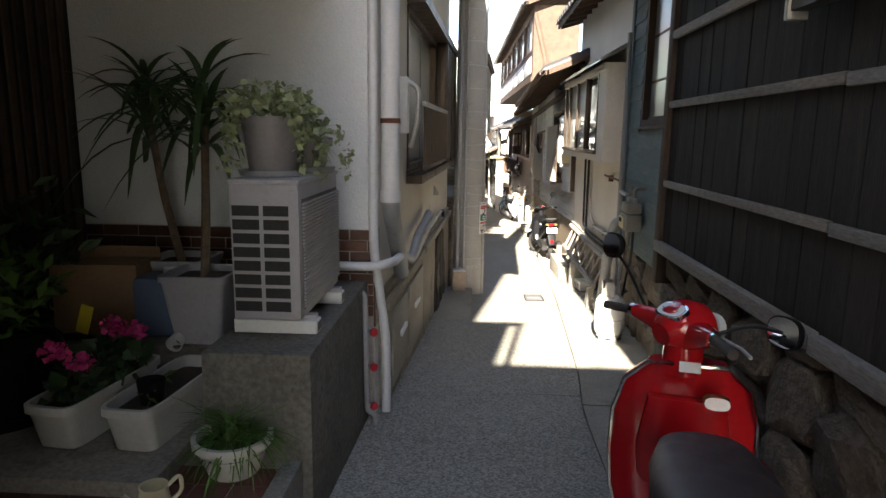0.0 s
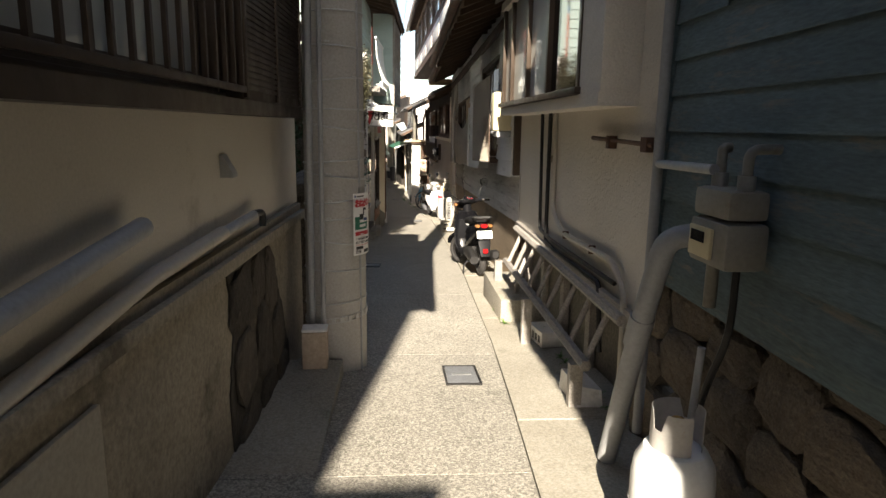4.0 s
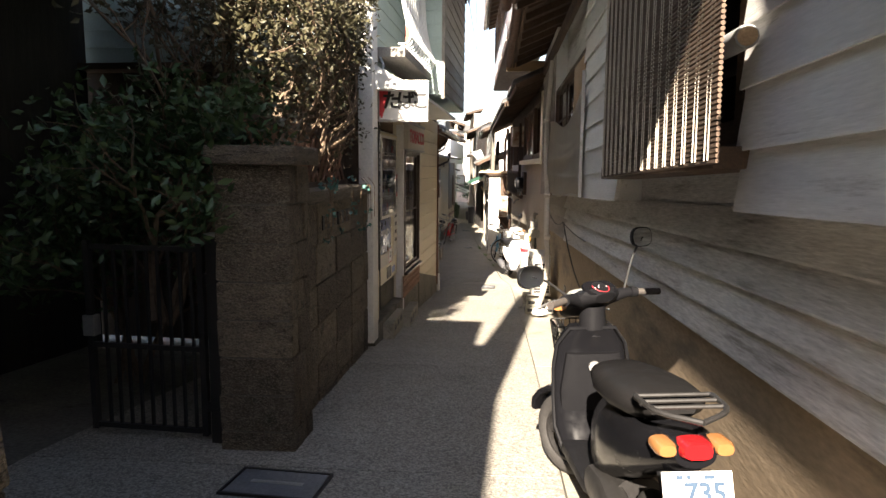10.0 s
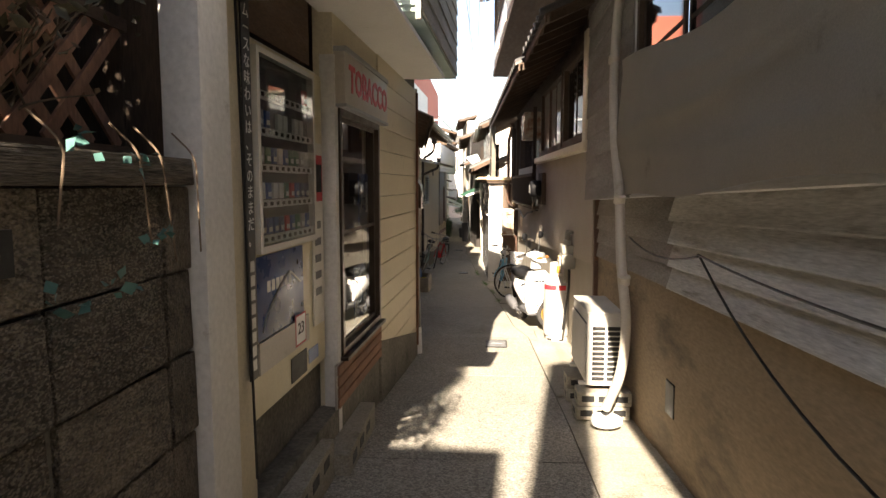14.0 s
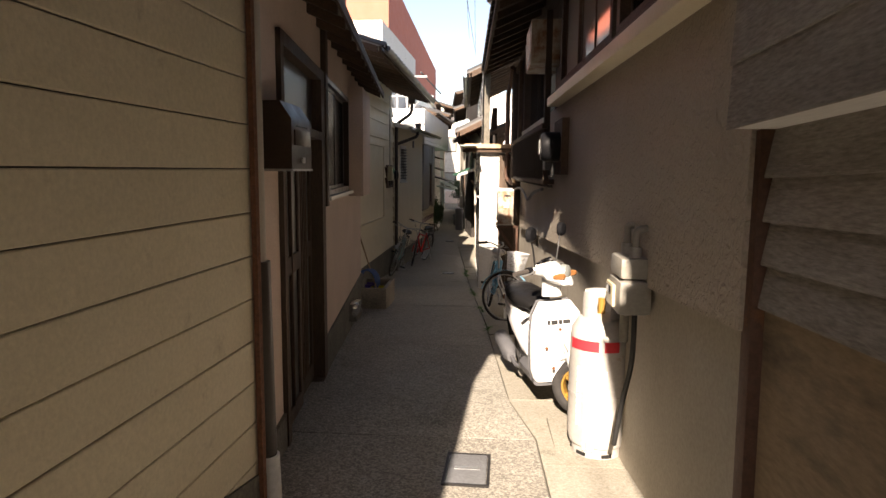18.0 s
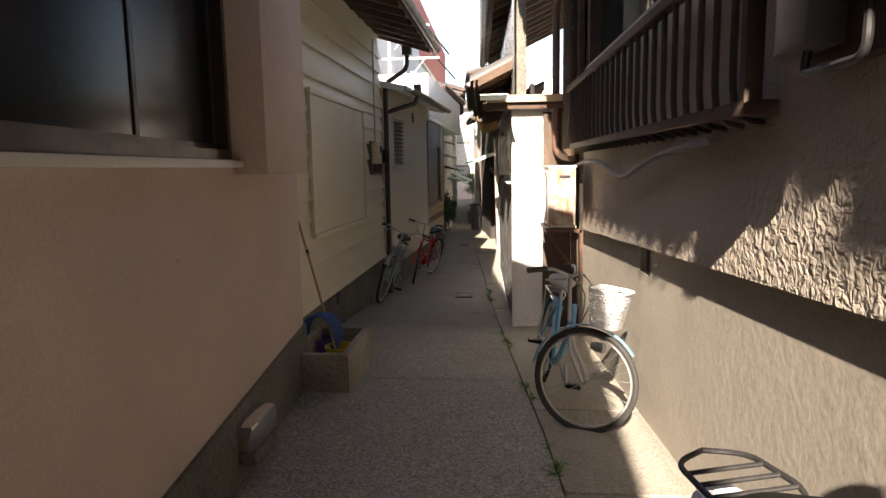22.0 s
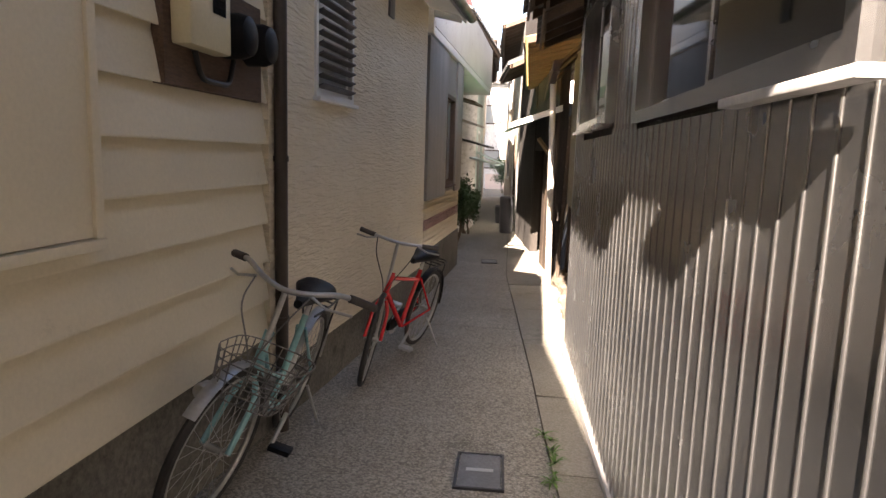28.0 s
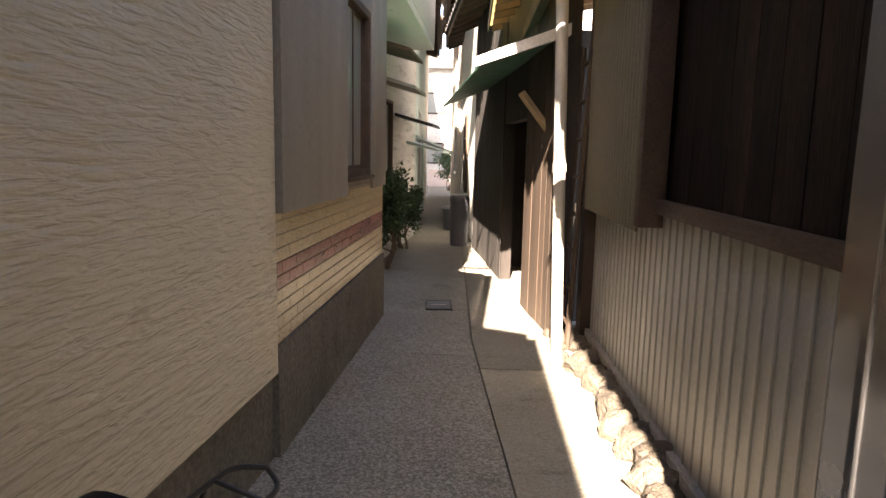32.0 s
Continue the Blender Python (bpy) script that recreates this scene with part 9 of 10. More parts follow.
bp = pot("potted_plant", "sparse plant in a black pot with a yellow tag", pose(-1.98, 3.16, 0.425) @ Matrix.Translation((0.0, -0.37, -0.24)), 0.13, 0.17, 0.30, BLACK_PLASTIC, group="black pots")
bm = bmesh.new()
leaf_cloud(bm, 160, (-0.25, 0.2, 0.75), (0.3, 0.2, 0.3), 0.12, rs, aspect=0.35)
part("foliage", bm, LEAF, bp, angle=80)
part("tag", box(-0.02, 0.04, 0.0, 0.004, 0.38, 0.52, m=Matrix.Rotation(0.3, 4, "Y")), YELLOW_PLASTIC, bp)
t1 = trough("long ivory planter with magenta geraniums", pose(-1.69, 2.63, 0.19, 0, 0, 84), 0.66, 0.24, 0.2)
bm = bmesh.new()
leaf_cloud(bm, 330, (0, 0, 0.24), (0.30, 0.13, 0.10), 0.075, rs, aspect=1.0)
part("foliage", bm, LEAF, t1, angle=80)
for x, y, z in ((-0.22, 0.02, 0.40), (0.16, 0.02, 0.39), (0.2, -0.06, 0.36), (-0.16, -0.05, 0.33)):
    bm = bmesh.new()
    leaf_cloud(bm, 90, (x, y, z), (0.055, 0.055, 0.045), 0.028, rs, aspect=1.0)
    part("blossom", bm, PETAL, t1, "magenta geranium blossom", angle=80)
t2 = trough("long ivory planter of bare soil with seedlings", pose(-1.37, 2.63, 0.19, 0, 0, 85), 0.66, 0.24, 0.2)
bm = bmesh.new()
leaf_cloud(bm, 14, (-0.1, 0, 0.2), (0.25, 0.05, 0.03), 0.06, rs, aspect=0.3)
part("seedling", bm, LEAF_GRASS, t2, angle=80)
part("nursery_pot", pipe([(-0.12, 0, 0.14), (-0.12, 0, 0.25)], 0.05, 14, 0.06), BLACK_PLASTIC, t2)
st = tagged(part("step_board", box(-2.43, -1.20, 2.13, 2.985, 0.0, 0.185, bev=0.01), MORTAR), "low stone step under the planters", "step", kind="structure")
gp = pot("potted_grass", "thick grassy clump in a white bowl", pose(-0.97, 2.36, 0.122), 0.1, 0.15, 0.16, IVORY_PLASTIC, group="grass pots")
bm = bmesh.new()
for k in range(9):
    sword_leaves(bm, rs, (rs.uniform(-0.1, 0.1), rs.uniform(-0.1, 0.1), 0.13), 34, rs.uniform(0.24, 0.36), 0.004, 0.9)
part("blades", bm, LEAF_GRASS, gp, "dense green grass blades", angle=80)
wcn = thing("watering_can", "small cream plastic watering can", "watering can", pose(-1.13, 2.02, 0.122, 0, 0, 30))
bm = bmesh.new()
lathe(bm, [(0.062, 0), (0.066, 0.015), (0.058, 0.05), (0.048, 0.11), (0.05, 0.125), (0.044, 0.125), (0.04, 0.06)], 22)
part("can", bm, CREAM_PLASTIC, wcn)
part("handle", pipe(bend([(0.045, 0, 0.11), (0.09, 0, 0.15), (0.095, 0, 0.08), (0.055, 0, 0.05)], 0.03), 0.008, 8), CREAM_PLASTIC, wcn)
part("spout", pipe([(-0.05, 0, 0.04), (-0.1, 0, 0.11)], 0.01, 8), CREAM_PLASTIC, wcn)

# ---- garden: shrubs over the wall ----
def shrub(label, m, seed, n_trunk, height, spread, leaves, leaf_mat, size, lean=(0, 0), bare=0.3, reach=9.0):
    def held(c):
        return Vector((c.x if c.x < reach else reach - 0.4 * (c.x - reach), c.y, c.z))

    r_ = random.Random(seed)
    s = thing("shrub", label, "shrub", m, group="garden shrubs")
    tips = []
    bm = bmesh.new()
    for k in range(n_trunk):
        d = Vector((r_.uniform(-0.5, 0.5) + lean[0], r_.uniform(-0.5, 0.5) + lean[1], 1.3))
        twig(bm, r_, (r_.uniform(-0.1, 0.1), r_.uniform(-0.1, 0.1), 0), d, height * r_.uniform(0.75, 1.0), 0.028, 3, tips)
    for v in bm.verts:
        v.co = held(v.co)
    tips = [held(t) for t in tips]
    part("branch", bm, LEAF_DRY if leaf_mat is LEAF_OLIVE else BARK, s, "crooked bare branches")
    bm = bmesh.new()
    for t in tips:
        if r_.random() > bare:
            leaf_cloud(bm, int(leaves), t, (spread, spread, spread), size, r_, aspect=0.45)
    part("foliage", bm, leaf_mat, s, "small scattered leaves", angle=80)
    return s


shrub("leafy shrub with olive sunlit leaves over the garden wall", pose(-0.95, 14.75, 0.35), 5, 7, 1.05, 0.18, 18, LEAF_OLIVE, 0.055, (0.1, 0.15), 0.1, 0.5)
shrub("dark green camellia behind the gate pillar", pose(-1.15, 14.2, -0.4), 8, 4, 0.85, 0.15, 14, LEAF, 0.075, (0.0, -0.1), 0.1, 0.65)
shrub("olive shrub with dense leaves against the shop corner", pose(-0.62, 15.3, 0.4), 71, 6, 0.95, 0.14, 16, LEAF_OLIVE, 0.05, (0.2, 0.1), 0.05, 0.42)
shrub("bare winter shrub with dry twigs beside the shop", pose(-0.62, 15.7, 0.0), 21, 5, 0.62, 0.1, 2, LEAF_DRY, 0.045, (0.1, 0.0), 0.5, 0.3)
shrub("dark evergreen shrub inside the gate", pose(-1.7, 14.8, -1.0), 33, 4, 1.0, 0.2, 16, LEAF, 0.08, (0.0, -0.2), 0.1, 1.1)
shrub("potted green shrub against the tiled house", pose(-0.98, 41.5, -2.35), 41, 6, 0.62, 0.12, 20, LEAF, 0.07, (0.0, 0.0), 0.0, 0.26)
shrub("small green shrub further down the alley", pose(-0.86, 43.6, -2.35), 43, 4, 0.5, 0.1, 14, LEAF, 0.07, (0.0, 0.0), 0.0, 0.2)
lat = thing("lattice_fence", "brown wooden lattice on top of the garden wall", "fence", pose(-0.50, 13.9, 0.43))
part("rail", box(-0.02, 0.02, 0.1, 2.62, 0.42, 0.46), BROWN_WOOD, lat)
part("rail", box(-0.02, 0.02, 0.1, 2.62, 0.0, 0.04), BROWN_WOOD, lat)
for i in range(17):
    for s_ in (-1, 1):
        y = 0.1 + i * 0.15
        ya, yb = (y, y + 0.38) if s_ > 0 else (y + 0.38, y)
        if max(ya, yb) > 2.66:
            continue
        d = Vector((0, yb - ya, 0.38)).normalized()
        s, t = Vector((1, 0, 0)), Vector((1, 0, 0)).cross(d)
        bm = bmesh.new()
        loft(bm, [[p + s * a + t * b for a, b in ((-0.005, -0.02), (0.005, -0.02), (0.005, 0.02), (-0.005, 0.02))] for p in (Vector((0.006 * s_, ya, 0.04)), Vector((0.006 * s_, yb, 0.42)))])
        part("lattice_strip", bm, LATTICE_WOOD, lat)
iv = thing("ivy_strands", "blue-green ivy strands hanging over the wall", "ivy", pose(-0.24, 14.9, 0.3))
bm = bmesh.new()
for k in range(9):
    y = rs.uniform(-0.4, 1.5)
    pts = [(0.0, y, 0.2), (0.06, y + 0.03, 0.13), (0.05, y + rs.uniform(0, 0.12), 0.13 - rs.uniform(0.1, 0.4))]
    tube(bm, bend(pts, 0.04), 0.003, 5)
part("stems", bm, LEAF_DRY, iv)["kind"] = "stuff"
bm = bmesh.new()
for k in range(16):
    leaf_cloud(bm, 7, (rs.uniform(0.03, 0.09), rs.uniform(-0.5, 1.6), rs.uniform(-0.22, 0.22)), (0.03, 0.06, 0.04), 0.034, rs, aspect=0.9)
part("leaves", bm, mat("blue-green ivy leaf", (0.07, 0.17, 0.15), (0.04, 0.11, 0.10), 0.5, big=5, fine=40), iv, angle=80)
gt = thing("metal_gate", "dark iron gate of upright bars, swung open beside a stone pillar", "gate", pose(-0.615, 13.86, ground_at(13.86) - 0.02, 0, 0, 86))
part("gate_post", box(-0.035, 0.035, 0.0, 0.07, 0, 1.22, bev=0.006), BLACK_METAL, gt)
part("post_cap", box(-0.042, 0.042, -0.007, 0.077, 1.22, 1.24, bev=0.004), SILVER, gt)
for y in (0.1, 0.80):
    part("stile", box(-0.018, 0.018, y, y + 0.035, 0.05, 1.18), BLACK_METAL, gt)
for z in (0.06, 0.55, 1.13):
    part("rail", box(-0.012, 0.012, 0.135, 0.80, z, z + 0.03), BLACK_METAL, gt)
for i in range(9):
    part("bar", box(-0.008, 0.008, 0.17 + i * 0.068, 0.186 + i * 0.068, 0.091, 1.129), BLACK_METAL, gt)
for z in (0.2, 0.95):
    part("hinge", box(-0.012, 0.012, 0.071, 0.099, z, z + 0.06), BLACK_METAL, gt)
part("latch", box(-0.03, 0.03, 0.78, 0.85, 0.62, 0.74), SILVER, gt)

# ---- stone tank with bucket, hose and broom ----
tk = thing("concrete_trough", "grey concrete wash trough on the alley floor", "trough", pose(-0.80, 27.32, ground_at(27.6)))
bm = bmesh.new()
for q in ((0.0, 0.47, -0.22, -0.16), (0.0, 0.47, 0.56, 0.62), (0.0, 0.06, -0.158, 0.558), (0.41, 0.47, -0.158, 0.558)):
    part("side_wall", box(*q, -0.1, 0.31, bev=0.008), MORTAR, tk)
part("trough_floor", box(0.062, 0.408, -0.158, 0.558, -0.1, 0.03), MORTAR, tk)
bu = thing("bucket", "yellow plastic bucket in the trough", "bucket", pose(-0.50, 27.55, ground_at(27.6) + 0.035))
bm = bmesh.new()
lathe(bm, [(0.09, 0), (0.12, 0.2), (0.128, 0.2), (0.128, 0.215), (0.115, 0.215), (0.085, 0.01)], 24)
part("pail", bm, YELLOW_PLASTIC, bu)
hz = thing("garden_hose", "coiled blue garden hose in the trough", "hose", pose(-0.70, 27.62, ground_at(27.6) + 0.14))
bm = bmesh.new()
for k in range(5):
    tube(bm, [(0.14 * math.cos(a) + 0.01 * k, 0.05 * math.sin(2 * a) * 0.2 + 0.03 * k - 0.05, 0.16 + 0.19 * math.sin(a)) for a in np.linspace(0, 2 * math.pi, 25)[:-1]], 0.011, 8, closed=True)
part("coil", bm, BLUE_PLASTIC, hz)
pb = thing("purple_tub", "purple plastic tub in the trough", "tub", pose(-0.70, 27.78, ground_at(27.6) + 0.035))
bm = bmesh.new()
lathe(bm, [(0.07, 0), (0.1, 0.22), (0.105, 0.22), (0.09, 0.22), (0.062, 0.01)], 20)
part("tub", bm, PURPLE_PLASTIC, pb)
fl = thing("buoy", "pale plastic buoy with a blue band", "buoy", pose(-0.62, 27.42, ground_at(27.6) + 0.12))
bm = bmesh.new()
bmesh.ops.create_uvsphere(bm, u_segments=24, v_segments=14, radius=0.085)
part("ball", bm, CREAM_PLASTIC, fl)
part("band", pipe([(0.086 * math.cos(a), 0.086 * math.sin(a) * 0.5, 0.086 * math.sin(a) * 0.86) for a in np.linspace(0, 2 * math.pi, 29)], 0.006, 6), BLUE_PLASTIC, fl)
bo = thing("broom", "bamboo broom handle leaning on the siding", "broom", pose(0, 0, 0))
part("handle", pipe([(-0.52, 27.5, -1.68), (-0.98, 28.1, -0.66)], 0.011, 8), RAW_WOOD, bo)
part("joint", pipe([(-0.855, 27.94, -0.94), (-0.87, 27.96, -0.90)], 0.014, 8), BLACK_PLASTIC, bo)

# ---- tobacco shop: machine, signs, window display, steps ----
vm = thing("vending_machine", "cream cigarette vending machine with rows of sample packs", "vending machine", shop.ob.matrix_basis @ Matrix.Translation((-0.115, shop.u(17.0), -0.72 - shop.zb)) @ Matrix.Diagonal((1, 1, 0.864, 1)))
W, H = 1.12, 1.98
part("cabinet", box(-0.5, 0.0, 0, W, 0.0, H, bev=0.012), AC_WHITE, vm)
part("door_panel", box(0.001, 0.035, 0.03, W - 0.02, 0.02, H - 0.03, bev=0.01), CREAM_PLASTIC, vm)
part("display_back", box(0.036, 0.038, 0.10, W - 0.30, 0.92, H - 0.1), GREY_PLASTIC, vm)
rsv = random.Random(3)
colours = [CHALK, BLUE_INK, RED_INK, GREEN_INK, BLUE_PLASTIC, SILVER, CHALK]
pack_mesh = {}
for mt_ in set(colours):
    pack_mesh[mt_.name] = mesh_of("cigarette_pack", box(0, 0.016, 0, 0.052, 0, 0.085, bev=0.002), mt_)
for r_ in range(5):
    z = 0.97 + r_ * 0.185
    sh_ = part("shelf", box(0.038, 0.062, 0.10, W - 0.30, z - 0.045, z - 0.005, bev=0.003), CHALK, vm)
    for k in range(9):
        y = 0.125 + k * 0.075
        if r_ < 3 or rsv.random() < 0.25:
            piece("cigarette_pack", pack_mesh[rsv.choice(colours).name], vm, (0.039, y, z))
            piece("pack_label", pack_mesh[CHALK.name], vm, (0.0555, y + 0.008, z + 0.012), (0.1, 0.7, 0.3))
        part("button", box(0.062, 0.066, y + 0.012, y + 0.04, z - 0.035, z - 0.015), BLACK_PLASTIC, sh_)
bm = bmesh.new()
for q in ((0.07, 0.10, 0.88, H - 0.07), (W - 0.30, W - 0.27, 0.88, H - 0.07), (0.10, W - 0.30, H - 0.1, H - 0.07), (0.10, W - 0.30, 0.88, 0.915)):
    bx(bm, 0.036, 0.075, q[0], q[1], q[2], q[3])
part("display_frame", bm, AC_WHITE, vm)
pane_ = part("display_glass", box(0.072, 0.075, 0.101, W - 0.301, 0.916, H - 0.101), PANE, vm)
pane_.visible_shadow = False
part("advert_panel", box(0.036, 0.042, 0.08, W - 0.42, 0.42, 0.86, bev=0.002), BLUE_INK, vm, "dark blue advert panel")
bm = bmesh.new()
tube(bm, [(0.044, 0.14 + 0.5 * t, 0.46 + 0.34 * t ** 0.6 if t < 0.7 else 0.46 + 0.34 * 0.7 ** 0.6 - 0.3 * (t - 0.7)) for t in np.linspace(0, 1, 20)], 0.006, 6)
part("advert_swoosh", bm, SILVER, vm, "silver swoosh drawn as a plain curve")
bm = bmesh.new()
for k in range(6):
    bx(bm, 0.0425, 0.0435, 0.2 + k * 0.055, 0.24 + k * 0.055, 0.66, 0.72)
part("advert_word", bm, SILVER, vm, "brand word drawn as plain bars")
part("advert_tray", box(0.036, 0.05, 0.08, W - 0.36, 0.25, 0.415), PVC_BEIGE, vm)
lettering("age_mark", "23", 0.1, INK, vm, pose(0.053, 0.62, 0.36, 90, 0, 90), 0.001)
part("age_frame", box(0.0505, 0.0515, 0.55, 0.69, 0.27, 0.44), CHALK, vm)
part("age_edge", box(0.050, 0.0508, 0.54, 0.70, 0.26, 0.45), RED_INK, vm)
part("dispensing_slot", box(0.036, 0.04, 0.50, 0.74, 0.05, 0.2), BLACK_PLASTIC, vm, "dark dispensing opening")
part("price_sticker", box(0.036, 0.038, 0.78, 0.95, 0.08, 0.17), BLUE_PLASTIC, vm)
part("payment_panel", box(0.036, 0.046, W - 0.25, W - 0.06, 0.3, 1.5, bev=0.004), AC_WHITE, vm)
part("red_sign", box(0.047, 0.05, W - 0.23, W - 0.08, 1.12, 1.42), RED_INK, vm, "red payment sign")
part("screen", box(0.051, 0.053, W - 0.21, W - 0.10, 1.18, 1.36), BLACK_PLASTIC, vm)
for k in range(5):
    part("slot", box(0.047, 0.05, W - 0.22, W - 0.12, 0.5 + k * 0.11, 0.55 + k * 0.11), GREY_PLASTIC, vm)
bn = thing("banner_strip", "black vertical banner strip with white Japanese writing", "banner", shop.ob.matrix_basis @ Matrix.Translation((-0.045, shop.u(16.9), -shop.zb)))
part("strip", box(0.0, 0.008, 0.02, 0.10, -0.48, 1.2), INK, bn)
for i, ch in enumerate("スムースな味わいは、そのままだ。"):
    lettering("letter", ch, 0.062, CHALK, bn, pose(0.0095, 0.06, 1.1 - i * 0.066, 90, 0, 90), 0.0005)
for i in range(8):
    part("text_bar", box(0.0085, 0.0095, 0.04, 0.08, -0.02 - i * 0.06, 0.025 - i * 0.06), SILVER, bn)
part("cable", pipe(sag((0.02, -0.06, 1.2), (0.02, 0.02, -0.9), -0.02, 8), 0.006, 6), BLACK_CABLE, bn)

sg = thing("tobacco_sign", "white illuminated tobacco sign with black hiragana", "sign", pose(0.03, 16.8, 1.05))
part("panel", box(-0.245, 0.245, -0.035, 0.035, 0.0, 0.38, bev=0.02), CHALK, sg)
bm = bmesh.new()
for q in ((-0.25, 0.25, -0.01, 0.012), (-0.25, 0.25, 0.368, 0.39), (-0.25, -0.235, 0.012, 0.368), (0.235, 0.25, 0.012, 0.368)):
    bx(bm, q[0], q[1], -0.042, 0.042, q[2], q[3], 0.004)
part("frame", bm, SILVER, sg)
bm = prism(bmesh.new(), [(-0.235, 0.05), (-0.21, 0.02), (-0.14, 0.25), (-0.17, 0.355), (-0.235, 0.355)], 1, -0.0375, -0.036)
part("red_corner", bm, RED_INK, sg, "red printed corner")
for i, ch in enumerate("たばこ"):
    lettering("letter", ch, 0.19, INK, sg, pose(-0.115 + i * 0.145, -0.039, 0.185, 90, 0, 0), 0.0015, bold=0.006)
part("mount", box(-0.30, -0.25, -0.03, 0.03, 0.08, 0.32), PVC_GREY, sg)
part("arm", pipe([(-0.2, 0, 0.38), (-0.2, 0.0, 0.55), (-0.24, 0.05, 0.62)], 0.012, 8), PVC_GREY, sg)
tb = thing("shop_sign", "weathered sign board reading TOBACCO in red", "sign", shop.ob.matrix_basis @ Matrix.Translation((0.0, shop.u(18.15), 0.82 - shop.zb)))
part("board", box(-0.02, 0.05, 0.0, 1.25, 0.0, 0.3, bev=0.006), PVC_BEIGE, tb)
part("edge", box(-0.02, 0.06, 0.0, 1.25, 0.3, 0.33), PVC_GREY, tb)
part("edge", box(-0.02, 0.056, 0.0, 1.25, -0.02, -0.001), PVC_GREY, tb)
lettering("letters", "TOBACCO", 0.22, RED_INK, tb, pose(0.051, 0.66, 0.15, 90, 0, 90), 0.002, squeeze=1.05, bold=0.007)
for i, (y, w, h, m_) in enumerate(((0.50, 0.37, 0.38, BLUE_INK), (0.66, 0.28, 0.38, BLUE_INK))):
    ad = thing("advert_card", "dark blue advert card standing in the shop window", "advert", shop.ob.matrix_basis @ Matrix.Translation((-0.075, shop.u(18.25 + y), (-0.62 if i == 0 else 0.04) - shop.zb)), group="adverts in the window")
    part("card", box(0, 0.006, 0, w, 0, h), m_, ad)
    bm = bmesh.new()
    tube(bm, [(0.008, w * (0.1 + 0.8 * t), h * (0.25 + 0.5 * math.sin(2.4 * t))) for t in np.linspace(0, 1, 14)], 0.005, 6)
    part("swoosh", bm, SILVER, ad)
    bm = bmesh.new()
    for k in range(5):
        bx(bm, 0.0065, 0.0075, w * 0.2 + k * w * 0.13, w * 0.2 + k * w * 0.13 + w * 0.09, h * 0.55, h * 0.65)
    part("word_bars", bm, SILVER, ad, "brand word drawn as plain bars")
    part("notice", box(0.007, 0.009, w * 0.72, w * 0.92, h * 0.25, h * 0.85), CHALK, ad, "white paper notice")
for label, x0, x1, y0, y1, zt in (("concrete doorstep below the vending machine", -0.34, -0.10, 17.0, 17.78, -1.075), ("second lower concrete doorstep of the shop", -0.30, -0.02, 17.80, 18.68, -1.18)):
    s_ = thing("doorstep", label, "step", pose(0, 0, 0), group="shop doorsteps")
    part("block", box(x0, x1, y0, y1, ground_at(y1) - 0.05, zt, bev=0.008), STRIP, s_)
    # dark plates on the step's face paint its shaded hollows
    for k in range(3):
        part("hollow", box(x1, x1 + 0.002, y0 + 0.1 + k * 0.22, y0 + 0.22 + k * 0.22, zt - 0.10, zt - 0.04), COIL_HOLLOW, s_)

# ---- pale awning, brackets and laundry frames by the corrugated house ----
aw_ = thing("awning_sheet", "pale translucent awning sheet on a steel edge", "awning", pose(0, 0, 0))
bm = bmesh.new()
rows = [[Vector((0.98, 29.95, 0.50)), Vector((0.90, 29.95, 0.44)), Vector((0.90, 29.95, 0.46)), Vector((0.98, 29.95, 0.52))], [Vector((0.62, 33.2, 1.22)), Vector((0.30, 33.2, 1.12)), Vector((0.30, 33.2, 1.14)), Vector((0.62, 33.2, 1.24))]]
loft(bm, rows)
part("sheet", bm, TARP, aw_)
part("edge", pipe([(0.90, 29.93, 0.44), (0.30, 33.2, 1.11)], 0.012, 8), SILVER, aw_)
part("strut", pipe([(0.93, 29.9, 0.3), (0.93, 29.95, 0.5)], 0.012, 6), SILVER, aw_)
part("strut", pipe([(0.86, 33.2, 0.9), (0.46, 33.2, 1.17)], 0.012, 6), SILVER, aw_)
for y, z, x in ((34.6, 2.35, -1.2), (36.6, 2.1, -1.2)):
    lf = thing("laundry_frame", "pale grey laundry pole frame above the roofs", "laundry frame", pose(x, y, z), group="laundry frames")
    part("arm", box(-0.5, 0.75, -0.02, 0.02, 0.0, 0.045), PVC_GREY, lf)
    part("brace", pipe([(0.1, 0, -0.4), (0.45, 0, 0.02)], 0.015, 6), PVC_GREY, lf)
    part("upright", box(-0.025, 0.025, -0.02, 0.02, -1.4, 0.0), PVC_GREY, lf)
    part("pole", pipe([(0.6, -0.1, 0.11), (0.95, 2.1, -0.15)], 0.018, 8), BLACK_METAL, lf)

# ---- overhead wires ----
for i, (a, b, d) in enumerate((((0.95, 8, 7.0), (0.35, 62, 7.5), 1.3), ((0.75, 8, 8.2), (-0.1, 62, 8.8), 1.4), ((-0.09, 8.74, 6.4), (0.6, 44, 4.6), 0.4))):
    w_ = thing("overhead_wire", "thin black overhead wire along the alley", "wire", pose(0, 0, 0), group="overhead wires")
    part("wire", pipe(sag(a, b, d, 24), 0.009, 6), BLACK_CABLE, w_)

# ---- the far end of the alley ----
fl1 = Facade("house", (-1.25, 38.96), (-0.86, 45.5), 1, "old house with small dark window awnings down the alley")
fl1.wall("wall", GREY_BOARD, 38.96, 45.5, -2.7, 2.2, [(41.5, 43.0, -1.2, 0.0)], thick=0.15)
fl1.window(41.5, 43.0, -1.2, 0.0, BROWN_WOOD, FROST_GLASS, label="brown window down the alley")
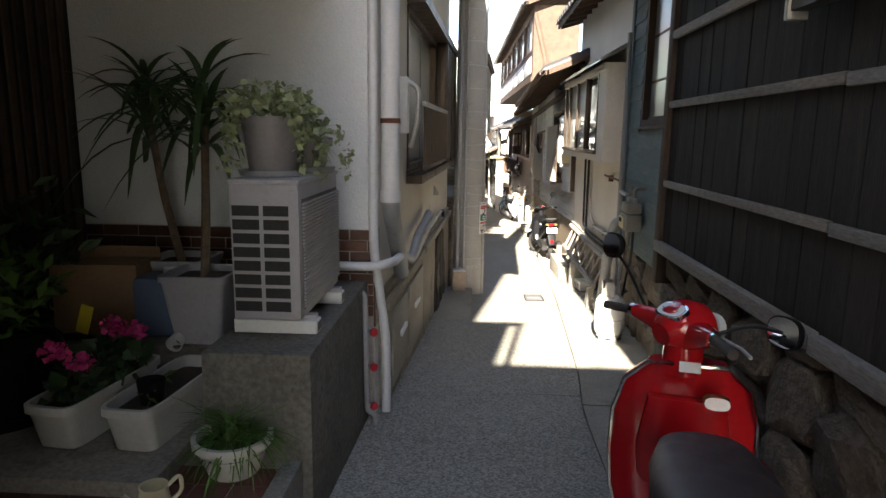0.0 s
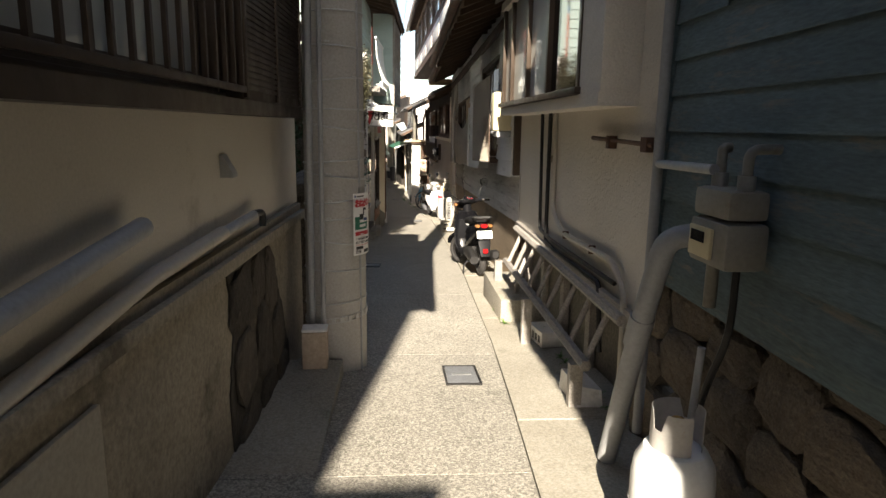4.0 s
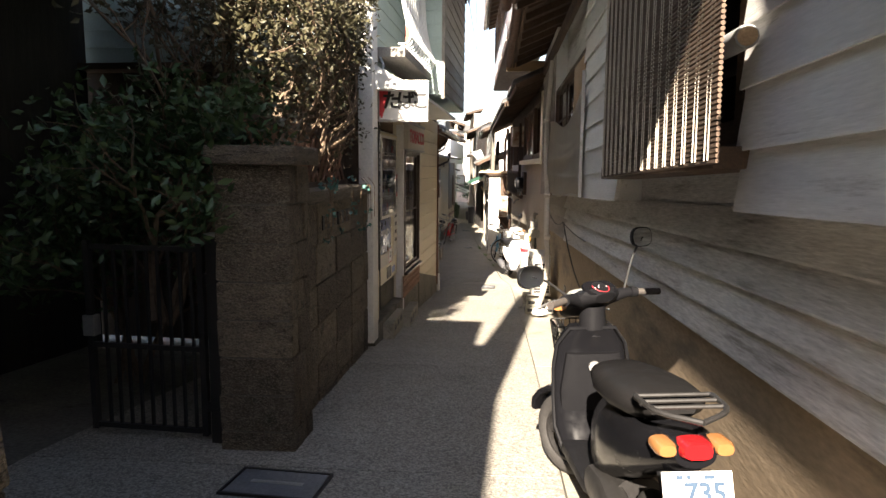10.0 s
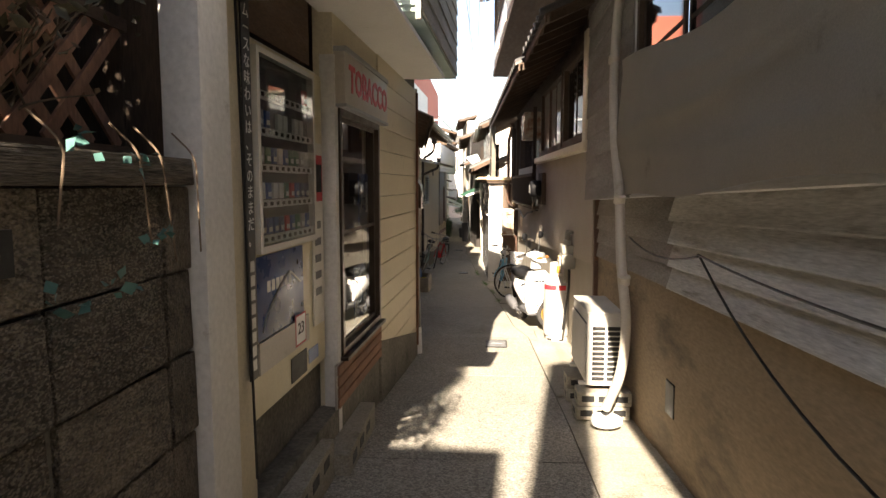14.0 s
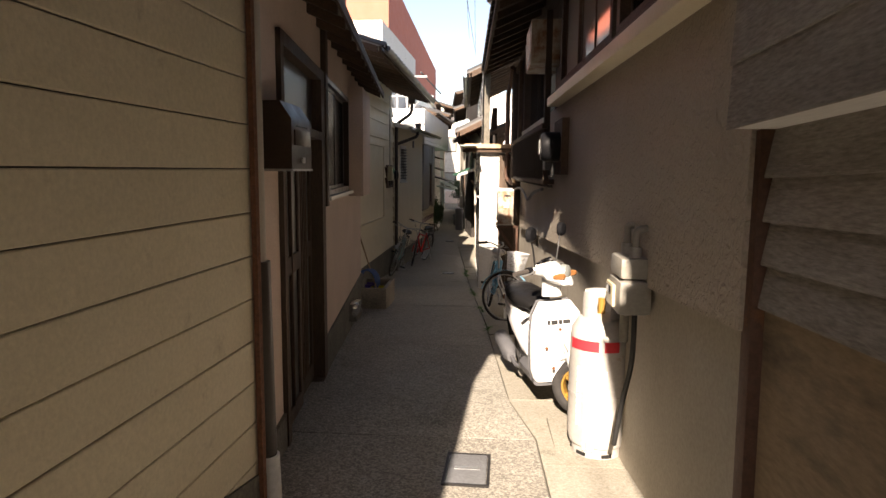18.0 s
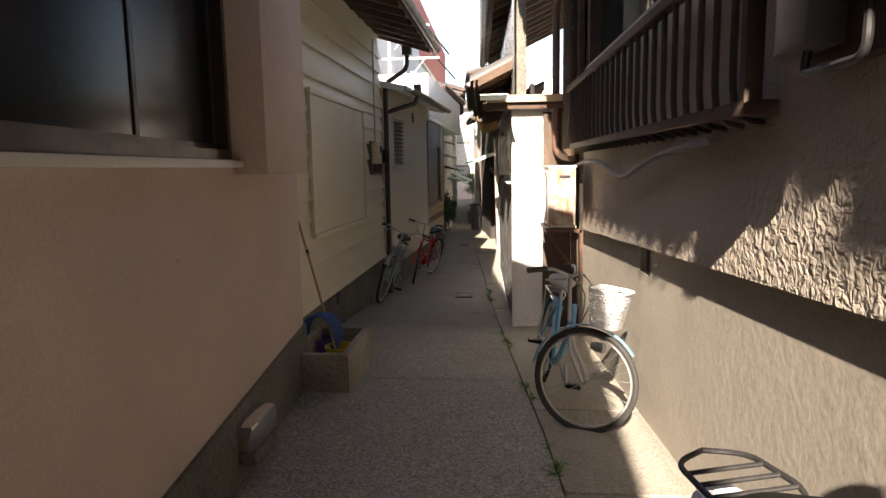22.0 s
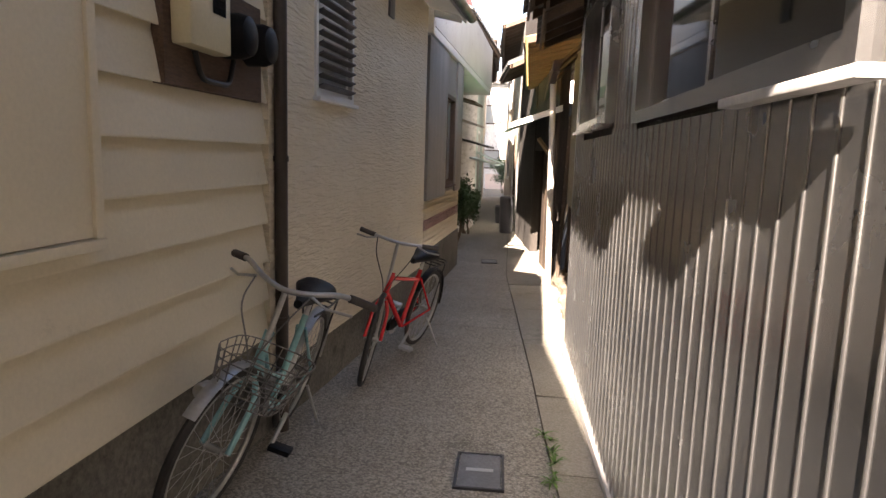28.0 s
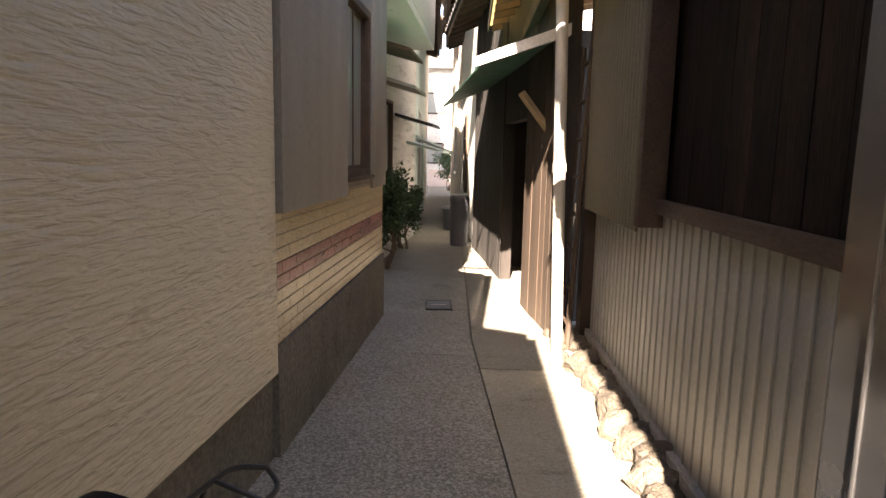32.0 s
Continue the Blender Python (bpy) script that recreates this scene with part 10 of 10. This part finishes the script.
for y, z, w, mt_ in ((41.2, 0.45, 0.55, BROWN_WOOD), (41.6, 0.05, 0.55, OLD_WOOD), (43.2, -0.35, 0.6, BLACK_METAL), (44.4, -0.75, 0.65, MINT_BOARD)):
    bm = prism(bmesh.new(), [(0.0, z + 0.15 - fl1.zb), (w, z - fl1.zb), (w, z + 0.04 - fl1.zb), (0.0, z + 0.2 - fl1.zb)], 1, fl1.u(y), fl1.u(y + 1.1))
    part("awning", bm, mt_, fl1.ob)
fl1.eave(40.5, 45.6, -0.5, 2.3, 0.5, 2.0, BROWN_WOOD, BROWN_WOOD, ROOF_TILE)
fl2 = Facade("house", (-0.86, 45.5), (-1.25, 54.0), 1, "pale blue house with an awning down the alley")
fl2.wall("wall", MINT_BOARD, 45.5, 54.0, -2.7, 2.4, [(47.0, 49.0, -1.6, 0.2), (50.5, 52.0, -2.4, -0.2)], thick=0.15)
fl2.window(47.0, 49.0, -1.6, 0.2, WHITE_PAINT, FROST_GLASS, label="white window down the alley")
fl2.box("door", BROWN_WOOD, 50.5, 52.0, -0.1, -0.06, -2.4, -0.2)
bm = prism(bmesh.new(), [(0.0, -0.45 - fl2.zb), (0.75, -0.75 - fl2.zb), (0.75, -0.72 - fl2.zb), (0.0, -0.4 - fl2.zb)], 1, fl2.u(45.6), fl2.u(49.0))
part("awning", bm, MINT_BOARD, fl2.ob, "blue-green sheet awning")
fl2.eave(45.5, 54.2, -0.5, 2.6, 0.4, 2.35, BROWN_WOOD, BROWN_WOOD, ROOF_TILE)
fr1 = Facade("house", (0.28, 44.1), (-0.08, 53.5), -1, "sunlit white house with brown shutters down the alley")
fr1.wall("wall", WORN_WHITE, 44.1, 53.5, -2.7, 2.6, [(48.5, 50.3, -1.5, 0.0)], thick=0.15)
fr1.window(48.5, 50.3, -1.5, 0.0, BROWN_ALU, SKY_PANE, label="brown framed window down the alley")
fr1.box("end_wall", WORN_WHITE, 44.02, 44.1, -2.5, 0.0, -2.7, 2.6, bev=0)
fr1.box("shutter", BROWN_WOOD, 47.3, 48.45, 0.0, 0.05, -1.6, 0.1)
fr1.eave(44.4, 53.6, -0.6, 2.9, 0.5, 2.5, BROWN_WOOD, BROWN_WOOD, ROOF_TILE)
fr2 = Facade("house", (-0.1, 53.5), (-0.55, 60.0), -1, "white two-storey house near the end of the alley")
fr2.wall("wall", PLASTER_B, 53.5, 60, -2.8, 4.2, [(55, 57, -1.4, 0.2), (55, 57, 1.4, 2.8)], thick=0.15)
fr2.window(55, 57, -1.4, 0.2, SILVER, FROST_GLASS, label="silver window")
fr2.window(55, 57, 1.4, 2.8, SILVER, FROST_GLASS, label="silver upper window")
fr2.box("end_wall", PLASTER_B, 53.4, 53.5, -3, 0.0, -2.7, 4.2, bev=0)
fr2.eave(53.4, 60.2, -0.6, 4.5, 0.5, 4.2, BROWN_WOOD, BROWN_WOOD, ROOF_TILE)
fl3 = Facade("house", (-1.25, 54.0), (-1.55, 60.0), 1, "pale house at the end of the alley")
fl3.wall("wall", PLASTER_B, 54, 60, -2.8, 3.5, [(56, 58, -1.4, 0.4)], thick=0.15)
fl3.window(56, 58, -1.4, 0.4, SILVER, FROST_GLASS, label="silver window")
fl3.eave(54, 60.2, -0.5, 3.8, 0.5, 3.5, BROWN_WOOD, BROWN_WOOD, ROOF_TILE)
end = thing("house", "pale buildings across the street at the alley's end", "house", pose(0, 70, ground_at(70)))
part("wall", box(-14, 1.2, 0, 6, -0.3, 6.5), GREY_BOARD, end)
part("wall", box(1.25, 14, 1.0, 7, -0.3, 5.0), PLASTER_B, end)
part("fence", box(-2.0, 0.3, -1.5, -1.4, -0.2, 0.9), PINK_PLASTER, end, "pale pink fence")
part("roof", prism(bmesh.new(), [(-14.4, 6.5), (1.5, 6.5), (-6.5, 8.2)], 1, -0.4, 6.4), ROOF_TILE, end)
for x in (-9, -6, -2.6, -0.6):
    for z in (1.2, 4.0):
        w_ = part("window", box(x, x + 1.4, -0.05, 0.0, z, z + 1.2), BROWN_ALU, end)
        part("pane", box(x + 0.08, x + 1.32, -0.06, -0.052, z + 0.08, z + 1.12), FROST_GLASS, w_)
shrub("small sunlit tree by the far street", pose(-0.7, 63.5, ground_at(63.5)), 55, 4, 0.8, 0.25, 14, LEAF, 0.12, (0.0, 0), 0.0)
red = thing("apartment_building", "tall terracotta and white apartment building behind the roofs", "building", pose(-3.1, 45.6, -2.4))
part("wall", box(-9, 0, 0, 26, 0, 7.6), WHITE_PAINT, red)
part("upper_wall", box(-9.05, 0.05, -0.05, 26.05, 7.6, 10.6), RED_WALL, red, "terracotta painted top storey")
part("cornice", box(-9.15, 0.15, -0.15, 26.15, 7.45, 7.599), CREAM_BOARD, red)
for i in range(6):
    for z in (1.2, 4.2):
        w_ = part("window", box(0.0, 0.04, 2 + i * 4, 3.8 + i * 4, z, z + 1.4), BROWN_ALU, red)
        part("pane", box(0.041, 0.05, 2.08 + i * 4, 3.72 + i * 4, z + 0.08, z + 1.32), FROST_GLASS, w_)
part("balcony", box(0.05, 1.0, 14, 18, 4.0, 5.0), WHITE_PAINT, red)
bn_ = thing("rubbish_bin", "tall dark grey plastic bin in the alley", "bin", pose(0.03, 44.15, ground_at(44.1)))
bm = bmesh.new()
lathe(bm, [(0.14, 0), (0.15, 0.02), (0.165, 0.75), (0.17, 0.76), (0.17, 0.79)], 24)
part("body", bm, GREY_BIN, bn_)
bm = bmesh.new()
lathe(bm, [(0.175, 0.79), (0.175, 0.82), (0.15, 0.87), (0.05, 0.89)], 24)
part("lid", bm, GREY_BIN, bn_)
bn2 = thing("rubbish_bin", "low dark bin behind the tall one", "bin", pose(-0.12, 46.6, ground_at(46.6)))
bm = bmesh.new()
lathe(bm, [(0.2, 0), (0.24, 0.45), (0.2, 0.5)], 20)
part("body", bm, GREY_BIN, bn2)
# leaning planks, brace and rubble by the barn
for i, (x, y, l, w, a, mt_) in enumerate(((0.86, 38.9, 1.5, 0.16, 8, RAW_WOOD), (0.9, 38.7, 1.1, 0.12, 12, RAW_WOOD), (0.8, 39.2, 1.7, 0.1, 5, BROWN_WOOD_UP), (0.92, 38.5, 0.8, 0.08, 16, OLD_WOOD))):
    pk = thing("leaning_plank", "raw plank leaning on the barn wall", "plank", pose(x, y, ground_at(y) + 0.01, -6, a, 5 * i), group="leaning planks")
    part("plank", box(-0.012, 0.012, 0, w, 0, l), mt_, pk)
bc = thing("brace", "pale timber brace under the awning", "brace", pose(0, 0, 0))
part("timber", pipe([(0.84, 38.80, -0.56), (0.60, 38.87, -0.24)], 0.035, 4), RAW_WOOD, bc)
ld2 = thing("ladder", "old dark ladder standing against the shed", "ladder", pose(0.95, 38.0, ground_at(38.0)))
for y in (0.0, 0.32):
    part("rail", pipe([(0, y, 0), (0.08, y, 2.3)], 0.022, 6), BROWN_WOOD_UP, ld2)
for k in range(8):
    part("rung", pipe([(0.01 * k, 0, 0.2 + k * 0.28), (0.01 * k, 0.32, 0.2 + k * 0.28)], 0.015, 6), BROWN_WOOD, ld2)

# ---- masonry, piece by piece ----
blocks = [mesh_of("block", rough_block(s, 0.035), BLOCK) for s in range(6)]
rb = random.Random(9)


def block_wall(parent, x_face, depth, ya, yb, z0, z1, w, h, shift=True):
    part("core", box(x_face - depth + 0.02, x_face - 0.022, ya + 0.01, yb - 0.01, z0, z1 - 0.01), MORTAR_DARK, parent)
    n = max(1, round((z1 - z0) / h))
    hh = (z1 - z0) / n
    for i in range(n):
        y = ya - (w * 0.5 * (i % 2) if shift else 0)
        while y < yb - 0.02:
            a, b = max(y, ya), min(y + w, yb)
            if b - a > 0.05:
                piece("block", rb.choice(blocks), parent, (x_face - depth / 2 + rb.uniform(-0.004, 0.004), (a + b) / 2, z0 + (i + 0.5) * hh), (depth, b - a - 0.008, hh - 0.008))
            y += w


block_wall(garden, -0.34, 0.22, 9.25, 11.4, -0.95, 0.5, 0.55, 0.27)
block_wall(garden, -0.30, 0.42, 11.4, 11.86, -1.0, 0.78, 0.46, 0.2)
block_wall(garden, -0.17, 0.42, 13.74, 14.12, -1.1, 0.60, 0.26, 0.2)
block_wall(garden, -0.28, 0.2, 14.12, 16.5, -1.35, 0.34, 0.55, 0.26, False)
for x0, x1, ya, yb, z0, z1 in ((-0.62, -0.30, 9.25, 11.4, 0.5, 0.6), (-0.76, -0.26, 11.37, 11.89, 0.78, 0.90), (-0.63, -0.13, 13.70, 14.16, 0.60, 0.70), (-0.52, -0.24, 14.18, 16.5, 0.34, 0.43)):
    piece("cap_stone", rb.choice(blocks), garden, ((x0 + x1) / 2, (ya + yb) / 2, (z0 + z1) / 2), (x1 - x0, yb - ya, z1 - z0))
for ya, yb, z, x in ((14.78, 15.2, 0.2, -0.28), (15.24, 15.66, 0.2, -0.28), (10.00, 10.42, 0.43, -0.34)):
    # solid near-black box puts the shade of the gap into colour
    part("pierced_gap", box(x - 0.02, x + 0.014, ya, yb, z - 0.05, z + 0.05), COIL_HOLLOW, garden, "dark box painted as the shaded gap of a pierced block")
    for k in range(3):
        bm = bmesh.new()
        lathe(bm, [(0.03, -0.05), (0.042, -0.03), (0.046, 0.0), (0.042, 0.03), (0.03, 0.05)], 12, Matrix.Translation((x - 0.014, ya + 0.075 + k * 0.135, z)))
        part("baluster", bm, BLOCK, garden, "rounded baluster of a pierced block")

# field stone wall
stones = [mesh_of("stone", boulder(s), RUBBLE, angle=32) for s in range(8)]


def stone_x(y):
    return float(np.interp(y, (-5, 3, 4.1, 4.9, 5.6, 7.4), (1.22, 1.2, 1.24, 1.42, 1.62, 1.68)))


bm = bmesh.new()
rows = []
for y in np.arange(-5, 7.5, 0.5):
    x = stone_x(y) + 0.05
    top = 0.70 if y < 4.3 else 0.55
    rows.append([Vector((x, y, ground_at(y) - 0.2)), Vector((x + 0.5, y, ground_at(y) - 0.2)), Vector((x + 0.5, y, top)), Vector((x + 0.08, y, top))])
loft(bm, rows)
part("core", bm, RUBBLE, rubble)
count = 0
y = -1.0
while y < 7.3:
    wdt = rb.uniform(0.28, 0.52)
    z, top = ground_at(y) - 0.05, (0.72 if y < 4.3 else 0.58)
    while z < top - 0.05:
        hgt = min(rb.uniform(0.2, 0.4), max(top - z, 0.1))
        piece("stone", rb.choice(stones), rubble, (stone_x(y + wdt / 2) + 0.09 + 0.06 * (z - ground_at(y)), y + wdt / 2 + rb.uniform(-0.03, 0.03), z + hgt / 2), (0.15, wdt * 1.0, hgt * 1.0), (rb.uniform(-0.25, 0.25), rb.uniform(-0.12, 0.12), rb.uniform(-0.12, 0.12)))
        z += hgt * 0.95
    y += wdt * 0.95
# stones showing through the mortar base by the pole
dark_stones = [mesh_of("stone", boulder(s), DARK_STONE, angle=32) for s in range(4)]
show = tagged(thing("wall_patch", "patch of dark stones showing through broken mortar", "wall", kind="structure"))
rp = random.Random(12)
edge = [(7.2, 0.36), (7.5, 0.38), (7.9, 0.37), (8.16, 0.25), (8.22, 0.05), (8.36, -0.14), (8.42, -0.3), (8.52, -0.5), (8.52, -0.95), (7.24, -0.85), (7.16, -0.3), (7.26, 0.0)]
ragged = []
for (ya, za), (yb, zb_) in zip(edge, edge[1:] + edge[:1]):
    ragged += [(ya + (yb - ya) * k / 6 + rp.uniform(-0.018, 0.018), za + (zb_ - za) * k / 6 + rp.uniform(-0.018, 0.018)) for k in range(6)]
bm = prism(bmesh.new(), ragged, 0, 0.0, 0.012)
for v in bm.verts:
    v.co.x += -0.589 + 0.0387 * (v.co.y - 3.98)
part("bedding", bm, DARK_STONE, show, smooth=False)
for y_, z_, w_, h_ in ((7.42, 0.18, 0.36, 0.3), (7.75, 0.2, 0.26, 0.3), (8.02, 0.12, 0.24, 0.36), (7.45, -0.22, 0.36, 0.38), (7.84, -0.2, 0.32, 0.42), (8.18, -0.27, 0.28, 0.36), (7.5, -0.58, 0.4, 0.28), (7.92, -0.6, 0.36, 0.3), (8.3, -0.58, 0.3, 0.26)):
    xw = -0.60 + 0.0387 * (y_ - 3.98) + 0.010
    piece("stone", rb.choice(dark_stones), show, (xw, y_, z_), (0.07, w_ * 1.1, h_ * 1.1), (rb.uniform(-0.3, 0.3), 0, 0))
# stones under the shed
foot = tagged(thing("wall_footing", "row of small field stones under the shed wall", "wall", kind="structure"))
for i in range(34):
    y = 34.5 + i * 0.115
    s_ = rb.uniform(0.12, 0.2)
    piece("stone", rb.choice(stones), foot, (1.10 - rb.uniform(0.02, 0.12), y, ground_at(y) + 0.04), (s_, s_ * 1.1, s_ * 0.9), (rb.uniform(-0.5, 0.5), rb.uniform(-0.5, 0.5), rb.uniform(-1, 1)))
for i in range(14):
    s_ = rb.uniform(0.05, 0.11)
    y = rb.uniform(37.6, 38.6)
    piece("stone", rb.choice(stones), foot, (rb.uniform(0.8, 1.1), y, ground_at(y) + s_ * 0.3), (s_, s_, s_ * 0.8), (rb.uniform(-1, 1), rb.uniform(-1, 1), 0))

# brick bands
brick = mesh_of("brick", box(-0.5, 0.5, -0.5, 0.5, -0.5, 0.5, bev=0.03), BRICK)
part("grout", box(-2.44, -0.622, 3.805, 3.82, -0.2, 0.915), GROUT, white_wall)
for i in range(8):
    z = 0.37 + i * 0.069
    x = -2.43 - 0.11 * (i % 2)
    while x < -0.63:
        a, b = max(x, -2.44), min(x + 0.212, -0.624)
        if b - a > 0.03:
            piece("brick", brick, white_wall, ((a + b) / 2, 3.803, z + 0.03), (b - a, 0.02, 0.06))
        x += 0.222
part("corner_bricks", box(-0.622, -0.61, 3.8, 3.97, 0.3, 0.91), BRICK, white_wall)
rbrick = mesh_of("brick", box(-0.5, 0.5, -0.5, 0.5, -0.5, 0.5, bev=0.04), RED_BRICK)
shop.box("brick_back", GROUT, 18.07, 19.3, -0.02, -0.004, -1.02, -0.745)
for i in range(4):
    u_ = shop.u(18.08) - 0.1 * (i % 2)
    while u_ < shop.u(19.3):
        a, b = max(u_, shop.u(18.08)), min(u_ + 0.2, shop.u(19.3))
        if b - a > 0.03:
            piece("brick", rbrick, shop.ob, (0.002, (a + b) / 2, -1.018 + i * 0.068 + 0.032 - shop.zb), (0.016, b - a, 0.058))
        u_ += 0.21
# quarry tiles
qt = mesh_of("tile", box(-0.5, 0.5, -0.5, 0.5, -0.5, 0.5, bev=0.03), QUARRY)
for i in range(11):
    for j in range(12):
        piece("tile", qt, pf, (-0.86 - i * 0.148, 0.75 + j * 0.142, 0.113), (0.14, 0.134, 0.016))
# wall tiles of the grey house
tc_, tm_ = mesh_of("tile", box(-0.5, 0.5, -0.5, 0.5, -0.5, 0.5, bev=0.03), TILE_CREAM), mesh_of("tile", box(-0.5, 0.5, -0.5, 0.5, -0.5, 0.5, bev=0.03), TILE_MAROON)
u0, u1 = tileh.u(36.07), tileh.u(38.94)
for i in range(10):
    z = -1.678 + i * 0.0645
    u_ = u0 - 0.11 * (i % 2)
    while u_ < u1 - 0.02:
        a, b = max(u_, u0), min(u_ + 0.215, u1)
        if b - a > 0.03:
            piece("tile", tm_ if i in (4, 5) else tc_, dado, (-0.002, (a + b) / 2, z + 0.03 - tileh.zb), (0.012, b - a, 0.058))
        u_ += 0.222
# weeds along the gutter
bm = bmesh.new()
for k in range(46):
    y = rb.choice((9.9, 10.6, 8.6, 7.9, 28.6, 31.5, 29.0, 31.9, 32.4, 27.2, 26.0)) + rb.uniform(-0.25, 0.25)
    x = (1.62 if y < 9.4 else 1.4 if y < 12 else joint_x(y)) + rb.uniform(-0.02, 0.03)
    sword_leaves(bm, rb, (x, y, ground_at(y)), rb.randint(5, 10), rb.uniform(0.04, 0.11), 0.006, 1.0)
tagged(part("weeds", bm, LEAF_GRASS, angle=80), "small green weeds in the gutter joint", "weeds", kind="stuff")
